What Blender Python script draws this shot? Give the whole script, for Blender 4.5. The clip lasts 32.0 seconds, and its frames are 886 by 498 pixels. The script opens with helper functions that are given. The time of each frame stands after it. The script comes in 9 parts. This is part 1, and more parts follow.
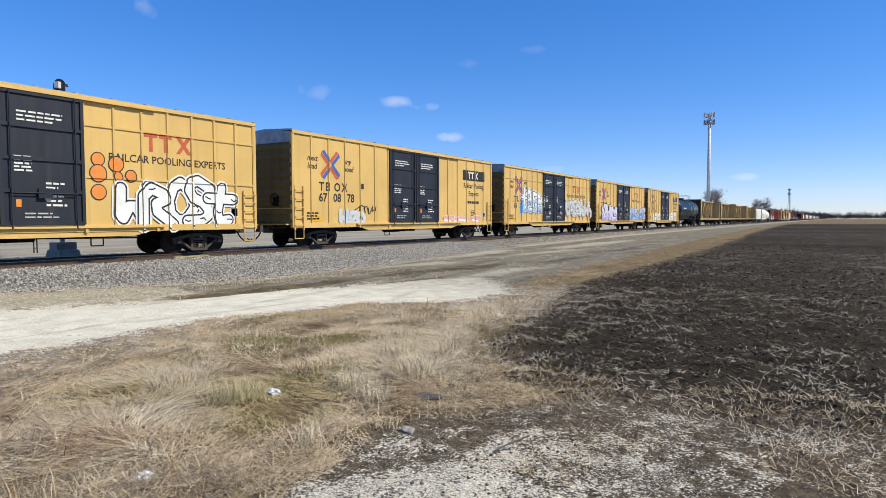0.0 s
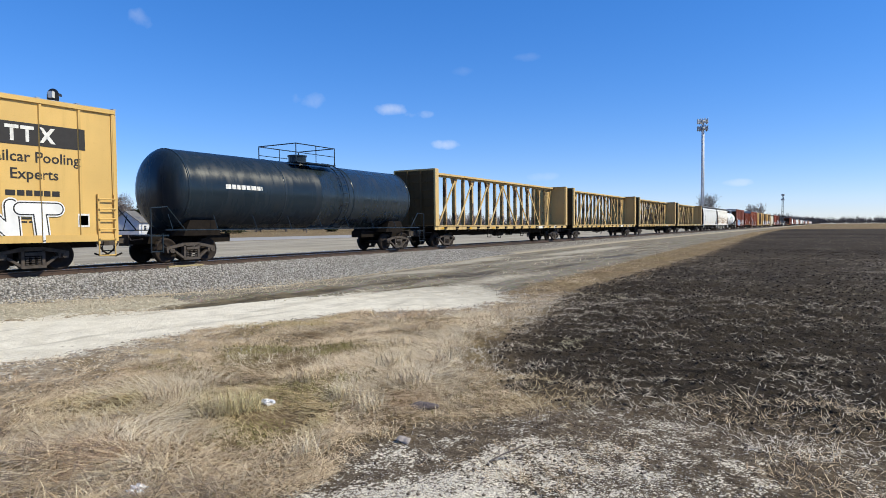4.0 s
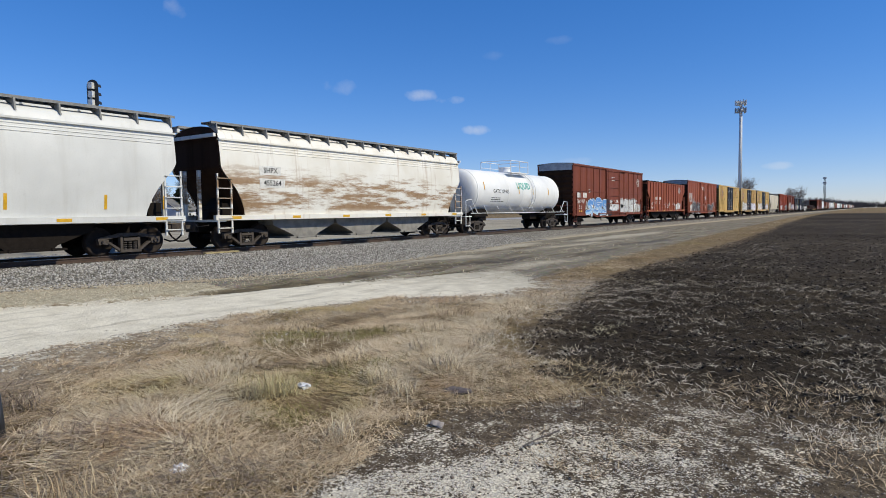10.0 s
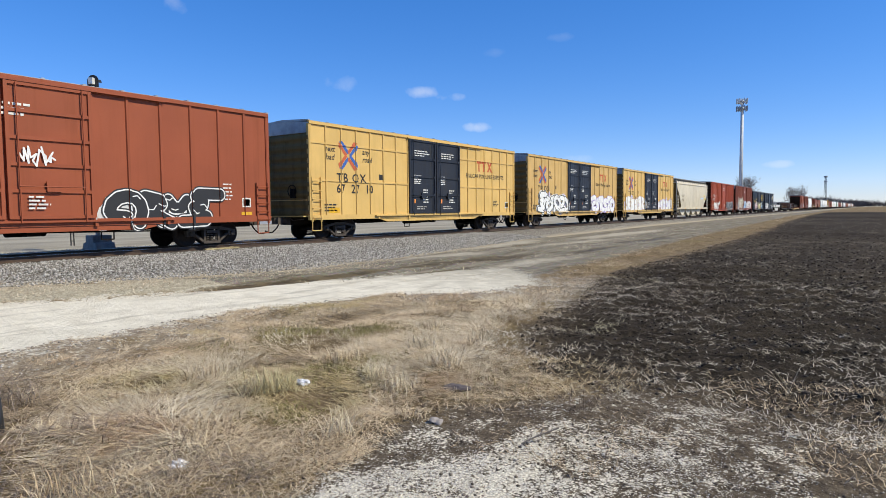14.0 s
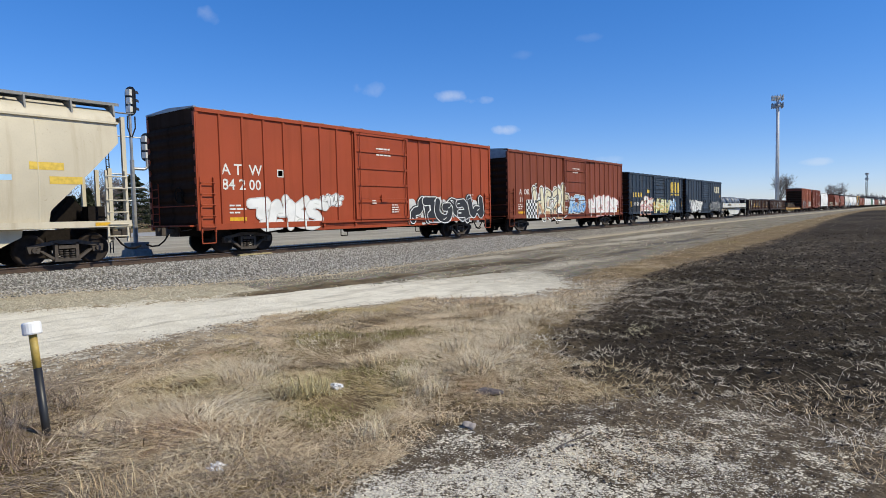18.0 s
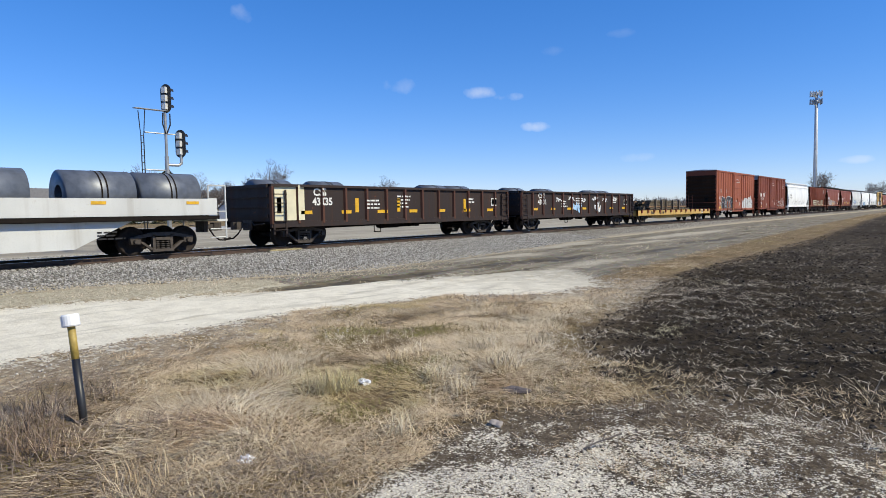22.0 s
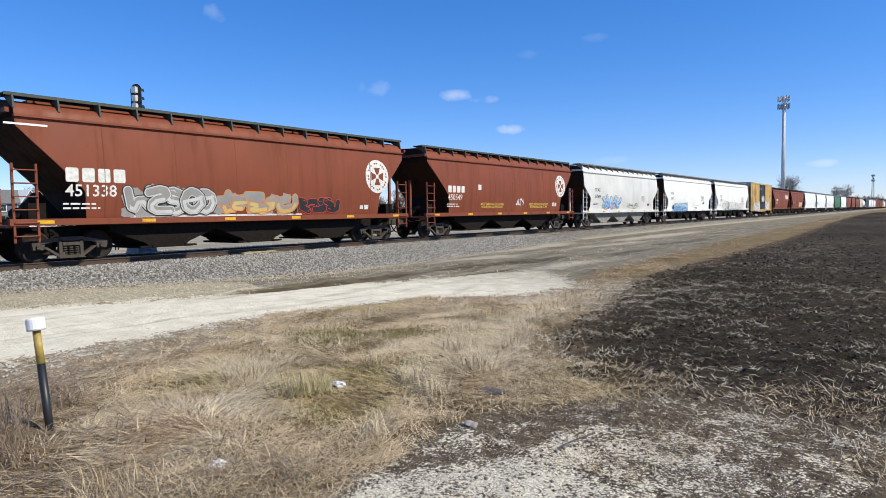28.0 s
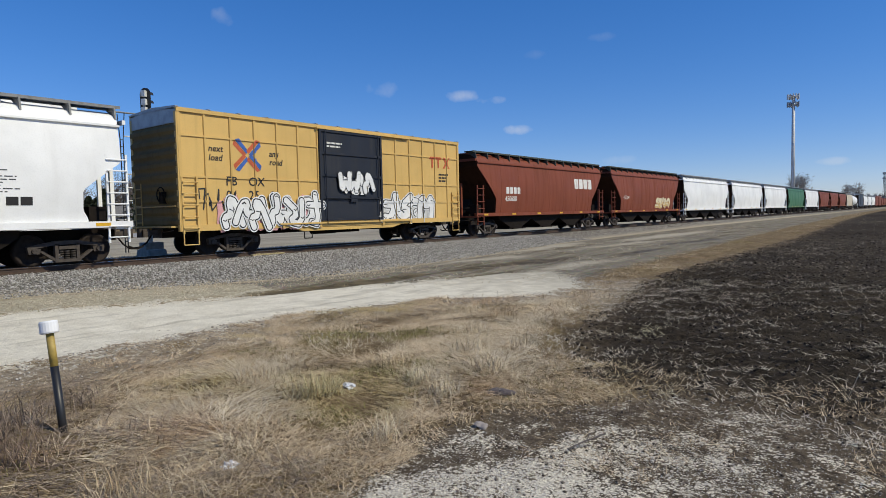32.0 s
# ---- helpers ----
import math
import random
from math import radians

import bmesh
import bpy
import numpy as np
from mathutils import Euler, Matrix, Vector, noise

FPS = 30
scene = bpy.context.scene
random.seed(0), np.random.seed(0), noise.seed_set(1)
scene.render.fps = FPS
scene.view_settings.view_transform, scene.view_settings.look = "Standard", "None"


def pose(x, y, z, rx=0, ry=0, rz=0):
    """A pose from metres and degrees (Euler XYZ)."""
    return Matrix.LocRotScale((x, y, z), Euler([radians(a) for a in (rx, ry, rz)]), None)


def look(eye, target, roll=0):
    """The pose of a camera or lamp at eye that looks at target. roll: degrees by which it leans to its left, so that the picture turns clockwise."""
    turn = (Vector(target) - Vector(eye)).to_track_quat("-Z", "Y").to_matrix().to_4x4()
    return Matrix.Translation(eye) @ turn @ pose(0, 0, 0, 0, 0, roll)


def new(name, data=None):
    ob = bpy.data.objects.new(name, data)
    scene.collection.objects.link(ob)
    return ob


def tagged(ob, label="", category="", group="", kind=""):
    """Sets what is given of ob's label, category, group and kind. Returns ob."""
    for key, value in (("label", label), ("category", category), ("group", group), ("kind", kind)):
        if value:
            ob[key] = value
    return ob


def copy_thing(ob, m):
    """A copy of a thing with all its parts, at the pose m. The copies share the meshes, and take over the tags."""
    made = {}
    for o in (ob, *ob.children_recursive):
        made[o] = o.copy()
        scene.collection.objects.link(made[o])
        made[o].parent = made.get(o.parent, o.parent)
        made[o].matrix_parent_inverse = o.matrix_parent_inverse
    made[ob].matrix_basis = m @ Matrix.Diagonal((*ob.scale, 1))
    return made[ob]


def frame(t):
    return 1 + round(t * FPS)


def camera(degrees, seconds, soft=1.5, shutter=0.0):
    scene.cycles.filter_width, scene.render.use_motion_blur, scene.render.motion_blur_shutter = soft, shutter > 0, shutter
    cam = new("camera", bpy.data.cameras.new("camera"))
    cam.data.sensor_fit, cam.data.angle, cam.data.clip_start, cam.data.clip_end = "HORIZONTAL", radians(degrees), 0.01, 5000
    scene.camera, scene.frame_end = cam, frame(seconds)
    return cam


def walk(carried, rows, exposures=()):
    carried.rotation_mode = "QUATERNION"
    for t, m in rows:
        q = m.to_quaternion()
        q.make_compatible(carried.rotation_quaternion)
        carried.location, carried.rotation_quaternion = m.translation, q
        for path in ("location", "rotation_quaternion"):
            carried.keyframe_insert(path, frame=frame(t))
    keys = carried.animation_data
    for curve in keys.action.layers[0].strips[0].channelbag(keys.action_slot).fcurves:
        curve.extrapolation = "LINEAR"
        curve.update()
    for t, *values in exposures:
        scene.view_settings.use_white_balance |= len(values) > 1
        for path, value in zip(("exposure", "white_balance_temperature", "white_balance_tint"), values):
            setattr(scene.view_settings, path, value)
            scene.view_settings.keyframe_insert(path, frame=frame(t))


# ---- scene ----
# World: +Y runs along the railway away from the viewer, the train comes towards -Y on the line at x = -21.54.
cam = camera(70.52, 32.0, soft=0.6)
PATH = [
    (0.0, pose(0.012, -0.005, 1.641, 87.272, 0.106, 31.770)),
    (0.5, pose(0.008, -0.003, 1.650, 87.375, 0.012, 32.721)),
    (1.0, pose(0.015, -0.006, 1.654, 87.755, 0.281, 32.294)),
    (1.5, pose(0.020, -0.006, 1.649, 87.968, 0.427, 31.655)),
    (2.0, pose(0.017, -0.006, 1.648, 87.968, 0.554, 31.199)),
    (2.5, pose(0.012, -0.005, 1.654, 87.878, 0.504, 31.485)),
    (3.0, pose(0.009, 0.003, 1.650, 87.844, 0.426, 31.675)),
    (3.5, pose(0.010, 0.007, 1.652, 87.944, 0.419, 31.484)),
    (5.5, pose(0.009, 0.006, 1.648, 87.702, 0.625, 31.156)),
    (6.0, pose(0.011, 0.006, 1.651, 87.628, 0.713, 31.060)),
    (6.5, pose(0.009, 0.008, 1.652, 87.586, 0.600, 30.943)),
    (7.0, pose(0.004, 0.009, 1.653, 87.404, 0.979, 31.046)),
    (7.5, pose(0.008, 0.004, 1.653, 87.118, 0.884, 31.340)),
    (8.0, pose(0.008, 0.002, 1.650, 87.033, 0.855, 31.713)),
    (8.5, pose(0.000, -0.002, 1.650, 86.639, 0.366, 32.712)),
    (9.0, pose(0.001, 0.004, 1.651, 86.497, 0.472, 33.309)),
    (9.5, pose(0.002, 0.003, 1.648, 86.736, 0.782, 32.999)),
    (10.0, pose(-0.001, -0.003, 1.648, 86.699, 0.760, 34.163)),
    (10.5, pose(-0.002, 0.000, 1.647, 86.505, 0.988, 35.247)),
    (11.0, pose(-0.005, 0.006, 1.645, 86.316, 0.961, 35.097)),
    (11.5, pose(-0.006, 0.007, 1.647, 86.258, 0.850, 34.923)),
    (12.0, pose(-0.009, 0.006, 1.647, 86.340, 0.840, 34.853)),
    (12.5, pose(-0.003, 0.007, 1.646, 86.408, 0.872, 34.883)),
    (13.0, pose(0.000, 0.007, 1.650, 86.384, 0.774, 34.665)),
    (13.5, pose(-0.004, 0.005, 1.648, 86.340, 0.171, 34.322)),
    (14.0, pose(-0.002, 0.007, 1.646, 86.436, 0.517, 34.208)),
    (14.5, pose(-0.004, 0.005, 1.651, 86.482, 0.705, 34.023)),
    (16.5, pose(0.001, -0.007, 1.654, 86.823, 0.873, 33.783)),
    (17.0, pose(-0.000, 0.000, 1.652, 86.831, 0.904, 34.054)),
    (17.5, pose(-0.006, -0.003, 1.650, 86.834, 1.003, 35.231)),
    (18.0, pose(-0.007, -0.004, 1.651, 86.796, 1.277, 36.892)),
    (18.5, pose(-0.006, -0.001, 1.648, 86.734, 1.069, 37.526)),
    (19.0, pose(-0.009, 0.003, 1.646, 86.739, 0.932, 37.881)),
    (19.5, pose(-0.010, 0.003, 1.647, 86.743, 0.852, 38.207)),
    (20.0, pose(-0.007, 0.003, 1.647, 86.758, 1.114, 38.305)),
    (20.5, pose(-0.010, 0.003, 1.648, 86.600, 1.060, 38.369)),
    (21.0, pose(-0.013, 0.001, 1.651, 86.532, 0.770, 39.290)),
    (21.5, pose(-0.014, -0.000, 1.650, 86.512, 0.827, 39.664)),
    (22.0, pose(-0.010, -0.003, 1.656, 86.562, 0.932, 39.481)),
    (22.5, pose(-0.006, -0.002, 1.650, 86.578, 0.876, 39.152)),
    (23.0, pose(-0.006, -0.002, 1.648, 86.578, 0.801, 38.811)),
    (23.5, pose(-0.008, -0.003, 1.649, 86.550, 0.672, 38.367)),
    (24.0, pose(-0.005, -0.005, 1.651, 86.676, 0.741, 38.006)),
    (24.5, pose(-0.001, -0.007, 1.651, 86.843, 0.731, 37.744)),
    (25.0, pose(-0.000, -0.004, 1.652, 86.912, 0.700, 37.650)),
    (25.5, pose(0.003, -0.001, 1.651, 86.934, 0.864, 37.570)),
    (27.5, pose(-0.001, 0.006, 1.647, 86.655, 0.891, 37.420)),
    (28.0, pose(-0.002, 0.004, 1.648, 86.728, 0.915, 37.281)),
    (28.5, pose(-0.002, -0.000, 1.650, 86.812, 0.846, 37.305)),
    (29.0, pose(-0.003, -0.002, 1.649, 86.985, 0.788, 37.353)),
    (29.5, pose(0.008, -0.006, 1.651, 87.252, 0.832, 37.420)),
    (30.0, pose(0.005, -0.006, 1.652, 87.358, 1.025, 37.458)),
    (30.5, pose(0.001, -0.011, 1.652, 87.276, 1.090, 37.449)),
    (31.0, pose(-0.002, -0.009, 1.648, 87.067, 1.219, 37.398)),
    (31.5, pose(0.000, -0.007, 1.650, 86.938, 1.170, 37.492)),
    (32.0, pose(-0.005, -0.006, 1.652, 86.823, 1.289, 37.989)),
]
EXPOSURES = [(0, 0.25), (8, 0.25), (9, 0.0), (10, -0.1), (11, -0.1), (12, 0.15), (13, 0.22), (14.5, 0.22), (16.5, 0.02), (17.2, 0.02), (18.2, 0.08), (19.2, 0.23), (22, 0.2), (23.2, 0.16), (25, 0.19), (28, 0.26), (29, 0.17), (30, -0.12), (31, -0.31), (32, -0.22)]
walk(cam, PATH, EXPOSURES)

# ---- light ----
SUN_AZ, SUN_EL = 16.0, 44.0          # azimuth from +X towards +Y, elevation
az, el = radians(SUN_AZ), radians(SUN_EL)
TO_SUN = Vector((math.cos(az) * math.cos(el), math.sin(az) * math.cos(el), math.sin(el)))
sun_data = bpy.data.lights.new("sun", "SUN")
sun_data.energy, sun_data.angle, sun_data.color = 4.4, radians(0.6), (1.0, 0.925, 0.715)
sun = new("sun", sun_data)
sun.matrix_world = look(TO_SUN * 100, (0, 0, 0))
scene.view_settings.exposure = 0.25

world = bpy.data.worlds.new("sky")
scene.world = world
world.use_nodes = True
wt = world.node_tree
wt.nodes.clear()
w_out = wt.nodes.new("ShaderNodeOutputWorld")
w_bg = wt.nodes.new("ShaderNodeBackground")
w_sky = wt.nodes.new("ShaderNodeTexSky")
w_sky.sky_type, w_sky.sun_disc = "NISHITA", False
w_sky.sun_elevation, w_sky.sun_rotation = el, radians(90 - SUN_AZ)
w_sky.air_density, w_sky.dust_density, w_sky.ozone_density, w_sky.altitude = 1.0, 0.0, 5.0, 900
w_bg.inputs["Strength"].default_value = 0.1
wt.links.new(w_bg.outputs[0], w_out.inputs["Surface"])


def direction(az_deg, slope):
    """A unit vector from the azimuth (from +Y towards +X) and the slope above the horizon."""
    a = radians(az_deg)
    return Vector((math.sin(a), math.cos(a), slope)).normalized()


def wnode(kind, **inputs):
    n = wt.nodes.new(kind)
    for k, v in inputs.items():
        n.inputs[k].default_value = v
    return n


def wmath(op, a, b=None):
    n = wt.nodes.new("ShaderNodeMath")
    n.operation = op
    for i, v in enumerate((a, b)):
        if v is None:
            continue
        if isinstance(v, (int, float)):
            n.inputs[i].default_value = v
        else:
            wt.links.new(v, n.inputs[i])
    return n.outputs[0]


# small fair-weather clouds: azimuth, slope, half width, half height, density
CLOUDS = [
    (-43.3, 0.1975, 0.0289, 0.0126, 0.3),
    (-36.0, 0.1849, 0.0307, 0.0099, 0.6),
    (-33.3, 0.1772, 0.0271, 0.0072, 0.5),
    (-31.0, 0.1307, 0.0216, 0.0090, 0.75),
    (-6.2, 0.0595, 0.0216, 0.0054, 0.45),
    (-56.6, 0.2982, 0.0162, 0.0144, 0.3),
    (-23.6, 0.2634, 0.0216, 0.0072, 0.12),
    (-29.4, 0.2444, 0.0180, 0.0072, 0.1),
    (-22.3, 0.0765, 0.0271, 0.0072, 0.25),
]
w_tc = wt.nodes.new("ShaderNodeTexCoord")
w_noise = wnode("ShaderNodeTexNoise", Scale=26.0, Detail=5.0, Roughness=0.55)
wt.links.new(w_tc.outputs["Generated"], w_noise.inputs["Vector"])
cloud_sum = None
for c_az, c_sl, c_w, c_h, c_d in CLOUDS:
    c = direction(c_az, c_sl)
    side = Vector((c.y, -c.x, 0)).normalized()
    up = side.cross(c).normalized()
    terms = []
    for axis, size in ((side, c_w), (up, c_h)):
        dot = wt.nodes.new("ShaderNodeVectorMath")
        dot.operation = "DOT_PRODUCT"
        wt.links.new(w_tc.outputs["Generated"], dot.inputs[0])
        dot.inputs[1].default_value = axis
        terms.append(wmath("POWER", wmath("ABSOLUTE", wmath("DIVIDE", dot.outputs["Value"], size)), 2.0))
    front = wt.nodes.new("ShaderNodeVectorMath")
    front.operation = "DOT_PRODUCT"
    wt.links.new(w_tc.outputs["Generated"], front.inputs[0])
    front.inputs[1].default_value = c
    blob = wmath("SUBTRACT", 1.0, wmath("ADD", *terms))
    blob = wmath("ADD", wmath("MULTIPLY", blob, 0.8), wmath("MULTIPLY", wmath("SUBTRACT", w_noise.outputs["Fac"], 0.54), 3.0))
    blob = wmath("MULTIPLY", wmath("MINIMUM", wmath("MAXIMUM", blob, 0.0), 1.0), 0.55)
    blob = wmath("MULTIPLY", wmath("MULTIPLY", blob, c_d), wmath("GREATER_THAN", front.outputs["Value"], 0.9))
    cloud_sum = blob if cloud_sum is None else wmath("MAXIMUM", cloud_sum, blob)
w_mix = wt.nodes.new("ShaderNodeMix")
w_mix.data_type = "RGBA"
w_hue = wnode("ShaderNodeHueSaturation", Saturation=1.42, Value=1.62)
w_even = wnode("ShaderNodeGamma", Gamma=0.77)
wt.links.new(w_sky.outputs[0], w_even.inputs["Color"])
wt.links.new(w_even.outputs[0], w_hue.inputs["Color"])
wt.links.new(cloud_sum, w_mix.inputs["Factor"])
w_tint = wt.nodes.new("ShaderNodeMix")
w_tint.data_type, w_tint.blend_type = "RGBA", "MULTIPLY"
w_tint.inputs["Factor"].default_value = 1.0
w_tint.inputs["B"].default_value = (0.94, 0.965, 1.26, 1)
wt.links.new(w_hue.outputs[0], w_tint.inputs["A"])
wt.links.new(w_tint.outputs["Result"], w_mix.inputs["A"])
w_mix.inputs["B"].default_value = (8.2, 8.4, 8.7, 1)
wt.links.new(w_mix.outputs["Result"], w_bg.inputs["Color"])

# ---- materials ----


class Nodes:
    """A short way to write a node material."""

    def __init__(self, name):
        self.mat = bpy.data.materials.new(name)
        self.mat.use_nodes = True
        self.tree = self.mat.node_tree
        self.bsdf = self.tree.nodes["Principled BSDF"]
        self.tc = self.tree.nodes.new("ShaderNodeTexCoord")
        self.info = self.tree.nodes.new("ShaderNodeObjectInfo")

    def put(self, socket, value):
        if isinstance(value, bpy.types.NodeSocket):
            self.tree.links.new(value, socket)
        else:
            socket.default_value = (*value, 1) if isinstance(value, tuple) and len(value) == 3 and len(socket.default_value) == 4 else value

    def math(self, op, a, b=0.0, c=0.0, clamp=False):
        n = self.tree.nodes.new("ShaderNodeMath")
        n.operation, n.use_clamp = op, clamp
        for i, v in enumerate((a, b, c)):
            self.put(n.inputs[i], v)
        return n.outputs[0]

    def coords(self, scale=(1, 1, 1), space="Object", shift=True):
        m = self.tree.nodes.new("ShaderNodeMapping")
        m.inputs["Scale"].default_value = scale
        self.tree.links.new(self.tc.outputs[space], m.inputs["Vector"])
        if shift:
            c = self.tree.nodes.new("ShaderNodeCombineXYZ")
            s = self.math("MULTIPLY", self.info.outputs["Random"], 37.0)
            for i in range(3):
                self.tree.links.new(s, c.inputs[i])
            self.tree.links.new(c.outputs[0], m.inputs["Location"])
        return m.outputs[0]

    def noise(self, scale, vector, detail=4.0, rough=0.55):
        n = self.tree.nodes.new("ShaderNodeTexNoise")
        n.inputs["Scale"].default_value, n.inputs["Detail"].default_value, n.inputs["Roughness"].default_value = scale, detail, rough
        self.tree.links.new(vector, n.inputs["Vector"])
        return n.outputs["Fac"]

    def cells(self, scale, vector, out="Color", randomness=1.0):
        n = self.tree.nodes.new("ShaderNodeTexVoronoi")
        n.inputs["Scale"].default_value, n.inputs["Randomness"].default_value = scale, randomness
        self.tree.links.new(vector, n.inputs["Vector"])
        return n.outputs[out]

    def span(self, value, lo, hi, a=0.0, b=1.0):
        n = self.tree.nodes.new("ShaderNodeMapRange")
        n.interpolation_type = "SMOOTHSTEP"
        for i, v in enumerate((value, lo, hi, a, b)):
            self.put(n.inputs[i], v)
        return n.outputs[0]

    def mix(self, fac, a, b, blend="MIX"):
        n = self.tree.nodes.new("ShaderNodeMix")
        n.data_type, n.blend_type = "RGBA", blend
        for key, v in (("Factor", fac), ("A", a), ("B", b)):
            self.put([s for s in n.inputs if s.name == key and s.enabled][0], v)
        return [s for s in n.outputs if s.enabled][0]

    def bump(self, height, strength=0.3, distance=0.02):
        n = self.tree.nodes.new("ShaderNodeBump")
        n.inputs["Strength"].default_value, n.inputs["Distance"].default_value = strength, distance
        self.tree.links.new(height, n.inputs["Height"])
        self.tree.links.new(n.outputs[0], self.bsdf.inputs["Normal"])

    def done(self, color, rough=0.6, metal=0.0, spec=0.5):
        self.put(self.bsdf.inputs["Base Color"], color)
        self.put(self.bsdf.inputs["Roughness"], rough)
        self.put(self.bsdf.inputs["Metallic"], metal)
        self.put(self.bsdf.inputs["Specular IOR Level"], spec)
        return self.mat


def shade(c, k):
    return tuple(min(1.0, v * k) for v in c)


RUST = (0.16, 0.055, 0.022)
DUST = (0.33, 0.26, 0.18)


def paint(name, color, dirt=0.35, rust=0.15, rough=0.5, grime=None):
    """Weathered sheet-metal paint: broad fading, streaks that run down, fine grain, rust specks."""
    n = Nodes(name)
    v = n.coords()
    broad = n.noise(0.55, v, 3)
    streak = n.noise(1.0, n.coords((2.6, 2.6, 0.16)), 5, 0.6)
    grain = n.noise(26.0, v, 3)
    col = n.mix(n.span(broad, 0.3, 0.7), color, shade(color, 0.86))
    col = n.mix(n.math("MULTIPLY", n.span(streak, 0.5, 0.78), dirt), col, grime or shade(color, 0.42))
    col = n.mix(n.math("MULTIPLY", n.span(grain, 0.45, 0.75), 0.16), col, shade(color, 0.6))
    specks = n.noise(5.5, v, 6, 0.72)
    col = n.mix(n.math("MULTIPLY", n.span(specks, 0.62, 0.7), rust), col, RUST)
    n.bump(n.math("ADD", n.math("MULTIPLY", broad, 0.6), n.math("MULTIPLY", grain, 0.1)), 0.12, 0.03)
    return n.done(col, n.span(streak, 0.3, 0.8, rough - 0.08, rough + 0.2), 0.0, 0.3)


def plain(name, color, rough=0.6, metal=0.0, vary=0.25, scale=8.0):
    n = Nodes(name)
    v = n.coords()
    k = n.noise(scale, v, 4)
    col = n.mix(n.span(k, 0.35, 0.7), color, shade(color, 1 - vary))
    col = n.mix(n.math("MULTIPLY", n.noise(scale * 0.12, v, 2), vary), col, shade(color, 0.6))
    n.bump(k, 0.1, 0.01)
    return n.done(col, rough, metal)


YELLOW = paint("box_car_yellow", (0.66, 0.435, 0.145), 0.25, 0.12, 0.5)
YELLOW_B = paint("faded_yellow", (0.58, 0.38, 0.14), 0.45, 0.3, 0.6)
YELLOW_C = paint("worn_centre_beam_yellow", (0.62, 0.44, 0.19), 0.6, 0.9, 0.6, (0.2, 0.12, 0.06))
YELLOW_D = paint("flat_car_yellow", (0.56, 0.36, 0.11), 0.55, 0.8, 0.65, (0.25, 0.14, 0.06))
RED_A = paint("oxide_red", (0.30, 0.076, 0.032), 0.3, 0.1, 0.55)
RED_B = paint("bright_oxide_red", (0.335, 0.060, 0.020), 0.3, 0.1, 0.55)
RED_C = paint("brown_oxide", (0.20, 0.050, 0.023), 0.4, 0.15, 0.6)
RED_D = paint("faded_salmon_red", (0.325, 0.094, 0.046), 0.35, 0.2, 0.6)
MAROON = paint("hopper_brown", (0.215, 0.056, 0.026), 0.5, 0.2, 0.6)
BLUE = paint("dark_blue_grey", (0.027, 0.039, 0.058), 0.75, 0.45, 0.5, (0.085, 0.075, 0.066))
BLACK_DOOR = paint("black_door", (0.022, 0.025, 0.034), 0.35, 0.05, 0.5, (0.07, 0.065, 0.06))
WHITE_CAR = paint("white_hopper", (0.85, 0.85, 0.835), 0.12, 0.04, 0.45, (0.36, 0.33, 0.28))
WHITE_B = paint("grey_white_hopper", (0.67, 0.67, 0.645), 0.25, 0.08, 0.5, (0.36, 0.33, 0.28))
CREAM = paint("cream_hopper", (0.58, 0.52, 0.40), 0.4, 0.3, 0.55, (0.3, 0.22, 0.13))
# Own grey of one hopper's bays, and painted shade on another's white ones.
BAY_GREY = plain("grey_and_shaded_bay", (0.27, 0.255, 0.23), 0.8, 0.0, 0.35, 3.0)
GRATING_GREEN = plain("dull_green_walkway_grating", (0.075, 0.085, 0.070), 0.75, 0.1, 0.3)
GRATING = plain("grey_walkway_grating", (0.26, 0.26, 0.255), 0.7, 0.2, 0.3)


def rust_eaten():
    """White paint scoured off in broad patches along the lower side, rust showing through."""
    n = Nodes("rust_eaten_white")
    v = n.coords(shift=False)
    base = n.mix(n.span(n.noise(0.7, v, 3), 0.35, 0.7), (0.77, 0.75, 0.69), (0.69, 0.655, 0.575))
    sep = n.tree.nodes.new("ShaderNodeSeparateXYZ")
    n.tree.links.new(n.tc.outputs["Object"], sep.inputs[0])
    low = n.math("MULTIPLY", n.span(sep.outputs[2], 3.7, 2.5), n.span(sep.outputs[2], 1.1, 1.6))
    patch = n.span(n.math("ADD", n.noise(1.0, n.coords((1, 0.24, 1.7), shift=False), 6, 0.72), n.math("MULTIPLY", low, 0.2)), 0.60, 0.72)
    col = n.mix(n.math("MULTIPLY", patch, low), base, n.mix(n.noise(5.0, v, 5), (0.22, 0.115, 0.05), (0.40, 0.28, 0.165)))
    streak = n.noise(1.0, n.coords((3.2, 3.2, 0.14), shift=False), 5, 0.6)
    col = n.mix(n.math("MULTIPLY", n.span(streak, 0.54, 0.74), 0.45), col, (0.33, 0.20, 0.10))
    n.bump(n.noise(6.0, v, 4), 0.12, 0.02)
    return n.done(col, 0.65)


RUSTY_WHITE = rust_eaten()
GREEN_CAR = paint("green_hopper", (0.06, 0.17, 0.09), 0.3, 0.1, 0.55)
GREY_CAR = paint("light_grey_coil_car", (0.60, 0.60, 0.57), 0.35, 0.25, 0.55, (0.25, 0.2, 0.15))
GON_BROWN = paint("worn_gondola_brown", (0.034, 0.023, 0.020), 0.6, 0.8, 0.7, (0.085, 0.042, 0.026))
GON_POST = paint("rusty_gondola_post", (0.095, 0.040, 0.026), 0.6, 0.8, 0.75, (0.04, 0.022, 0.015))
TANK_BLACK = paint("tank_black", (0.016, 0.026, 0.036), 0.3, 0.1, 0.26, (0.07, 0.06, 0.055))


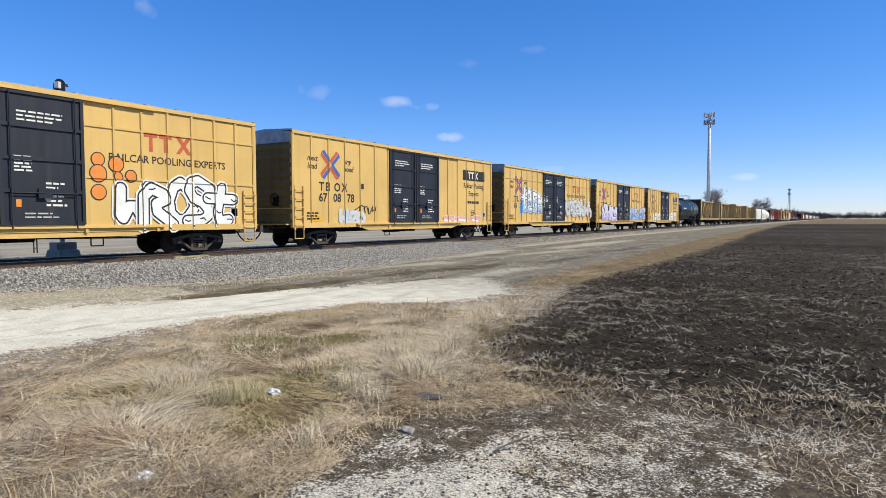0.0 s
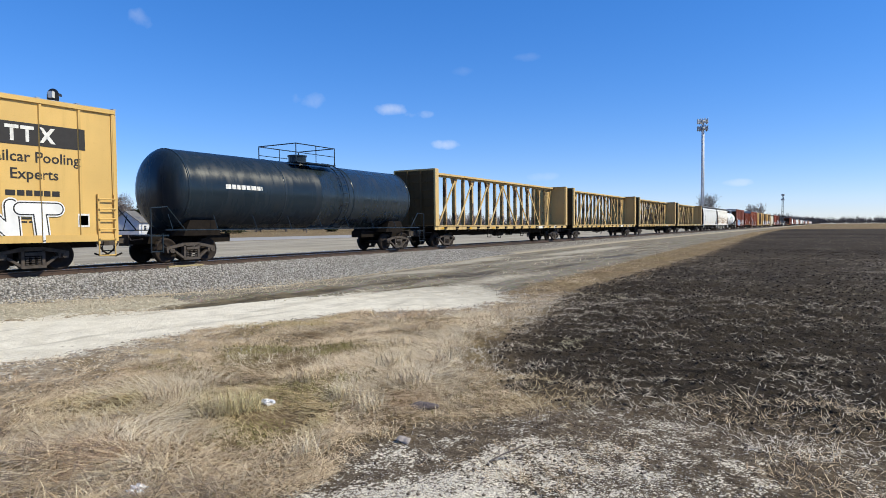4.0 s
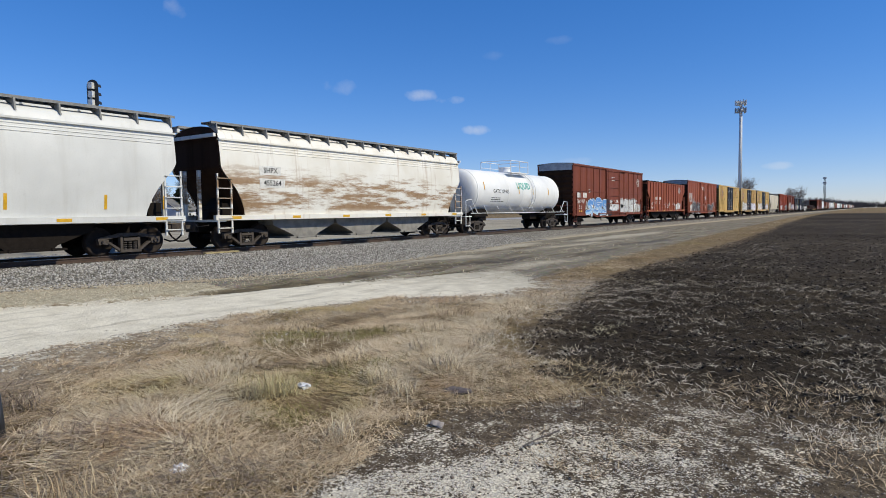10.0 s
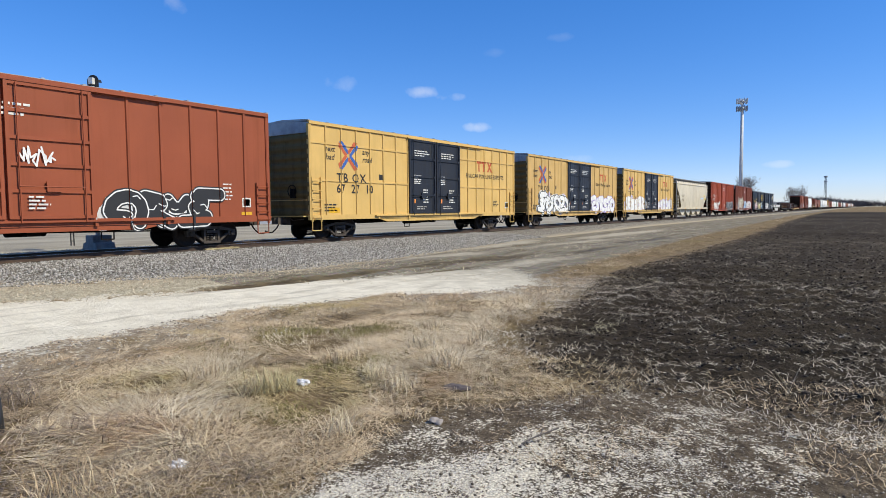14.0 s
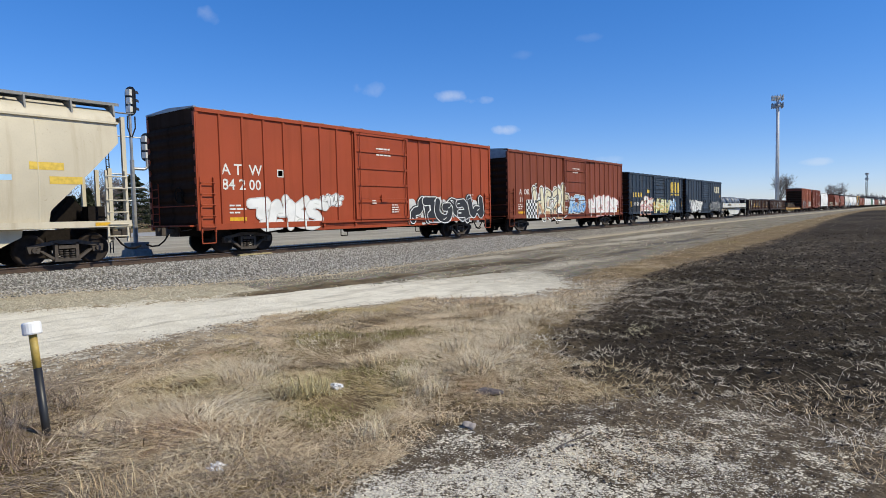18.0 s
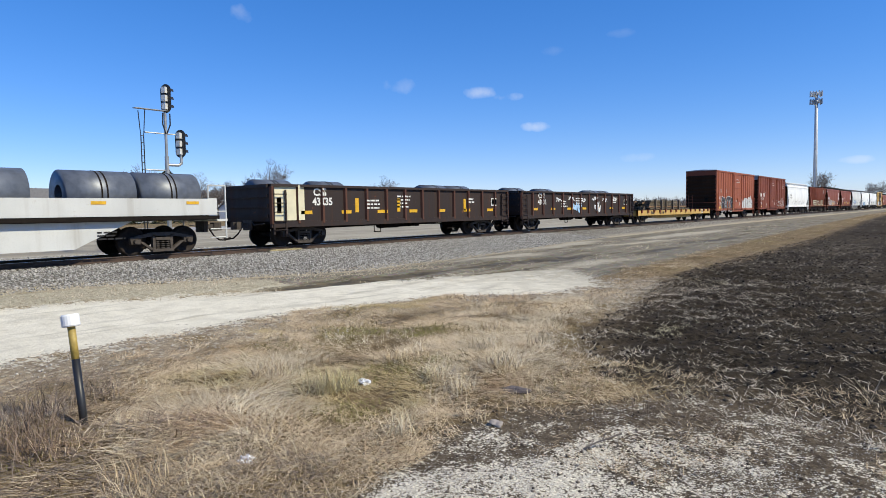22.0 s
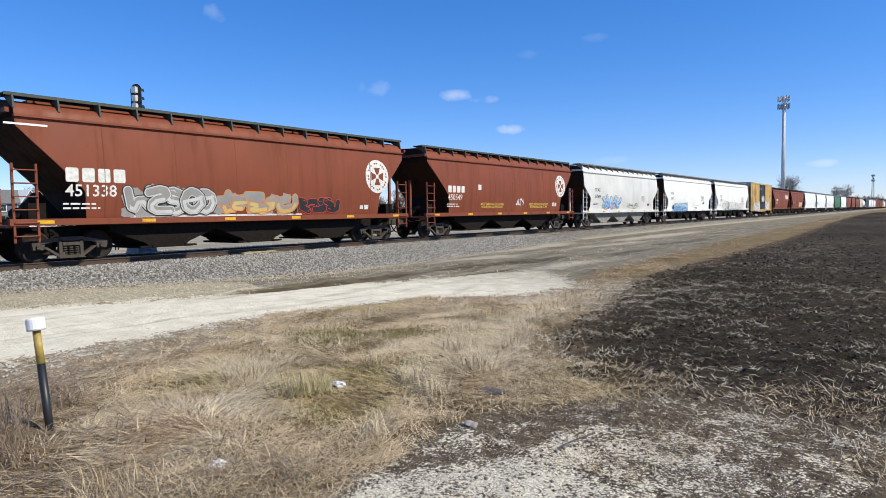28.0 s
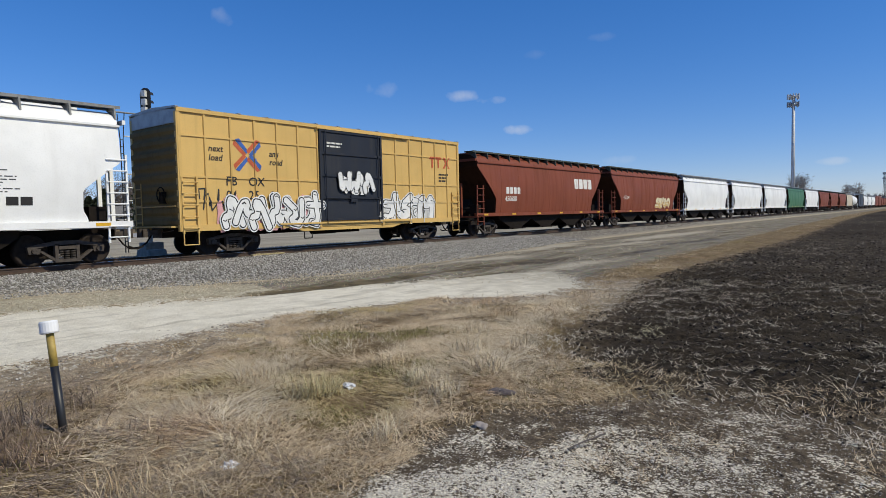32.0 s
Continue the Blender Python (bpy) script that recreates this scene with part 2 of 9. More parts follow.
def rusted_posts():
    """Yellow paint flaking off in long patches, dark rust under it."""
    n = Nodes("flaking_yellow_post")
    v = n.coords()
    patch = n.noise(2.6, n.coords((1.0, 1.0, 0.45)), 6, 0.7)
    col = n.mix(n.span(n.noise(0.7, v, 3), 0.3, 0.7), (0.50, 0.335, 0.13), (0.40, 0.25, 0.09))
    col = n.mix(n.span(patch, 0.51, 0.56), col, n.mix(n.noise(9.0, v, 4), (0.035, 0.018, 0.010), (0.14, 0.062, 0.028)))
    n.bump(patch, 0.2, 0.02)
    return n.done(col, 0.75)


YELLOW_E = rusted_posts()
STENCIL_BROWN = plain("faded_brown_stencil", (0.25, 0.16, 0.07), 0.8)
# Yellow taken down to olive as painted-in shade, with dark streaks over it.
END_OLIVE = paint("shaded_olive_end", (0.20, 0.135, 0.048), 0.6, 0.4, 0.75, (0.06, 0.042, 0.02))
# Near-black base puts the ends' shade into the paint; streaks and rust lie over it.
END_SHADE = paint("shade_dark_end_sheet", (0.040, 0.020, 0.011), 0.6, 0.5, 0.8, (0.014, 0.010, 0.007))
END_SHADE.node_tree.nodes["Principled BSDF"].inputs["Specular IOR Level"].default_value = 0.08
# Rust brown of the bulkhead ends, darkened further to hold their shade.
END_RUST_SHADE = paint("rusty_shaded_end_sheet", (0.095, 0.060, 0.027), 0.6, 0.8, 0.7, (0.022, 0.017, 0.013))
END_RUST_SHADE.node_tree.nodes["Principled BSDF"].inputs["Specular IOR Level"].default_value = 0.1
# Grimy steel, its base colour deepened to stand in for shade below the cars.
UNDER = plain("grimy_shaded_underframe", (0.017, 0.013, 0.0105), 0.85, 0.0, 0.4)
UNDER.node_tree.nodes["Principled BSDF"].inputs["Specular IOR Level"].default_value = 0.12
CAST = plain("dusty_cast_steel", (0.085, 0.068, 0.056), 0.8, 0.1, 0.45)
WHEEL = plain("wheel_steel", (0.030, 0.022, 0.018), 0.75, 0.0, 0.4)
WHEEL.node_tree.nodes["Principled BSDF"].inputs["Specular IOR Level"].default_value = 0.2
GALV = plain("galvanised_sheet", (0.42, 0.43, 0.44), 0.5, 0.5, 0.3, 3.0)
COIL = plain("coil_steel", (0.17, 0.185, 0.21), 0.48, 0.35, 0.35, 3.0)
LETTER_BLACK = plain("black_lettering", (0.02, 0.018, 0.018), 0.7)
LETTER_WHITE = plain("white_lettering", (0.75, 0.74, 0.70), 0.7)
LETTER_GREY = plain("worn_white_lettering", (0.50, 0.48, 0.45), 0.7, 0, 0.4, 3.0)
LETTER_GREY_DARK = plain("dark_grey_lettering", (0.06, 0.06, 0.065), 0.7)
LETTER_RED = plain("orange_red_lettering", (0.55, 0.11, 0.04), 0.7)
LETTER_BLUE = plain("blue_lettering", (0.04, 0.12, 0.42), 0.7)
LETTER_YELLOW = plain("yellow_lettering", (0.72, 0.50, 0.08), 0.7)
REFLECTOR = plain("yellow_reflector", (0.75, 0.42, 0.02), 0.35)
SPRAY = {k: plain("spray_" + k, c, 0.55, 0.0, 0.15, 2.0) for k, c in dict(
    white=(0.78, 0.78, 0.76), black=(0.02, 0.02, 0.022), silver=(0.58, 0.58, 0.56), blue=(0.10, 0.28, 0.62), pale_blue=(0.38, 0.58, 0.78),
    red=(0.55, 0.06, 0.05), pink=(0.70, 0.36, 0.36), orange=(0.75, 0.25, 0.04), gold=(0.62, 0.42, 0.14), teal=(0.08, 0.42, 0.34),
    purple=(0.32, 0.24, 0.55), cream=(0.72, 0.66, 0.46), tan=(0.50, 0.28, 0.15), green=(0.35, 0.5, 0.12), lilac=(0.55, 0.52, 0.72), grey=(0.30, 0.285, 0.27)).items()}

# ---- geometry helpers ----


class Geo:
    """Collects boxes, prisms and tubes into one mesh."""

    def __init__(self):
        self.v, self.f = [], []

    def face_set(self, verts, faces):
        k = len(self.v)
        self.v.extend(verts)
        self.f.extend([tuple(i + k for i in f) for f in faces])
        return self

    def box(self, x0, x1, y0, y1, z0, z1):
        x0, x1, y0, y1, z0, z1 = min(x0, x1), max(x0, x1), min(y0, y1), max(y0, y1), min(z0, z1), max(z0, z1)
        return self.face_set([(x0, y0, z0), (x1, y0, z0), (x1, y1, z0), (x0, y1, z0), (x0, y0, z1), (x1, y0, z1), (x1, y1, z1), (x0, y1, z1)],
                             [(0, 3, 2, 1), (4, 5, 6, 7), (0, 1, 5, 4), (1, 2, 6, 5), (2, 3, 7, 6), (3, 0, 4, 7)])

    def prism(self, poly, axis, a, b):
        """Extrudes a polygon along an axis; its points are the two other coordinates in the order of x, y, z."""
        n = len(poly)

        def at(p, s):
            return (s, p[0], p[1]) if axis == "x" else (p[0], s, p[1]) if axis == "y" else (p[0], p[1], s)
        verts = [at(p, a) for p in poly] + [at(p, b) for p in poly]
        faces = [tuple(range(n)), tuple(range(2 * n - 1, n - 1, -1))]
        faces += [(i + n, (i + 1) % n + n, (i + 1) % n, i) for i in range(n)]
        return self.face_set(verts, faces)

    def tube(self, p, q, r, n=8, r2=None, caps=True):
        p, q = Vector(p), Vector(q)
        d = (q - p).normalized()
        a = d.orthogonal().normalized()
        b = d.cross(a)
        r2 = r if r2 is None else r2
        verts = []
        for c, rr in ((p, r), (q, r2)):
            verts += [tuple(c + (a * math.cos(2 * math.pi * i / n) + b * math.sin(2 * math.pi * i / n)) * rr) for i in range(n)]
        faces = [(i, (i + 1) % n, (i + 1) % n + n, i + n) for i in range(n)]
        if caps:
            faces += [tuple(range(n - 1, -1, -1)), tuple(range(n, 2 * n))]
        return self.face_set(verts, faces)

    def line(self, pts, r, n=5):
        for p, q in zip(pts, pts[1:]):
            self.tube(p, q, r, n)
        return self

    def lathe(self, profile, axis, centre, n=24):
        """Turns (radius, along) points round an axis through centre."""
        c = Vector(centre)
        m = len(profile)
        verts = []
        for i in range(n):
            a = 2 * math.pi * i / n
            for r, s in profile:
                u, w = r * math.cos(a), r * math.sin(a)
                verts.append(tuple(c + Vector((s, u, w) if axis == "x" else (u, s, w) if axis == "y" else (u, w, s))))
        faces = []
        for i in range(n):
            j = (i + 1) % n
            faces += [(i * m + k, i * m + k + 1, j * m + k + 1, j * m + k) for k in range(m - 1)]
        return self.face_set(verts, faces)

    def mesh(self, name, material, smooth=False):
        me = bpy.data.meshes.new(name)
        me.from_pydata(self.v, [], self.f)
        bm = bmesh.new()
        bm.from_mesh(me)
        bmesh.ops.recalc_face_normals(bm, faces=bm.faces)
        bm.to_mesh(me)
        bm.free()
        if smooth:
            me.shade_smooth()
        me.materials.append(material)
        return me


def part(name, geo, material, parent, label="", smooth=False):
    """Links a Geo or a ready mesh as one mesh object under a thing or a part."""
    me = geo.mesh(name, material, smooth) if isinstance(geo, Geo) else geo
    ob = new(name, me)
    ob.parent = parent
    return tagged(ob, label=label)


CACHE = {}
RELIEF = {}       # car name: face of the posts, depth of the panels behind it, post places, post width, rail heights, doors


def shared(key, material, build, name="piece", smooth=False):
    """One mesh for all alike pieces."""
    k = (key, material.name)
    if k not in CACHE:
        g = Geo()
        build(g)
        CACHE[k] = g.mesh(name, material, smooth)
    return CACHE[k]


def mesh_np(name, verts, faces, material):
    """A mesh from numpy arrays; faces all have the same number of corners."""
    me = bpy.data.meshes.new(name)
    n, k = faces.shape
    me.vertices.add(len(verts))
    me.vertices.foreach_set("co", np.ascontiguousarray(verts, dtype=np.float32).ravel())
    me.loops.add(n * k)
    me.loops.foreach_set("vertex_index", np.ascontiguousarray(faces, dtype=np.int32).ravel())
    me.polygons.add(n)
    me.polygons.foreach_set("loop_start", np.arange(0, n * k, k, dtype=np.int32))
    me.update(calc_edges=True)
    me.validate()
    me.materials.append(material)
    return me


def thing(name, x, y, z, label, category, group="", turn=0.0):
    e = new(name)
    e.matrix_basis = pose(x, y, z, 0, 0, turn)
    return tagged(e, label=label, category=category, group=group)


TEXTS = {}


def lettering(body, size, material, align="LEFT", slant=0.0, bold=0.0, spacing=1.0):
    """Flat letters of the built-in font as a mesh that faces +X and reads towards +Y."""
    key = (body, size, material.name, align, slant, bold, spacing)
    if key not in TEXTS:
        cu = bpy.data.curves.new("lettering", "FONT")
        cu.body, cu.size, cu.align_x, cu.align_y, cu.shear, cu.offset, cu.space_character = body, size, align, "CENTER", slant, bold, spacing
        cu.resolution_u = 2
        ob = new("lettering", cu)
        bpy.context.view_layer.update()
        me = bpy.data.meshes.new_from_object(ob.evaluated_get(bpy.context.evaluated_depsgraph_get()))
        bpy.data.objects.remove(ob)
        bpy.data.curves.remove(cu)
        me.transform(Matrix(((0, 0, 1, 0), (1, 0, 0, 0), (0, 1, 0, 0), (0, 0, 0, 1))))
        me.materials.clear()
        me.materials.append(material)
        TEXTS[key] = me
    return TEXTS[key]

# ---- rolling stock: x across (+x faces the viewer), y along, z above the rail head ----
HW = 1.60      # half width of a car side


def wheelset(g):
    for s in (-1, 1):
        prof = [(0.0, 0.00), (0.10, 0.02), (0.13, -0.02), (0.34, -0.045), (0.385, 0.0), (0.455, 0.005), (0.462, -0.09), (0.485, -0.11), (0.485, -0.135), (0.40, -0.135), (0.36, -0.09), (0.12, -0.075), (0.0, -0.075)]
        g.lathe([(r, s * (0.80 + a)) for r, a in prof], "x", (0, 0, 0.457), 24)
    g.tube((-0.95, 0, 0.457), (0.95, 0, 0.457), 0.085, 10)


def sideframe(g):
    for k in (-1, 1):
        g.prism([(k * 0.30, 0.62), (k * 0.70, 0.56), (k * 1.06, 0.50), (k * 1.06, 0.585), (k * 0.78, 0.645), (k * 0.30, 0.74)], "x", -0.07, 0.07)
        g.prism([(k * 0.26, 0.17), (k * 0.66, 0.45), (k * 0.76, 0.44), (k * 0.32, 0.11)], "x", -0.07, 0.07)
        g.box(-0.08, 0.08, k * 0.25, k * 0.34, 0.18, 0.66)
        g.prism([(k * 0.75, 0.37), (k * 1.03, 0.37), (k * 1.06, 0.51), (k * 0.72, 0.53)], "x", -0.08, 0.08)
        g.tube((0.07, k * 0.89, 0.457), (0.15, k * 0.89, 0.457), 0.09, 12, 0.075)
        for q in (0, 1, 2):
            r = math.radians(120 * q + 30)
            g.tube((0.14, k * 0.89 + 0.05 * math.cos(r), 0.457 + 0.05 * math.sin(r)), (0.165, k * 0.89 + 0.05 * math.cos(r), 0.457 + 0.05 * math.sin(r)), 0.014, 5)
    g.box(-0.08, 0.08, -0.34, 0.34, 0.62, 0.74)
    g.box(-0.10, 0.10, -0.36, 0.36, 0.10, 0.19)
    for i in (-0.17, 0.0, 0.17):
        for j in range(4):
            g.tube((0.02, i, 0.20 + j * 0.068), (0.02, i, 0.235 + j * 0.068), 0.072, 9)
    g.box(-0.16, 0.10, -0.24, 0.24, 0.48, 0.58)


def bolster(g):
    g.box(-0.92, 0.92, -0.2, 0.2, 0.42, 0.72)
    g.box(-0.35, 0.35, -0.3, 0.3, 0.66, 0.84)
    for k in (-1, 1):
        g.box(-0.85, 0.85, k * 0.36, k * 0.42, 0.34, 0.46)


def add_truck(car, y, frame_mat=None):
    truck = part("truck", shared("bolster", UNDER, bolster, "truck"), UNDER, car)
    truck.location.y = y
    for k in (-1, 1):
        w = part("wheelset", shared("wheelset", WHEEL, wheelset, "wheelset", True), WHEEL, truck)
        w.location.y = k * 0.89
        s = part("sideframe", shared("sideframe", frame_mat or CAST, sideframe, "sideframe"), CAST, truck)
        s.location.x = k * 1.0
        if k < 0:
            s.rotation_euler.z = math.pi
    return truck


def coupler(g):
    g.box(-0.09, 0.09, 0, 0.42, 0.76, 0.94)
    g.prism([(-0.17, 0.38), (0.14, 0.38), (0.22, 0.52), (0.16, 0.66), (0.05, 0.62), (-0.02, 0.52), (-0.17, 0.60)], "z", 0.70, 1.0)
    g.box(-0.30, 0.30, -0.12, 0.04, 0.66, 1.06)
    g.line([(-0.3, 0.0, 0.98), (-0.55, 0.1, 0.86), (-1.25, 0.1, 0.92)], 0.018)


def hose(g):
    pts = [(0.34, 0.05, 0.78), (0.36, 0.22, 0.52), (0.34, 0.45, 0.36), (0.30, 0.72, 0.34), (0.26, 0.95, 0.42)]
    g.line(pts, 0.03, 6)


def add_couplers(car, half):
    for k in (-1, 1):
        for nm, fn, m in (("coupler", coupler, CAST), ("air_hose", hose, UNDER)):
            c = part(nm, shared(nm, m, fn, nm), m, car)
            c.location.y = k * half
            if k < 0:
                c.rotation_euler.z = math.pi


def ladder(g, y0, y1, z0, z1, x, rungs=6, r=0.02, rails=True):
    for i in range(rungs):
        z = z0 + (z1 - z0) * (i + 0.5) / rungs
        g.line([(x, y0, z), (x + 0.07, y0, z), (x + 0.07, y1, z), (x, y1, z)], r, 5)
    if rails:
        for y in (y0, y1):
            g.box(x - 0.03, x + 0.03, y - 0.03, y + 0.03, z0, z1)


def brake_gear(g):
    g.tube((0.35, -1.2, 0.72), (0.35, 0.1, 0.72), 0.19, 12)
    g.tube((-0.5, 0.8, 0.74), (-0.5, 1.9, 0.74), 0.21, 12)
    g.box(0.3, 0.7, 0.9, 1.3, 0.58, 0.9)
    g.line([(0.5, -5.2, 0.66), (0.45, -1.2, 0.7)], 0.025)
    g.line([(0.55, 0.1, 0.7), (0.5, 5.2, 0.62)], 0.025)
    for y in (-2.4, 2.8):
        g.line([(1.3, y, 0.95), (1.3, y, 0.42), (1.3, y + 0.4, 0.42), (1.3, y + 0.4, 0.95)], 0.022)


def underframe(g, half, truck, z=1.05):
    g.box(-0.32, 0.32, -half, half, 0.66, z)
    n = 9
    for i in range(n):
        y = -truck + 1.6 + (2 * truck - 3.2) * i / (n - 1)
        g.prism([(-1.5, z), (1.5, z), (1.5, z - 0.14), (0.35, z - 0.32), (-0.35, z - 0.32), (-1.5, z - 0.14)], "y", y - 0.05, y + 0.05)
    for k in (-1, 1):
        g.box(-1.45, 1.45, k * truck - 0.3, k * truck + 0.3, 0.80, z)


def marks(car, x, items):
    """Small unreadable stencils as bars: (y, z, width, height, material)."""
    for y, z, w, h, m in items:
        part("stencil", shared(("bar", round(w, 3), round(h, 3)), m, lambda g: g.box(0, 0.003, -w / 2, w / 2, -h / 2, h / 2), "stencil"), m, car).location = (x, y, z)


def stencil_block(car, x, y, z, lines, width, mat, h=0.05, step=0.085, seed=0):
    """A block of small unreadable lines as one part."""
    rnd = random.Random(seed)
    g = Geo()
    for i in range(lines):
        w = width * rnd.uniform(0.55, 1.0)
        a = -width / 2
        while a < -width / 2 + w:
            b = min(a + rnd.uniform(0.12, 0.3), -width / 2 + w)
            g.box(0, 0.003, a, b, -i * step - h / 2, -i * step + h / 2)
            a = b + 0.05
    tagged(part("stencil_block", g.mesh("stencil_block", mat), mat, car), kind="stuff").location = (x, y, z)


def write(car, body, x, y, z, size, mat, align="LEFT", slant=0.0, bold=0.0, spacing=1.0, label=""):
    tagged(part("lettering", lettering(body, size, mat, align, slant, bold, spacing), mat, car), label, kind="stuff").location = (x, y, z)


# stroke skeletons of capitals in a unit box
STROKES = {
    "A": [[(0, 0), (.45, 1), (.95, 0)], [(.2, .38), (.75, .38)]], "B": [[(.05, 0), (.05, 1), (.7, .9), (.65, .55), (.1, .5)], [(.1, .5), (.9, .35), (.75, 0), (.05, 0)]],
    "C": [[(.95, .85), (.5, 1), (.05, .6), (.1, .15), (.55, 0), (.95, .15)]], "E": [[(.95, 1), (.05, 1), (.05, 0), (.95, 0)], [(.05, .5), (.75, .5)]],
    "G": [[(.95, .9), (.4, 1), (.05, .5), (.35, 0), (.95, .1), (.95, .45), (.55, .45)]], "I": [[(.5, 0), (.5, 1)]],
    "K": [[(.05, 0), (.05, 1)], [(.95, 1), (.1, .45), (.95, 0)]], "L": [[(.05, 1), (.05, 0), (.95, 0)]],
    "M": [[(0, 0), (.1, 1), (.5, .3), (.9, 1), (1, 0)]], "N": [[(.05, 0), (.05, 1), (.9, 0), (.9, 1)]],
    "O": [[(.5, 1), (.05, .7), (.1, .2), (.5, 0), (.95, .3), (.9, .8), (.5, 1)]], "P": [[(.05, 0), (.05, 1), (.85, .9), (.85, .5), (.05, .42)]],
    "R": [[(.05, 0), (.05, 1), (.85, .9), (.8, .52), (.05, .45)], [(.4, .45), (.95, 0)]], "S": [[(.95, .9), (.3, 1), (.08, .7), (.85, .42), (.8, .05), (.05, .05)]],
    "T": [[(0, 1), (1, 1)], [(.5, 1), (.5, 0)]], "U": [[(.05, 1), (.05, .2), (.5, 0), (.92, .2), (.92, 1)]],
    "V": [[(0, 1), (.45, 0), (.95, 1)]], "W": [[(0, 1), (.22, 0), (.5, .7), (.75, 0), (1, 1)]], "X": [[(0, 1), (1, 0)], [(1, 1), (0, 0)]],
    "Z": [[(0, 1), (.95, 1), (.05, 0), (1, 0)]], "H": [[(.05, 0), (.05, 1)], [(.9, 0), (.9, 1)], [(.05, .5), (.9, .5)]],
    "D": [[(.05, 0), (.05, 1), (.6, .95), (.95, .5), (.6, .05), (.05, 0)]], "Q": [[(.1, .2), (.4, 1), (.9, .7), (.6, .1), (.1, .2), (1, -.1)]],
}


# abstract interlocking strokes for pieces that cannot be read
FORMS = [
    [[(0, .1), (.25, .9), (.6, .95), (.5, .5), (.95, .4), (.9, 0)]], [[(.1, 1), (0, .4), (.35, 0), (.8, .15), (.95, .7), (.5, .75)]],
    [[(0, .95), (.9, 1), (.3, .55), (.95, .5), (.1, 0), (1.05, .05)]], [[(.1, 0), (.15, 1), (.55, .35), (.9, 1), (.95, 0)]],
    [[(.95, .85), (.3, 1), (.1, .6), (.8, .45), (.75, .02), (-.05, .08)]], [[(.05, 0), (.05, .95), (.9, .75), (.3, .45), (1, 0)]],
    [[(.5, 1.1), (.45, 0), (.95, .15)], [(0, .7), (1, .75)]], [[(0, .6), (.4, 1), (.95, .65), (.6, 0), (.1, .25), (0, .6)]],
]


def stroke_sheet(g, pts, r, x, n=7, step=0.0006):
    """A thick polyline with round ends as flat strips that lie a hair above one another."""
    for k, (p, q) in enumerate(zip(pts, pts[1:])):
        a = math.atan2(q[1] - p[1], q[0] - p[0])
        ring = [(p[0] + r * math.cos(a + math.pi / 2 + math.pi * i / n), p[1] + r * math.sin(a + math.pi / 2 + math.pi * i / n)) for i in range(n + 1)]
        ring += [(q[0] + r * math.cos(a - math.pi / 2 + math.pi * i / n), q[1] + r * math.sin(a - math.pi / 2 + math.pi * i / n)) for i in range(n + 1)]
        g.face_set([(x + k * step, u, w) for u, w in ring], [tuple(range(len(ring)))])


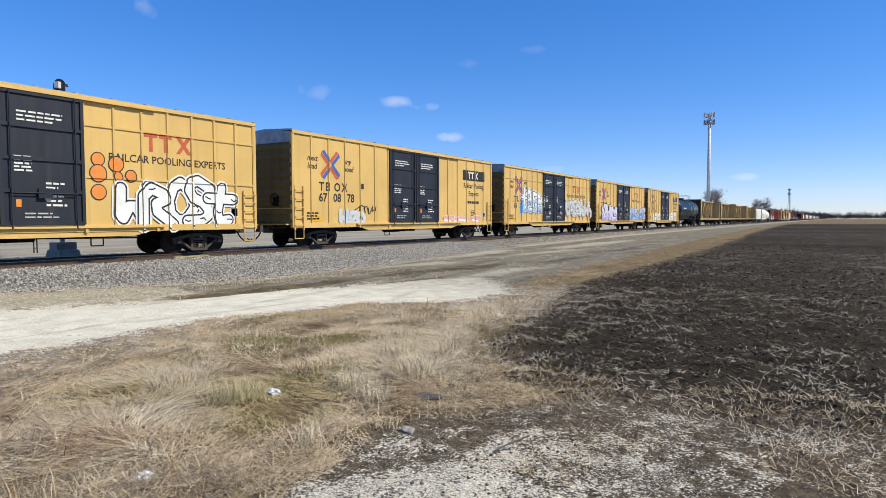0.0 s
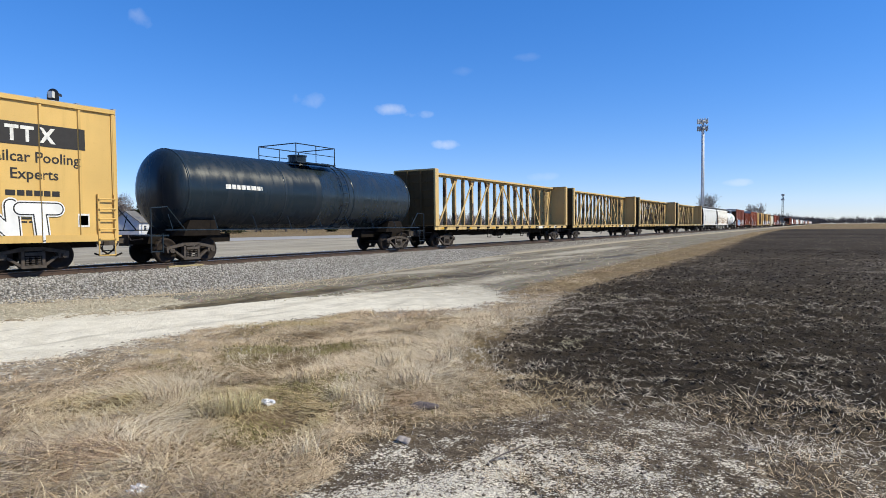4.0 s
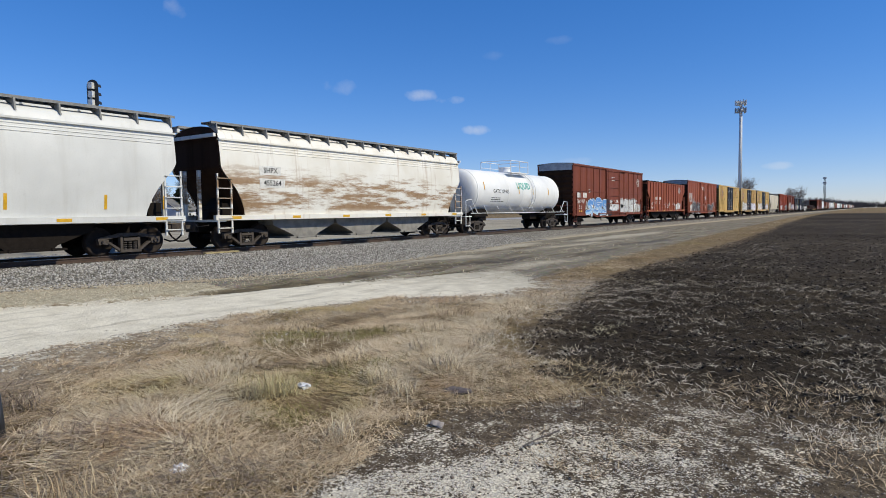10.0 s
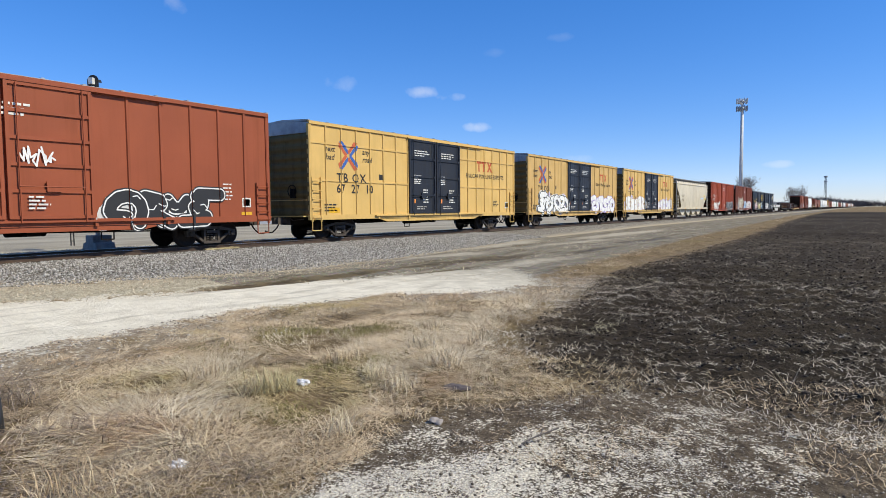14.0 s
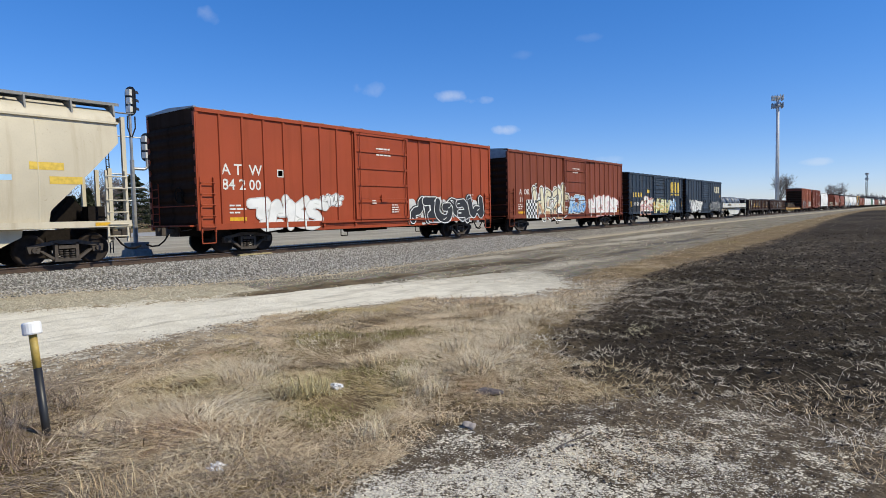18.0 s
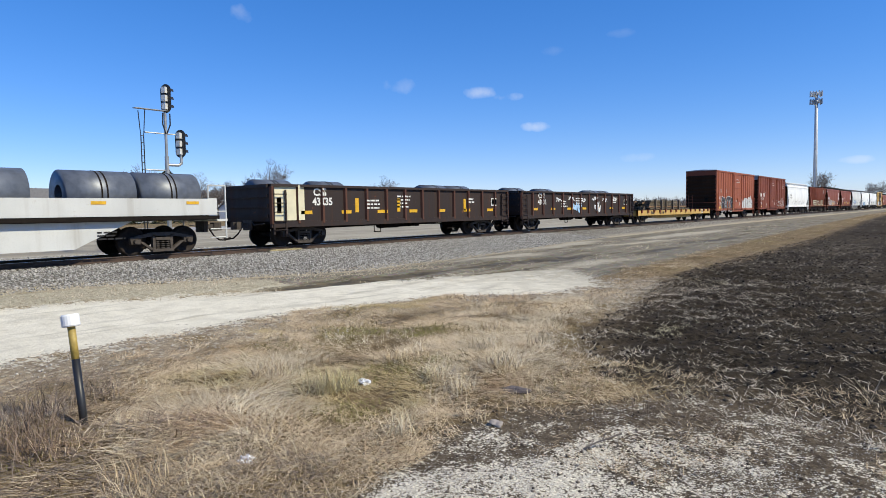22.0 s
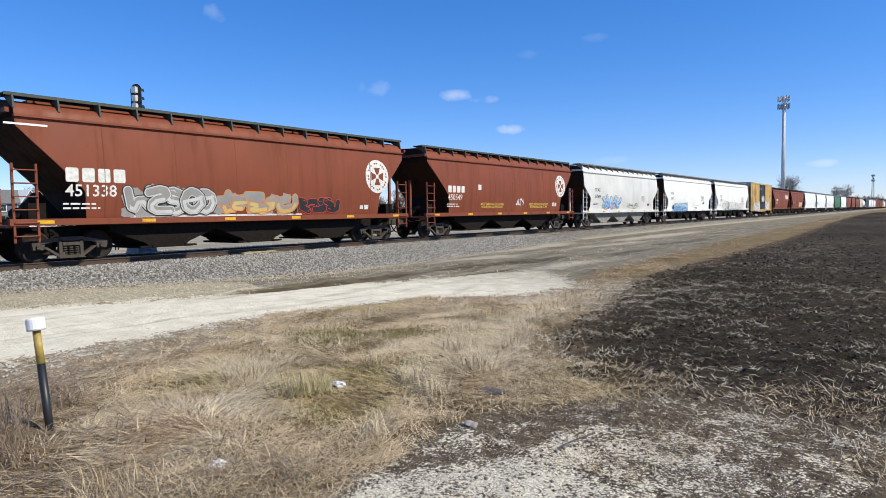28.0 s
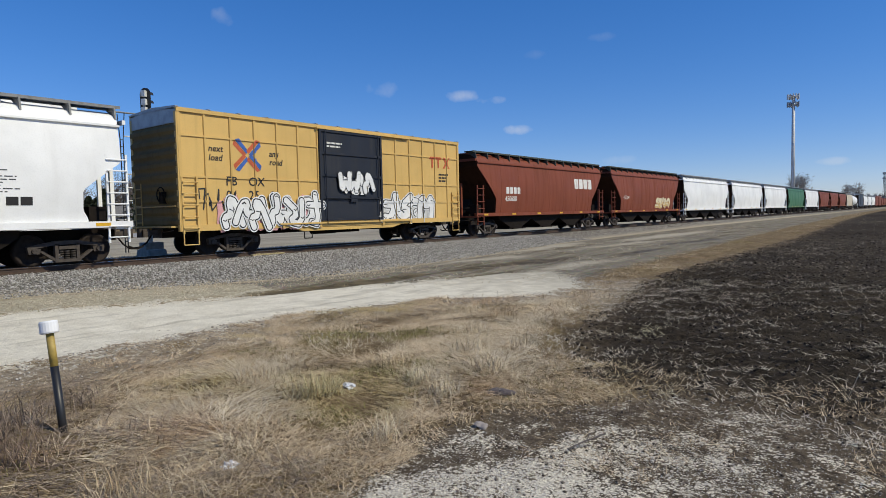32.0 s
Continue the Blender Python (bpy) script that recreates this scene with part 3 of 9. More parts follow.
def graffiti(car, x, y0, y1, z0, z1, form, fill, edge, halo=None, seed=1, fat=0.12, shine=None, wild=0.12):
    """A spray-painted piece over a ragged cloud of colour. form: the letters where they can be read, or the count of
    interlocked bubble forms, each with an outline, a keyline and inner lines."""
    rnd = random.Random(seed)
    n = round(form * 1.3) if isinstance(form, int) else len(form)
    w, h = (y1 - y0) / n, z1 - z0
    line_w = max(0.017, 0.022 * h) * (1.0 if fill else 0.55)
    layers = {"key": Geo(), "edge": Geo(), "fill": Geo(), "shine": Geo()}
    if halo:
        g = Geo()
        for i in range(n * 6):
            cy, cz = rnd.uniform(y0, y1), rnd.uniform(z0 + 0.05 * h, z1 - 0.2 * h)
            a, b = rnd.uniform(0.2, 0.5) * w, rnd.uniform(0.12, 0.34) * h
            k = rnd.randint(9, 14)
            ring = [(cy + a * rnd.uniform(.6, 1.15) * math.cos(2 * math.pi * j / k), max(cz + b * rnd.uniform(.6, 1.15) * math.sin(2 * math.pi * j / k), z0 - 0.05)) for j in range(k)]
            g.face_set([(x + 0.0005 * i, u, v) for u, v in ring], [tuple(range(k))])
        tagged(part("graffiti_cloud", g, SPRAY[halo], car), kind="stuff")
    top = x + 0.0005 * n * 6 + 0.002
    order = list(range(n))
    rnd.shuffle(order)
    low_tone = shine or {"lilac": "purple", "pale_blue": "blue", "cream": "gold", "tan": "cream", "blue": "pale_blue", "pink": "white"}.get(fill)
    for rank, i in enumerate(order):
        lift = top + 0.0045 * rank
        if isinstance(form, str):
            r = min(fat * h * 0.72, 0.2 * w)
            lean, dz, grow = rnd.uniform(-wild, wild) * 2.2, rnd.uniform(-wild, wild) * h * 0.55, rnd.uniform(0.92, 1.06)
            for m, st in enumerate(STROKES.get(form[i], STROKES["S"])):
                pts = [(y0 + w * i + r + (w * 1.12 - 2 * r) * (u * grow + lean * (v - 0.5)), z0 + r + (h - 2 * r) * v * grow + dz) for u, v in st]
                for name, rad, off in (("key", r + 3 * line_w, -0.0035), ("edge", r + 1.5 * line_w, 0.0), ("fill", r, 0.0018)):
                    stroke_sheet(layers[name], pts, rad, lift + off + 0.00012 * m, 7, 0.00004)
            continue
        r = min(0.17 * h, 0.2 * w)
        lean, dz, tall = rnd.uniform(-wild, wild) * 1.6, rnd.uniform(-wild, wild) * h * 0.35, rnd.uniform(0.86, 1.06)
        squash, tip = rnd.choice((1, -1)), rnd.choice((1, -1))
        for m, st in enumerate(rnd.choice(FORMS)):
            pts = []
            for u, v in st:
                u, v = u if squash > 0 else 1 - u, v if tip > 0 else 1 - v
                pts.append((y0 + w * i + r * 0.6 + (w * 1.6 - 1.2 * r) * (u + lean * (v - 0.5)) + rnd.uniform(-0.04, 0.04) * w, max(z0 + r + (h - 2 * r) * v * tall + dz + rnd.uniform(-0.05, 0.05) * h, z0 + r * 0.8)))
            # round the bends
            pts = pts[:1] + [q for p, c, e in zip(pts, pts[1:], pts[2:]) for q in ((c[0] * 0.72 + p[0] * 0.28, c[1] * 0.72 + p[1] * 0.28), (c[0] * 0.72 + e[0] * 0.28, c[1] * 0.72 + e[1] * 0.28))] + pts[-1:]
            if not fill:
                stroke_sheet(layers["edge"], pts, 1.6 * line_w, lift + 0.0003 * m, 5, 0.00003)
                continue
            for name, rad, off in (("key", r + 3 * line_w, -0.0035), ("edge", r + 1.5 * line_w, 0.0), ("fill", r, 0.0018)):
                stroke_sheet(layers[name], pts, rad, lift + off + 0.00012 * m, 7, 0.00004)
            if low_tone:
                stroke_sheet(layers["shine"], [(u, v - 0.42 * r) for u, v in pts if v < z0 + 0.62 * h], 0.5 * r, lift + 0.0026 + 0.00012 * m, 7, 0.00004)
            for k in range(2):
                u, v = pts[rnd.randrange(len(pts))]
                stroke_sheet(layers["edge"], [(u - 0.5 * r, v + rnd.uniform(-0.4, 0.4) * r), (u + 0.3 * r, v + rnd.uniform(-0.5, 0.5) * r), (u + 0.8 * r, v + rnd.uniform(-0.4, 0.4) * r)], 0.6 * line_w, lift + 0.0034, 4, 0.00002)
    bright = "white" if edge == "black" else "black" if edge in ("white", "silver") else None
    for name, colour in (("key", bright if halo or edge == "black" and fill in ("white", "silver") else None), ("edge", edge), ("fill", fill), ("shine", low_tone)):
        if colour and layers[name].f:
            tagged(part("graffiti_" + {"key": "keyline", "edge": "outline", "fill": "fill", "shine": "shading"}[name], layers[name], SPRAY[colour], car), kind="stuff")


def scrawl(car, x, y, z, w, h, colour, seed, loops=7, r=0.025):
    """A thin hand-drawn tag."""
    rnd = random.Random(seed)
    pts, g = [], Geo()
    for i in range(loops * 3):
        pts.append((y - w / 2 + w * i / (loops * 3 - 1) + rnd.uniform(-.12, .12) * w, z + rnd.uniform(-.5, .5) * h))
    stroke_sheet(g, pts, r, x, 3)
    tagged(part("tag", g, SPRAY[colour], car), kind="stuff")


def crossing_arrows(car, x, y, z, s):
    """The car pool's crossed mark as plain bands: four arms, each of a red and a blue stripe."""
    layers = {1: Geo(), -1: Geo()}
    for n, (du, dv) in enumerate(((-1, 1), (1, 1), (-1, -1), (1, -1))):
        d, e = Vector((du, dv)).normalized(), Vector((-dv, du)).normalized()
        e = e if e.y > 0 else -e
        for q in (1, -1):
            colour = q if du * dv < 0 else -q
            p = [d * (0.12 * s) + e * (q * 0.02 * s), d * (1.35 * s) + e * (q * 0.02 * s), d * (1.22 * s) + e * (q * 0.30 * s), d * (0.16 * s) + e * (q * 0.26 * s)]
            layers[colour].face_set([(x + 0.001 * n, y + c.x, z + c.y) for c in p], [(0, 1, 2, 3)])
    for colour, m in ((1, LETTER_BLUE), (-1, LETTER_RED)):
        part("emblem", layers[colour], m, car)


def pool_mark(car, x, y, z, h, mat, words=True, caps=True):
    """The pool's mark as plain bars, with the slogan under it."""
    g = Geo()
    w = h * 0.80
    for i in range(2):
        a = y - 1.6 * w + i * 1.12 * w
        g.box(x, x + 0.003, a - w * 0.5, a + w * 0.5, z + h * 0.28, z + h * 0.5)
        g.box(x, x + 0.003, a - w * 0.13, a + w * 0.13, z - h * 0.5, z + h * 0.27)
    a = y + 1.0 * w
    for k in (-1, 1):
        g.face_set([(x + 0.002 + 0.002 * k, a - w * 0.65, z + k * h * 0.5), (x + 0.002 + 0.002 * k, a - w * 0.3, z + k * h * 0.5), (x + 0.002 + 0.002 * k, a + w * 0.65, z - k * h * 0.5), (x + 0.002 + 0.002 * k, a + w * 0.3, z - k * h * 0.5)], [(0, 1, 2, 3)])
    part("emblem", g, mat, car)
    if words:
        write(car, "RAILCAR POOLING EXPERTS" if caps else "Railcar Pooling Experts", x, y, z - h * 1.0, 0.36 if caps else 0.40, LETTER_BLACK, "CENTER", 0, 0.004)


def round_emblem(car, x, y, z, r):
    """A round badge with a cross, as plain shapes."""
    g = Geo()
    n = 28
    g.face_set([(x, y + r * math.cos(2 * math.pi * i / n), z + r * math.sin(2 * math.pi * i / n)) for i in range(n)], [tuple(range(n))])
    part("emblem", g, LETTER_WHITE, car)
    g = Geo()
    for a in (0, 1, 2, 3):
        c, s = (1, 0, -1, 0)[a], (0, 1, 0, -1)[a]
        p = [(-0.09, 0.12), (0.09, 0.12), (0.26, 0.52), (-0.26, 0.52)]
        g.face_set([(x + 0.004, y + r * (u * c - v * s), z + r * (u * s + v * c)) for u, v in p], [(0, 1, 2, 3)])
    for i in range(n):
        if i % 7 in (0, 1, 3, 4, 5):
            a = 2 * math.pi * i / n
            g.box(x + 0.003, x + 0.006, y + r * 0.78 * math.cos(a) - 0.035, y + r * 0.78 * math.cos(a) + 0.035, z + r * 0.78 * math.sin(a) - 0.035, z + r * 0.78 * math.sin(a) + 0.035)
    part("emblem", g, RED_C, car)


def brand_blocks(car, x, y, z, h, widths, mat, gap=0.12):
    """A road name as plain solid blocks in its colour."""
    g = Geo()
    a = y
    for w in widths:
        c = 0.1 * w
        g.prism([(a + c, z - h / 2), (a + w - c, z - h / 2), (a + w, z - h / 2 + c), (a + w, z + h / 2 - c), (a + w - c, z + h / 2), (a + c, z + h / 2), (a, z + h / 2 - c), (a, z - h / 2 + c)], "x", x, x + 0.003)
        a += w + gap
    part("emblem", g, mat, car)


def side_plates(car, half, x, z=1.0, n=9, mat=None):
    """The row of yellow reflector strips along the sill."""
    for i in range(n):
        y = -half + 0.9 + (2 * half - 1.8) * i / (n - 1)
        part("reflector", shared(("reflector",), mat or REFLECTOR, lambda g: g.box(0, 0.004, -0.22, 0.22, -0.05, 0.05), "reflector"), REFLECTOR, car).location = (x, y, z)


def corrugated_end(g, half, z0, z1, k, rows=9):
    """A pressed end wall with rows of horizontal bulges."""
    poly = [(half - 0.10, z0), (half, z0)]
    step = (z1 - z0) / rows
    for i in range(rows):
        a = z0 + i * step
        poly += [(half, a + 0.10 * step), (half + 0.06, a + 0.35 * step), (half + 0.06, a + 0.65 * step), (half, a + 0.9 * step)]
    poly += [(half, z1), (half - 0.10, z1)]
    g.prism([(k * p, q) for p, q in poly], "x", -HW + 0.04, HW - 0.04)


def boxcar_base(name, half, top, mat, end_mat, doors, door_mat, posts, rails=(), label="", yc=0.0, door_rows=4, roof_mat=None, end_top=True, post_w=0.07, trucks=None, detail=True, side_ribs=0):
    """A box car: walls, roof, posts, doors, ladders, trucks. doors: (from, to) leaves on the side; posts: their places."""
    car = thing(name, TRACK_X, yc, RAIL_Z, label, "box car", "freight cars of the train")
    truck = trucks or half - 2.35
    sill = 0.88
    for s in (1, -1):
        def wall(g, s=s):
            g.box(s * (HW - 0.10), s * (HW - 0.05), -half, half, 1.02, top - 0.06)
        part("side_wall", shared(("side", half, top, s), mat, wall, "side_wall"), mat, car)

        def chord(g, s=s):
            g.box(s * (HW - 0.10), s * (HW + 0.02), -half - 0.02, half + 0.02, top - 0.13, top)
        part("top_chord", shared(("chord", half, top, s), mat, chord, "top_chord"), mat, car)

        def sillbar(g, s=s):
            g.box(s * (HW - 0.12), s * HW, -half, half, sill, 1.10)
            g.prism([(-truck + 2.2, sill), (truck - 2.2, sill), (truck - 2.9, sill - 0.16), (-truck + 2.9, sill - 0.16)], "x", s * (HW - 0.09), s * (HW - 0.03))
        part("side_sill", shared(("sill", half, truck, s), mat, sillbar, "side_sill"), mat, car)
        if detail:
            for y in posts:
                p = part("side_post", shared(("post", top, s, post_w), mat, lambda g, s=s: g.prism([(s * (HW - 0.05), -post_w * 0.8), (s * HW, -post_w * 0.5), (s * HW, post_w * 0.5), (s * (HW - 0.05), post_w * 0.8)], "z", 1.10, top - 0.13), "side_post"), mat, car)
                p.location.y = y
            for z in rails:
                for a, b in rail_gaps(half, doors):
                    part("side_rail", shared(("rail", a, b, s), mat, lambda g, s=s: g.box(s * (HW - 0.05), s * (HW - 0.012), a, b, -0.035, 0.035), "side_rail"), mat, car).location.z = z
    for k in (-1, 1):
        # Both end sheets carry shade in their colour: olive on yellow cars, near-black elsewhere.
        sheet = END_OLIVE if mat in (YELLOW, YELLOW_B) else END_SHADE
        part("end_wall", shared(("end", half, top, k), sheet, lambda g, k=k: corrugated_end(g, half, 1.0, top - 0.5, k), "end_wall"), sheet, car, "ribbed end sheet with shade in its colour")
        m = (RED_C if mat is RED_D else GALV) if end_top else END_SHADE
        part("end_top", shared(("endtop", half, top, k), m, lambda g, k=k: g.prism([(-HW + 0.04, top - 0.5), (HW - 0.04, top - 0.5), (HW - 0.04, top - 0.06), (0, top + 0.07), (-HW + 0.04, top - 0.06)], "y", k * (half - 0.10), k * (half + 0.03)), "end_top"), m, car)
        if detail:
            for s in (-1, 1):
                part("corner_post", shared(("corner", half, top, k, s), mat, lambda g, k=k, s=s: g.box(s * (HW - 0.14), s * (HW - 0.01), k * (half - 0.12), k * (half + 0.04), 0.88, top - 0.13), "corner_post"), mat, car)

            def side_ladder(g, k=k):
                ladder(g, k * (half - 0.08), k * (half - 0.62), 0.80, 2.75 if k < 0 else 2.4, HW, 5)
                g.line([(HW, k * (half - 0.08), 0.9), (HW, k * (half - 0.08), 0.42), (HW, k * (half - 0.62), 0.42), (HW, k * (half - 0.62), 0.9)], 0.022)
            part("ladder", shared(("ladder", half, k), mat, side_ladder, "ladder"), mat, car)

            def end_gear(g, k=k):
                y = k * (half + 0.10)
                g.line([(-1.3, y, 1.1), (-1.3, y, 2.6)], 0.02)
                g.line([(-0.85, y, 1.1), (-0.85, y, 2.6)], 0.02)
                for i in range(5):
                    g.line([(-1.3, y, 1.2 + i * 0.3), (-0.85, y, 1.2 + i * 0.3)], 0.018)
                g.box(-1.4, 1.4, k * (half + 0.02), k * (half + 0.26), 1.02, 1.07)
                g.line([(-1.4, y, 1.75), (1.45, y, 1.75)], 0.02)
            part("end_ladder", shared(("endgear", half, k), end_mat, end_gear, "end_ladder"), end_mat, car)
    if detail:
        def brake_wheel(g):
            y = -half - 0.16
            n = 14
            ring = [(0.62 + 0.26 * math.cos(2 * math.pi * i / n), y, 2.15 + 0.26 * math.sin(2 * math.pi * i / n)) for i in range(n + 1)]
            g.line(ring, 0.02)
            for i in (0, 5, 9):
                g.line([(0.62, y, 2.15), ring[i]], 0.014)
            g.box(0.5, 0.74, y, y + 0.14, 1.85, 2.25)
        part("brake_wheel", shared(("brakewheel", half), UNDER, brake_wheel, "brake_wheel"), UNDER, car)
    rm = roof_mat or GALV

    def roof(g):
        n = max(8, round(2 * half / 1.2))
        g.prism([(-HW, top - 0.01), (HW, top - 0.01), (HW, top + 0.02), (0, top + 0.10), (-HW, top + 0.02)], "y", -half, half)
        for i in range(n + 1):
            y = -half + 2 * half * i / n
            g.prism([(-HW, top + 0.0), (HW, top + 0.0), (HW, top + 0.05), (0, top + 0.14), (-HW, top + 0.05)], "y", y - 0.05, y + 0.05)
    part("roof", shared(("roof", half, top), rm, roof, "roof"), rm, car)
    part("underframe", shared(("under", half, truck), UNDER, lambda g: underframe(g, half, truck), "underframe"), UNDER, car)
    if detail:
        part("brake_gear", shared("brakegear", UNDER, brake_gear, "brake_gear"), UNDER, car)
    for a, b in doors:
        door = part("door", shared(("door", a, b, top), door_mat, lambda g: g.box(HW - 0.06, HW + 0.02, a + 0.03, b - 0.03, 1.12, top - 0.17), "door"), door_mat, car)
        if detail:
            for i in range(door_rows + 1):
                z = 1.16 + (top - 0.17 - 1.20) * i / door_rows
                part("door_rib", shared(("drib", a, b), door_mat, lambda g: g.box(HW + 0.02, HW + 0.07, a + 0.05, b - 0.05, -0.05, 0.05), "door_rib"), door_mat, door).location.z = z
            for y in (a + 0.08, b - 0.08):
                part("door_stile", shared(("dstile", top), door_mat, lambda g: g.box(HW + 0.02, HW + 0.075, -0.05, 0.05, 1.12, top - 0.17), "door_stile"), door_mat, door).location.y = y
            for j in range(side_ribs):
                z = 1.3 + (top - 1.7) * j / max(1, side_ribs - 1)
                part("door_corrugation", shared(("dcorr", a, b), door_mat, lambda g: g.prism([(HW + 0.02, -0.06), (HW + 0.06, -0.03), (HW + 0.06, 0.03), (HW + 0.02, 0.06)], "y", a + 0.12, b - 0.12), "door_corrugation"), door_mat, door).location.z = z
        if detail:
            def rods(g):
                for y in (a + 0.32, b - 0.32):
                    g.line([(HW + 0.11, y, 1.0), (HW + 0.11, y, top - 0.2)], 0.022)
                g.box(HW + 0.07, HW + 0.13, (a + b) / 2 - 0.2, (a + b) / 2 + 0.2, 1.9, 2.2)
                g.line([(HW + 0.13, a + 0.3, 2.05), (HW + 0.13, b - 0.3, 2.05)], 0.018)
            part("door_handle", shared(("rods", a, b, top), door_mat, rods, "door_handle"), door_mat, door)
    if doors and detail:
        lo, hi = min(a for a, b in doors), max(b for a, b in doors)

        def track(g):
            w = hi - lo
            g.box(HW, HW + 0.10, lo - w * 0.55, hi + w * 0.55, 1.00, 1.06)
            for y in (lo - w * 0.5, lo, hi, hi + w * 0.5):
                g.box(HW - 0.02, HW + 0.06, y - 0.05, y + 0.05, 0.86, 1.02)
        part("door_track", shared(("track", lo, hi, top), mat, track, "door_track"), mat, car)
        part("door_rail", shared(("drail", lo, hi, top), mat, lambda g: g.box(HW, HW + 0.09, lo - 0.1, hi + (hi - lo) * 0.5, top - 0.16, top - 0.10), "door_rail"), mat, car)
    for k in (-1, 1):
        add_truck(car, k * truck)
    add_couplers(car, half)
    RELIEF[car.name] = (HW, 0.046, posts, post_w, rails, doors)
    return car


def rail_gaps(half, doors):
    lo, hi = min(a for a, b in doors), max(b for a, b in doors)
    return ((-half, lo), (hi, half))


def spread(half, doors, step):
    """Places of side posts: about evenly between the corners and the doors."""
    out = []
    for a, b in rail_gaps(half, doors):
        n = max(1, round((b - a) / step))
        out += [a + (b - a) * i / n for i in range(n + 1)]
    return [round(min(max(y, -half + 0.05), half - 0.05), 3) for y in out]


def pool_car(yc, label, number, rails=True, mat=None, mark="caps", half=9.37, words=True):
    doors = ((-2.42, 0.03), (0.05, 2.5))
    mat = mat or YELLOW
    car = boxcar_base("box_car", half, 5.15, mat, mat, doors, BLACK_DOOR, spread(half, doors, 0.99 if rails else 1.15), (2.62, 4.25) if rails else (), label, yc)
    x = HW + 0.004
    crossing_arrows(car, x, -6.92, 3.80, 0.62)
    write(car, "next\nload", x, -8.45, 3.85, 0.36, LETTER_BLACK, "LEFT", 0.2, 0.006)
    write(car, "any\nroad", x, -5.95, 3.85, 0.36, LETTER_BLACK, "LEFT", 0.2, 0.006)
    if number:
        for i, s in enumerate(("TB", "OX")):
            write(car, s, x, -7.70 + i * 1.02, 2.76, 0.56, LETTER_BLACK, bold=0.012, spacing=1.3)
        for i in range(3):
            write(car, number[2 * i:2 * i + 2], x, -7.72 + i * 0.98, 2.26, 0.56, LETTER_BLACK, bold=0.012)
    if mark == "caps":
        pool_mark(car, x, 5.6, 3.92, 0.62, LETTER_RED)
    elif mark == "lower":
        pool_mark(car, x, 5.8, 4.0, 0.62, LETTER_RED, True, False)
    elif mark == "white":
        part("emblem", Geo().box(x, x + 0.003, 5.5, 8.4, 3.75, 4.4), LETTER_BLACK, car)
        pool_mark(car, x + 0.006, 6.9, 4.08, 0.46, LETTER_WHITE, False)
        for i, s in enumerate(("Railcar Pooling", "Experts")):
            write(car, s, x, 6.9, 3.4 - i * 0.5, 0.44, LETTER_BLACK, "CENTER", 0, 0.006)
        stencil_block(car, x, 6.9, 2.35, 1, 1.6, LETTER_BLACK, 0.16)
    for i, y in enumerate((-1.2, 1.28)):
        stencil_block(car, HW + 0.03, y, 4.4, 3, 1.4, LETTER_WHITE, 0.05, 0.12, 5 + i)
        stencil_block(car, HW + 0.03, y - 0.45, 3.1, 5, 0.7, LETTER_WHITE, 0.05, 0.10, 15 + i)
        stencil_block(car, HW + 0.03, y + 0.35, 2.35, 6, 0.6, LETTER_WHITE, 0.06, 0.13, 25 + i)
        marks(car, HW + 0.03, [(y + 0.1, 2.0, 0.16, 0.3, LETTER_WHITE), (y - 0.7, 1.75, 0.14, 0.22, SPRAY["orange"])])
        stencil_block(car, HW + 0.03, y, 1.45, 2, 1.1, LETTER_GREY, 0.045, 0.11, 35 + i)
    stencil_block(car, x, -7.9, 1.55, 3, 1.2, LETTER_BLACK, 0.07, 0.13, 3)
    stencil_block(car, x, 6.9, 1.8, 4, 0.8, LETTER_BLACK, 0.05, 0.1, 4)
    marks(car, x, [(-7.9, 1.3, 0.7, 0.24, REFLECTOR), (8.3, 1.55, 0.36, 0.42, LETTER_WHITE), (8.3, 1.55, 0.28, 0.3, LETTER_BLACK), (-4.6, 2.9, 0.26, 0.26, LETTER_BLACK)])
    return car


def simple_box(yc, half, top, mat, label, doors, post_step, rails=(), end_mat=None, door_mat=None, door_rows=4, end_top=True, roof_mat=None, side_ribs=0, name="box_car"):
    return boxcar_base(name, half, top, mat, end_mat or mat, doors, door_mat or mat, spread(half, doors, post_step), rails, label, yc, door_rows, roof_mat, end_top, 0.08, None, True, side_ribs)


def hopper_section(top, round_side=0.12):
    """Half cross-section of a covered hopper from the sill up to the roof's middle."""
    pts = [(1.40, 1.12)]
    for i in range(31):
        t = i / 30
        pts.append((1.46 + round_side * math.sin(math.pi * t), 1.3 + (top - 0.32 - 1.3) * t))
    pts += [(1.42, top - 0.14), (1.28, top + 0.02), (1.0, top + 0.14), (0.5, top + 0.22), (0.0, top + 0.25)]
    return pts


# end outlines of covered hoppers: (inset from the car's end, height), from the top down
HOPPER_ENDS = {
    "round": [(0.28, 3.1), (0.42, 2.86), (0.70, 2.56), (0.98, 2.22), (1.20, 1.85), (1.34, 1.5), (1.40, 1.12)],
    "hex": [(0.28, 3.1), (0.62, 2.86), (1.36, 2.28), (1.42, 2.2), (1.42, 1.62), (1.30, 1.42), (1.22, 1.12)],
    "slant": [(0.28, 3.9), (0.9, 3.25), (1.9, 2.24), (2.02, 2.1), (2.06, 1.12)],
    "long_slant": [(0.28, 3.72), (1.1, 2.85), (2.3, 1.62), (2.36, 1.12)],
}


def end_inset(z, outline):
    pts = HOPPER_ENDS[outline][::-1]
    return float(np.interp(z, [p[1] for p in pts], [p[0] for p in pts]))


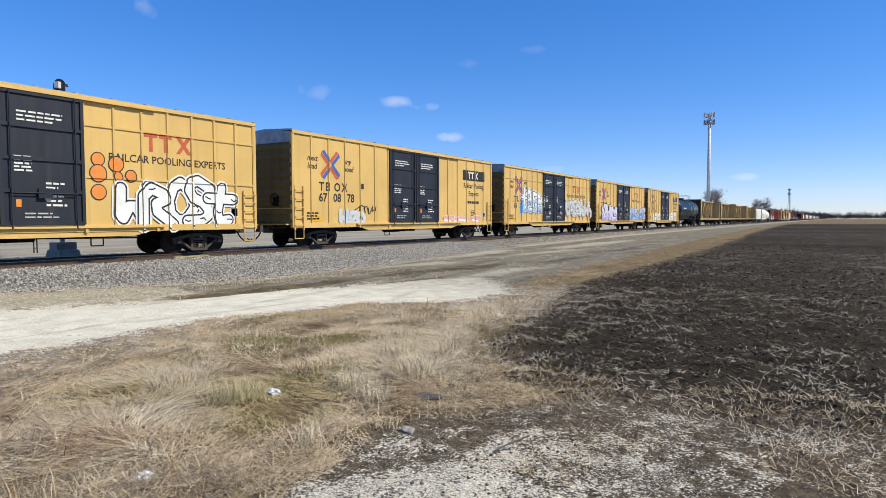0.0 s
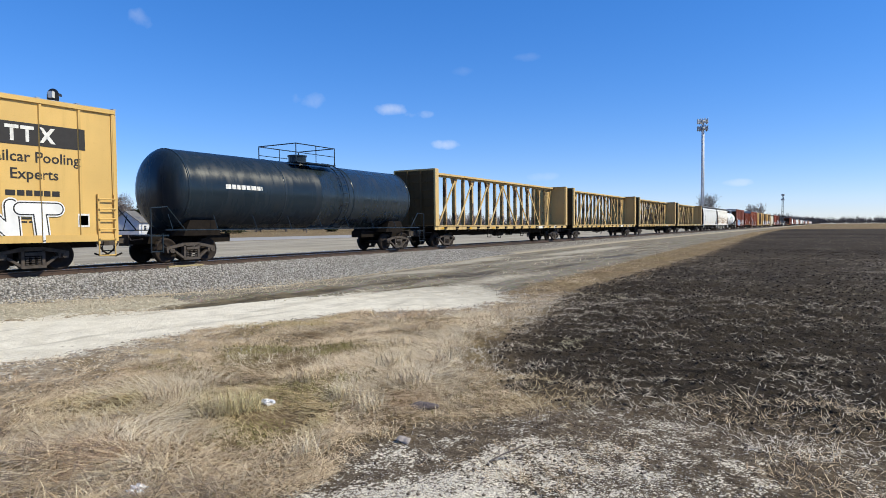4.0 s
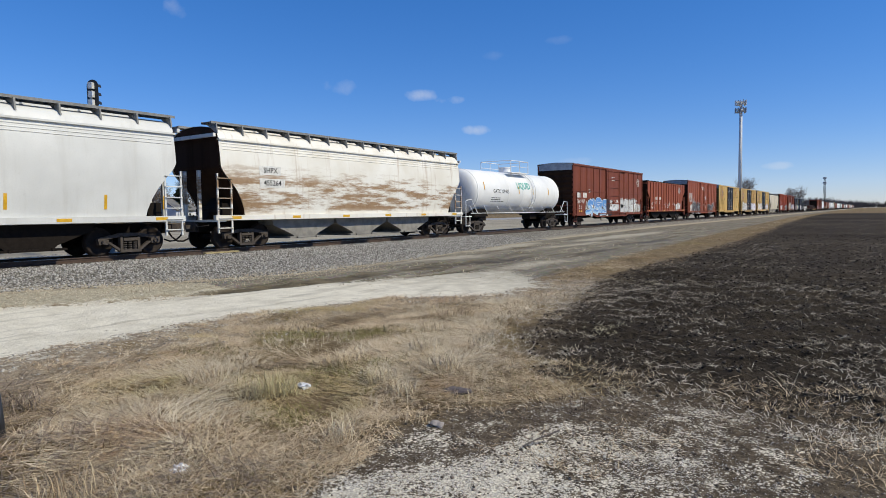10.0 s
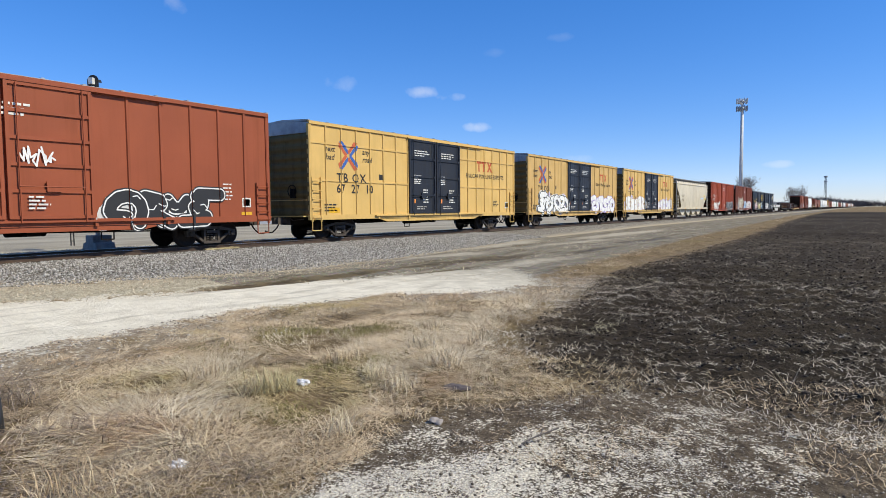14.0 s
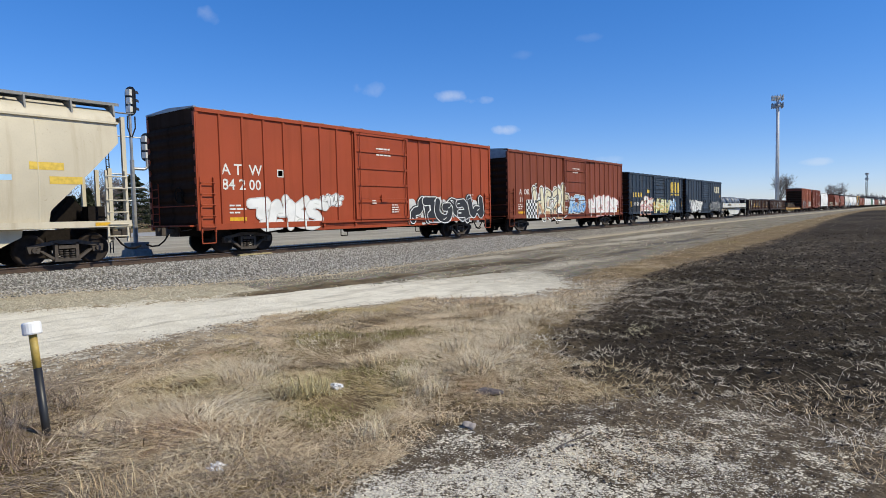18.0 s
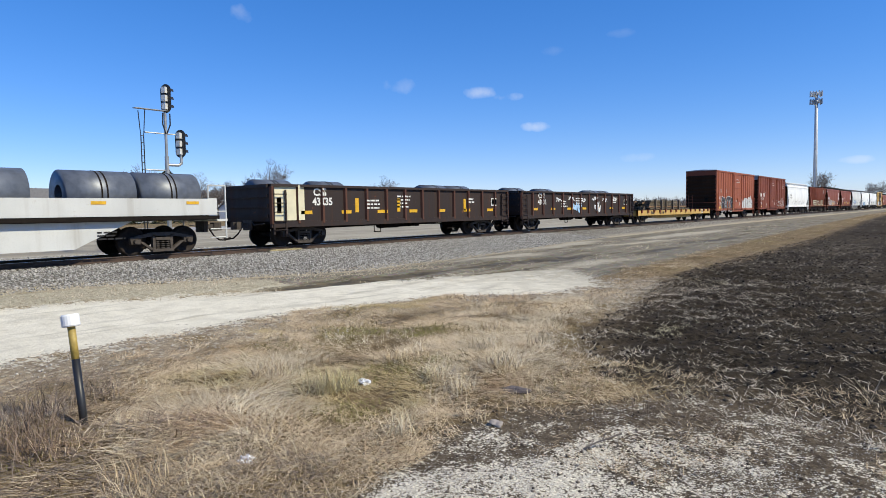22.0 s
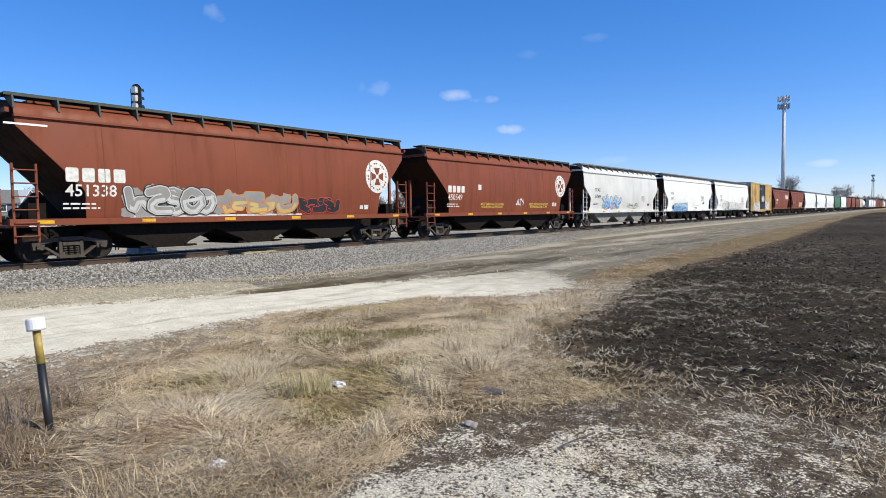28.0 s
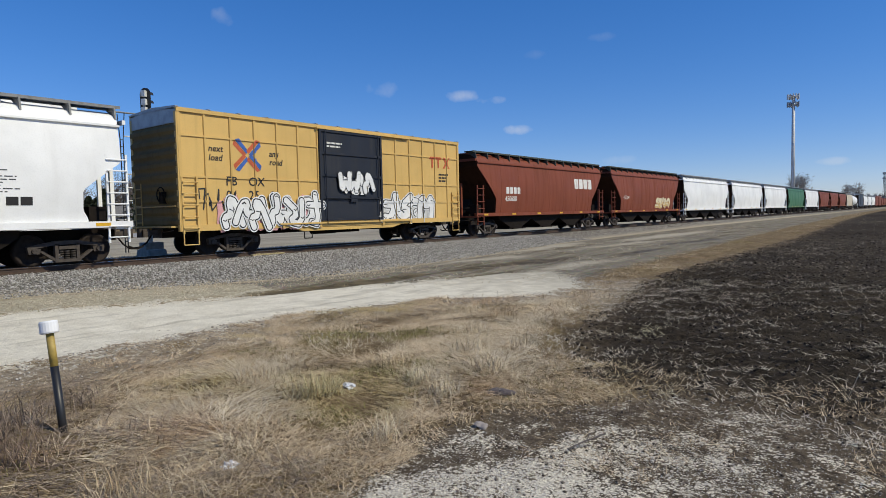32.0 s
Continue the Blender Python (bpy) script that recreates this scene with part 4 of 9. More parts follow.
def hopper_shell(g, half, top, outline):
    """The long shell; its ends follow the outline."""
    sec = hopper_section(top)
    full = [(-x, z) for x, z in sec] + [(x, z) for x, z in reversed(sec)][1:]
    n = len(full)
    verts = []
    for k in (-1, 1):
        verts += [(x, k * (half - end_inset(z, outline)), z) for x, z in full]
    g.face_set(verts, [(i, i + 1, i + 1 + n, i + n) for i in range(n - 1)])
    low = half - end_inset(1.12, outline)
    g.box(-1.3, 1.3, -low, low, 1.08, 1.16)


def hopper_end(g, half, top, outline, k):
    """The slope sheet that closes one end of the shell, and the end wall above it."""
    zs = [1.12 + (top - 0.3 - 1.12) * i / 28 for i in range(29)]
    for a, b in zip(zs, zs[1:]):
        ya, yb = (half - 0.01 - end_inset(z, outline) for z in (a, b))
        g.face_set([(-1.47, k * ya, a), (1.47, k * ya, a), (1.47, k * yb, b), (-1.47, k * yb, b)], [(0, 1, 2, 3)])
    y = k * (half - 0.30)
    g.prism([(-1.47, top - 0.32), (1.47, top - 0.32), (1.40, top - 0.14), (1.0, top + 0.13), (0.0, top + 0.24), (-1.0, top + 0.13), (-1.40, top - 0.14)], "y", y - 0.01, y + 0.01)


def bay(g, w=1.5, z0=0.34):
    """A discharge bay: slope sheets that run down to a sliding gate."""
    g.prism([(-w, 1.15), (w, 1.15), (w * 0.96, 0.86), (w * 0.40, z0 + 0.1), (w * 0.34, z0), (-w * 0.34, z0), (-w * 0.40, z0 + 0.1), (-w * 0.96, 0.86)], "x", -1.2, 1.2)
    g.box(-1.1, 1.1, -w * 0.5, w * 0.5, z0 - 0.07, z0)
    for k in (-1, 1):
        g.tube((1.05, k * w * 0.3, z0 - 0.02), (1.38, k * w * 0.3, z0 - 0.02), 0.05, 6)
    g.box(1.1, 1.3, -w * 0.52, w * 0.52, z0 - 0.05, z0 + 0.01)


def hopper(yc, half, top, mat, label, bays=3, ribs=False, board_mat=None, outline="round", slope_mat=None, low_mat=None):
    car = thing("covered_hopper", TRACK_X, yc, RAIL_Z, label, "hopper car", "freight cars of the train")
    truck = half - 1.75
    em = mat
    # The shade on the slope sheets is put into their colour.
    slope_mat = slope_mat or END_SHADE
    if ribs:
        def flat(g):
            for s in (-1, 1):
                g.prism([(-half + 0.3, top), (half - 0.3, top), (half - 0.3, 3.45), (half - 1.55, 2.3), (half - 1.6, 1.2), (-half + 1.6, 1.2), (-half + 1.55, 2.3), (-half + 0.3, 3.45)], "x", s * 1.50, s * 1.53)
                g.box(s * 1.5, s * 1.56, -half + 0.26, half - 0.26, top - 0.1, top + 0.02)
        for k in (-1, 1):
            def slope(g, k=k):
                g.box(-1.5, 1.5, k * (half - 0.36), k * (half - 0.32), 3.45, top)
                g.prism([(k * (half - 0.36), 3.45), (k * (half - 0.32), 3.45), (k * (half - 2.6), 1.2), (k * (half - 2.68), 1.2)], "x", -1.5, 1.5)
                for x in (-1.46, -0.5, 0.5, 1.46):
                    g.box(x - 0.035, x + 0.035, k * (half - 0.12), k * (half - 0.05), 1.15, 3.6)
            part("slope_sheet", shared(("ribslope", half, top, k), END_SHADE, slope, "slope_sheet"), END_SHADE, car, "slope sheet coloured dark for shade")
        part("top_frame", shared(("ribtop", half, top), UNDER, lambda g: (g.box(-1.56, 1.56, -half + 0.26, half - 0.26, top + 0.02, top + 0.08), [g.box(-1.56, 1.56, -half + 0.6 + i * 1.3, -half + 0.9 + i * 1.3, top + 0.08, top + 0.13) for i in range(int((2 * half - 1.0) / 1.3))]), "top_frame"), UNDER, car)
        part("body", shared(("ribhopper", half, top), mat, flat, "body"), mat, car)
        n = round((2 * half - 0.6) / 1.06)
        RELIEF[car.name] = (1.61, 0.082, [-half + 0.34 + (2 * half - 0.68) * i / n for i in range(n + 1)], 0.08, (), ())
        for i in range(n + 1):
            y = -half + 0.34 + (2 * half - 0.68) * i / n
            low = 1.2 if abs(y) < half - 1.6 else 2.3 + (abs(y) - (half - 1.55)) / 1.25 * 1.15
            for s in (-1, 1):
                p = part("side_post", shared(("hpost", round(low, 2), top, s), mat, lambda g, s=s: g.prism([(s * 1.53, -0.07), (s * 1.61, -0.04), (s * 1.61, 0.04), (s * 1.53, 0.07)], "z", low, top), "side_post"), mat, car)
                p.location.y = y
    else:
        part("body", shared(("shell", half, top, outline), mat, lambda g: hopper_shell(g, half, top, outline), "body", True), mat, car)
        RELIEF[car.name] = (1.60, lambda z: 1.586 if z < 1.292 else 1.46 + 0.12 * math.sin(math.pi * min(1.0, max(0.0, (z - 1.3) / (top - 1.62)))), (), 0.0, (), ())
        for k in (-1, 1):
            part("slope_sheet", shared(("slope", half, top, outline, k), slope_mat, lambda g, k=k: hopper_end(g, half, top, outline, k), "slope_sheet"), slope_mat, car, "slope sheet with shade in its colour")
        for s in (-1, 1):
            part("roof_edge", shared(("hedge", half, top, s), mat, lambda g, s=s: g.box(s * 1.42, s * 1.54, -half + 0.25, half - 0.25, top - 0.35, top - 0.29), "roof_edge"), mat, car)
    for s in (-1, 1):
        part("side_sill", shared(("hsill", half, s), mat, lambda g, s=s: g.box(s * 1.42, s * 1.585, -half, half, 1.10, 1.29), "side_sill"), mat, car)
    for k in (-1, 1):
        def end_frame(g, k=k):
            y = k * (half - 0.10)
            for x in (-1.46, 1.46, -0.45, 0.45):
                if abs(x) < 1 or outline == "long_slant":
                    g.box(x - 0.05, x + 0.05, y - 0.06, y + 0.06, 1.1, top - 0.1 if abs(x) > 1 else 3.0)
            g.box(-1.5, 1.5, k * (half - 0.5), k * half, 1.04, 1.12)
            g.box(-1.5, 1.5, y - 0.05, y + 0.05, top - 0.25, top - 0.12)
        part("end_frame", shared(("hend", half, top, k, outline), em, end_frame, "end_frame"), em, car)

        def lad(g, k=k):
            ladder(g, k * (half - 0.12), k * (half - 0.72), 0.62, 3.35 if k > 0 and outline == "hex" else 2.85, 1.54, 8 if k > 0 and outline == "hex" else 6, 0.022)
        part("ladder", shared(("hlad", half, top, k, outline == "hex"), mat, lad, "ladder"), mat, car)

        def bulk(g, k=k):
            g.prism([(k * (half - 0.4), 1.12), (k * (half - 2.1), 1.12), (k * (half - 1.25), 2.1)], "x", -0.3, 0.3)
            g.tube((-0.7, k * (half - 0.9), 1.45), (0.6, k * (half - 0.9), 1.45), 0.2, 10)
            g.box(0.7, 1.1, k * (half - 0.6), k * (half - 1.1), 1.15, 1.75)
        part("end_gear", shared(("bulk", half, k), UNDER, bulk, "end_gear"), UNDER, car)
    if not ribs:
        bm_ = board_mat or mat

        for s in (-1, 1):
            def boards(g, s=s):
                x = s * 1.02
                g.box(x - 0.28, x + 0.28, -half + 0.1, half - 0.1, top + 0.29, top + 0.32)
                for q in (-0.28, 0.28):
                    g.box(x + q - 0.012, x + q + 0.012, -half + 0.1, half - 0.1, top + 0.25, top + 0.34)
                m = 15
                for i in range(m):
                    y = -half + 0.3 + (2 * half - 0.6) * i / (m - 1)
                    g.prism([(x - 0.25, top + 0.27), (x + s * 0.34, top + 0.27), (x + s * 0.40, top - 0.10), (x + s * 0.34, top - 0.10)], "y", y - 0.025, y + 0.025)
            part("running_board", shared(("boards", half, top, s), bm_, boards, "running_board"), bm_, car)

        if outline == "round":
            for z in (top - 0.47, top - 0.58, top - 0.69):
                bx = 1.46 + 0.12 * math.sin(math.pi * (z - 1.3) / (top - 1.62))
                part("side_bead", shared(("bead", half, top, z), mat, lambda g: g.prism([(bx - 0.01, z - 0.022), (bx + 0.016, z - 0.006), (bx + 0.016, z + 0.006), (bx - 0.01, z + 0.022)], "y", -half + 0.4, half - 0.4), "side_bead"), mat, car)
        seams = max(4, round(2 * half / 2.6)) if "slant" in outline else 0
        for i in range(seams):
            y = -half + 2.6 + (2 * half - 5.2) * i / (seams - 1)
            sec = [p for p in hopper_section(top) if 1.25 < p[1] < top - 0.3]
            part("panel_seam", shared(("seam", top), mat, lambda g: g.face_set([(px + dx, q * 0.03, pz) for px, pz in sec for q, dx in ((-1, -0.002), (0, 0.010), (1, -0.002))], [(3 * j + u, 3 * j + u + 1, 3 * j + u + 4, 3 * j + u + 3) for j in range(len(sec) - 1) for u in (0, 1)]), "panel_seam"), mat, car).location.y = y

        def hatch(g):
            g.box(-0.42, 0.42, -half + 1.0, half - 1.0, top + 0.22, top + 0.31)
            m = 10
            for i in range(m):
                y = -half + 1.2 + (2 * half - 2.4) * i / (m - 1)
                g.box(-0.52, 0.52, y - 0.04, y + 0.04, top + 0.24, top + 0.35)
        part("roof_hatch", shared(("hatch", half, top), mat, hatch, "roof_hatch"), mat, car)
    # Bays without a colour of their own get the underframe one, shade included.
    lowm = low_mat or UNDER
    for i in range(bays):
        span = 2 * (half - 2.9)
        y = -half + 2.9 + span * (i + 0.5) / bays
        b = part("hopper_bay", shared(("bay", bays), lowm, lambda g: bay(g, min(2.2, span / bays / 2 - 0.03)), "hopper_bay"), lowm, car)
        b.location.y = y
    side_plates(car, half, 1.588, 1.195, 6)
    part("centre_sill", shared(("csill", half), UNDER, lambda g: g.box(-0.3, 0.3, -half, half, 0.68, 1.05), "centre_sill"), UNDER, car)
    for k in (-1, 1):
        add_truck(car, k * truck)
    add_couplers(car, half)
    return car


def tank_car(yc, half, r, zc, mat, label, rail_mat, shell_half):
    car = thing("tank_car", TRACK_X, yc, RAIL_Z, label, "tank car", "freight cars of the train")
    prof = [(0.0, -shell_half)]
    for i in range(1, 8):
        a = i / 7 * math.pi / 2
        prof.append((r * math.sin(a), -shell_half + 0.62 * (1 - math.cos(a))))
    prof += [(r + 0.004, -0.02), (r + 0.012, 0.0), (r + 0.004, 0.02)]
    prof += [(q, -s) for q, s in reversed(prof[:8])]
    part("tank_shell", Geo().lathe(prof, "y", (0, 0, zc), 40), mat, car, "", True)
    for y in (-shell_half + 0.62, -shell_half * 0.3, shell_half * 0.3, shell_half - 0.62):
        part("weld_band", shared(("band", r, zc), mat, lambda g: g.lathe([(r - 0.01, -0.05), (r + 0.014, -0.04), (r + 0.014, 0.04), (r - 0.01, 0.05)], "y", (0, 0, zc), 40), "weld_band", True), mat, car).location.y = y
    top = zc + r
    RELIEF[car.name] = (r + 0.02, lambda z: math.sqrt(max(0.01, r * r - (z - zc) ** 2)) + 0.004, (), 0.0, (), ())
    part("manway", Geo().tube((0, 0, top - 0.1), (0, 0, top + 0.32), 0.42, 20).tube((0, 0, top + 0.32), (0, 0, top + 0.38), 0.46, 20), mat, car)

    def platform(g):
        for x in (-0.95, 0.95):
            g.box(x - 0.3, x + 0.3, -1.3, 1.3, top - 0.10, top - 0.05)
            g.line([(x * 1.25, -1.3, top - 0.08), (x * 1.25, -1.3, top + 0.75), (x * 1.25, 1.3, top + 0.75), (x * 1.25, 1.3, top - 0.08)], 0.025)
            g.line([(x * 1.25, -1.3, top + 0.35), (x * 1.25, 1.3, top + 0.35)], 0.018)
            g.line([(x * 1.25, 0, top - 0.08), (x * 1.25, 0, top + 0.75)], 0.02)
        for y in (-1.3, 1.3):
            g.line([(-1.19, y, top + 0.75), (1.19, y, top + 0.75)], 0.025)
    g = Geo()
    platform(g)
    part("platform", g, rail_mat, car)
    g = Geo()
    x = r * 0.98
    arc = [(math.cos(a) * (r + 0.12), math.sin(a) * (r + 0.12) + zc) for a in [radians(v) for v in range(-55, 81, 15)]]
    for y in (1.35, 1.80):
        g.line([(u, y, w) for u, w in arc], 0.025)
    for u, w in arc:
        g.line([(u, 1.35, w), (u, 1.80, w)], 0.02)
    part("ladder", g, rail_mat, car)
    g = Geo()
    for s in (-1, 1):
        g.line([(s * 1.52, -half + 0.6, 1.22), (s * 1.52, half - 0.6, 1.22)], 0.024)
        for i in range(9):
            y = -half + 0.9 + (2 * half - 1.8) * i / 8
            g.line([(s * 1.52, y, 1.22), (s * 1.25, y, zc - r * 0.62)], 0.016)
    part("handrail", g, rail_mat, car)
    for k in (-1, 1):
        g = Geo()
        g.box(-0.34, 0.34, k * (half - 4.4), k * half, 0.72, 1.06)
        g.prism([(k * (half - 3.3), 1.0), (k * (half - 1.6), 1.0), (k * (half - 1.9), zc - r * 0.75), (k * (half - 3.0), zc - r * 0.75)], "x", -1.15, 1.15)
        part("stub_sill", g, UNDER, car)
        g = Geo()
        g.box(-1.5, 1.5, k * (half - 0.75), k * half, 1.0, 1.05)
        for s in (-1, 1):
            g.line([(s * 1.5, k * (half - 0.05), 0.42), (s * 1.5, k * (half - 0.05), 2.0), (s * 1.5, k * (half - 0.7), 2.05), (s * 1.5, k * (half - 1.4), 1.25)], 0.026)
            g.line([(s * 1.5, k * (half - 0.5), 0.42), (s * 1.5, k * (half - 0.5), 1.1)], 0.024)
            g.line([(s * 1.5, k * (half - 0.5), 0.46), (s * 1.5, k * (half - 0.05), 0.46)], 0.024)
        part("end_platform", g, rail_mat, car)
        add_truck(car, k * (half - 2.0))
    add_couplers(car, half)
    return car


def centre_beam(yc, label, half=11.25):
    car = thing("centre_beam_flat_car", TRACK_X, yc, RAIL_Z, label, "flat car", "freight cars of the train")
    m = YELLOW_C
    top = 4.72
    for s in (-1, 1):
        part("side_sill", shared(("cbsill", half, s), m, lambda g, s=s: (g.box(s * 1.38, s * 1.46, -half, half, 1.06, 1.30), g.box(s * 1.3, s * 1.5, -half, half, 1.28, 1.33)), "side_sill"), m, car)
    part("deck", shared(("cbdeck", half), UNDER, lambda g: (g.box(-1.38, 1.38, -half, half, 1.22, 1.30), g.box(-0.35, 0.35, -half, half, 0.68, 1.22)), "deck"), UNDER, car)
    for k in (-1, 1):
        def head(g, k=k):
            g.box(-1.48, 1.48, k * (half - 0.10), k * half, 1.3, top)
        for x in (-1.48, 1.48):
            part("bulkhead_post", shared(("headpost", half, k, x), m, lambda g, k=k, x=x: g.box(x - 0.06, x + 0.06, k * (half - 0.34), k * (half + 0.04), 1.3, top + 0.03), "bulkhead_post"), m, car)
        part("bulkhead_cap", shared(("headcap", half, k), m, lambda g, k=k: g.box(-1.5, 1.5, k * (half - 0.36), k * (half + 0.05), top - 0.02, top + 0.05), "bulkhead_cap"), m, car)
        part("bulkhead", shared(("head", half, k), m, head, "bulkhead"), m, car)
        for i in range(7):
            part("bulkhead_rib", shared(("headrib", half, k), END_RUST_SHADE, lambda g, k=k: g.box(-1.4, 1.4, k * (half + 0.012), k * (half + 0.08), -0.05, 0.05), "bulkhead_rib"), END_RUST_SHADE, car).location.z = 1.5 + i * 0.5
        for x in (-0.5, 0.5):
            part("bulkhead_stiffener", shared(("headstiff", half, k, x), END_RUST_SHADE, lambda g, k=k, x=x: g.prism([(x - 0.09, k * (half + 0.012)), (x - 0.05, k * (half + 0.14)), (x + 0.05, k * (half + 0.14)), (x + 0.09, k * (half + 0.012))], "z", 1.32, top - 0.05), "bulkhead_stiffener"), END_RUST_SHADE, car)
        part("bulkhead_sheet", shared(("headsheet", half, k), END_RUST_SHADE, lambda g, k=k: g.box(-1.41, 1.41, k * (half + 0.004), k * (half + 0.012), 1.32, top - 0.05), "bulkhead_sheet"), END_RUST_SHADE, car)
        part("bulkhead_web", shared(("web", half, k), m, lambda g, k=k: (g.box(-0.06, 0.06, k * (half - 1.25), k * (half - 0.1), 1.3, top - 0.28), g.box(1.42, 1.48, k * (half - 0.42), k * (half - 0.1), 1.3, top - 0.05)), "bulkhead_web"), m, car)

        def gusset(g, k=k):
            for s in (-1, 1):
                g.prism([(0.06, 1.35), (1.44, 1.35), (1.44, top - 0.3), (0.06, top - 0.3)] if s > 0 else [(-0.06, 1.35), (-1.44, 1.35), (-1.44, top - 0.3), (-0.06, top - 0.3)], "y", k * (half - 0.16), k * (half - 0.12))
        part("bulkhead_panel", shared(("gusset", half, k), m, gusset, "bulkhead_panel"), m, car)
    part("top_beam", shared(("beam", half), m, lambda g: (g.box(-0.34, 0.34, -half + 0.1, half - 0.1, top - 0.07, top), g.box(0.30, 0.34, -half + 0.1, half - 0.1, top - 0.13, top - 0.07), g.box(-0.34, -0.30, -half + 0.1, half - 0.1, top - 0.13, top - 0.07), g.box(-0.12, 0.12, -half + 0.1, half - 0.1, top - 0.22, top - 0.07)), "top_beam"), m, car)
    n = 16
    pitch = (2 * half - 4.1) / (n - 1)
    for i in range(n):
        y = -half + 2.35 + pitch * i
        wide = 0.095 if i % 2 == 0 else 0.07

        def post(g):
            g.prism([(-0.10, 1.3), (0.10, 1.3), (0.08, top - 0.2), (-0.08, top - 0.2)], "y", -wide * 0.3, wide * 0.3)
            for s in (-1, 1):
                g.prism([(s * 0.10, 1.3), (s * 0.125, 1.3), (s * 0.105, top - 0.2), (s * 0.08, top - 0.2)], "y", -wide, wide)
            if wide > 0.08:
                g.prism([(-0.30, top - 0.22), (0.30, top - 0.22), (0.12, top - 0.62), (-0.12, top - 0.62)], "x", -0.11, 0.11)
        part("beam_post", shared(("cbpost", wide), YELLOW_E, post, "beam_post"), YELLOW_E, car).location.y = y
        if i % 2 == 0 and i + 2 < n + 1:
            flip = y > 0
            y2 = y + (2 * pitch if not flip else 2 * pitch)

            def brace(g):
                a, b = (0.15, 2 * pitch - 0.2) if flip else (2 * pitch - 0.2, 0.15)
                for pts in ([(0.10, a, top - 0.55), (0.15, b, 1.35)],):
                    d = 0.075
                    p, q = pts
                    g.face_set([(p[0] - 0.03, p[1] - d, p[2]), (p[0] + 0.03, p[1] - d, p[2]), (p[0] + 0.03, p[1] + d, p[2]), (p[0] - 0.03, p[1] + d, p[2]),
                                (q[0] - 0.03, q[1] - d, q[2]), (q[0] + 0.03, q[1] - d, q[2]), (q[0] + 0.03, q[1] + d, q[2]), (q[0] - 0.03, q[1] + d, q[2])],
                               [(0, 1, 2, 3), (4, 7, 6, 5), (0, 4, 5, 1), (1, 5, 6, 2), (2, 6, 7, 3), (3, 7, 4, 0)])
            if y2 < half - 1.2:
                part("brace", shared(("brace", flip), m, brace, "brace"), m, car).location.y = y
    for k in (-1, 1):
        def end_brace(g, k=k):
            p, q, d = (0.10, k * (half - 0.45), top - 0.3), (0.15, k * (half - (2.1 if k < 0 else 1.6)), 1.35), 0.065
            g.face_set([(p[0] + u, p[1] + v, p[2]) for u, v in ((-0.03, -d), (0.03, -d), (0.03, d), (-0.03, d))] + [(q[0] + u, q[1] + v, q[2]) for u, v in ((-0.03, -d), (0.03, -d), (0.03, d), (-0.03, d))],
                       [(0, 1, 2, 3), (4, 7, 6, 5), (0, 4, 5, 1), (1, 5, 6, 2), (2, 6, 7, 3), (3, 7, 4, 0)])
        part("brace", shared(("endbrace", half, k), m, end_brace, "brace"), m, car)
    for i in range(15):
        y = -half + 1.2 + (2 * half - 2.4) * i / 14
        part("tie_down_winch", shared("winch", UNDER, lambda g: (g.box(1.44, 1.54, -0.11, 0.11, 0.98, 1.08), g.tube((1.50, -0.15, 1.18), (1.50, 0.15, 1.18), 0.05, 8)), "tie_down_winch"), UNDER, car).location.y = y
    for y in (-4.0, 1.5, 5.5):
        part("step", shared("cbstep", UNDER, lambda g: g.line([(1.42, -0.25, 1.0), (1.42, -0.25, 0.5), (1.42, 0.25, 0.5), (1.42, 0.25, 1.0)], 0.025), "step"), UNDER, car).location.y = y
    part("brake_gear", shared("brakegear", UNDER, brake_gear, "brake_gear"), UNDER, car)
    stencil_block(car, 0.065, half - 1.2, 4.2, 5, 0.8, STENCIL_BROWN, 0.05, 0.13, 2)
    stencil_block(car, 0.065, half - 1.2, 3.0, 8, 0.8, STENCIL_BROWN, 0.05, 0.13, 3)
    side_plates(car, half, 1.485, 1.15, 7)
    marks(car, 1.485, [(half - 2.8, 1.15, 0.5, 0.24, LETTER_WHITE), (half - 2.8, 1.15, 0.4, 0.14, LETTER_BLACK), (half - 6, 1.15, 1.0, 0.2, LETTER_WHITE)])
    for k in (-1, 1):
        add_truck(car, k * (half - 2.0))
    add_couplers(car, half)
    return car


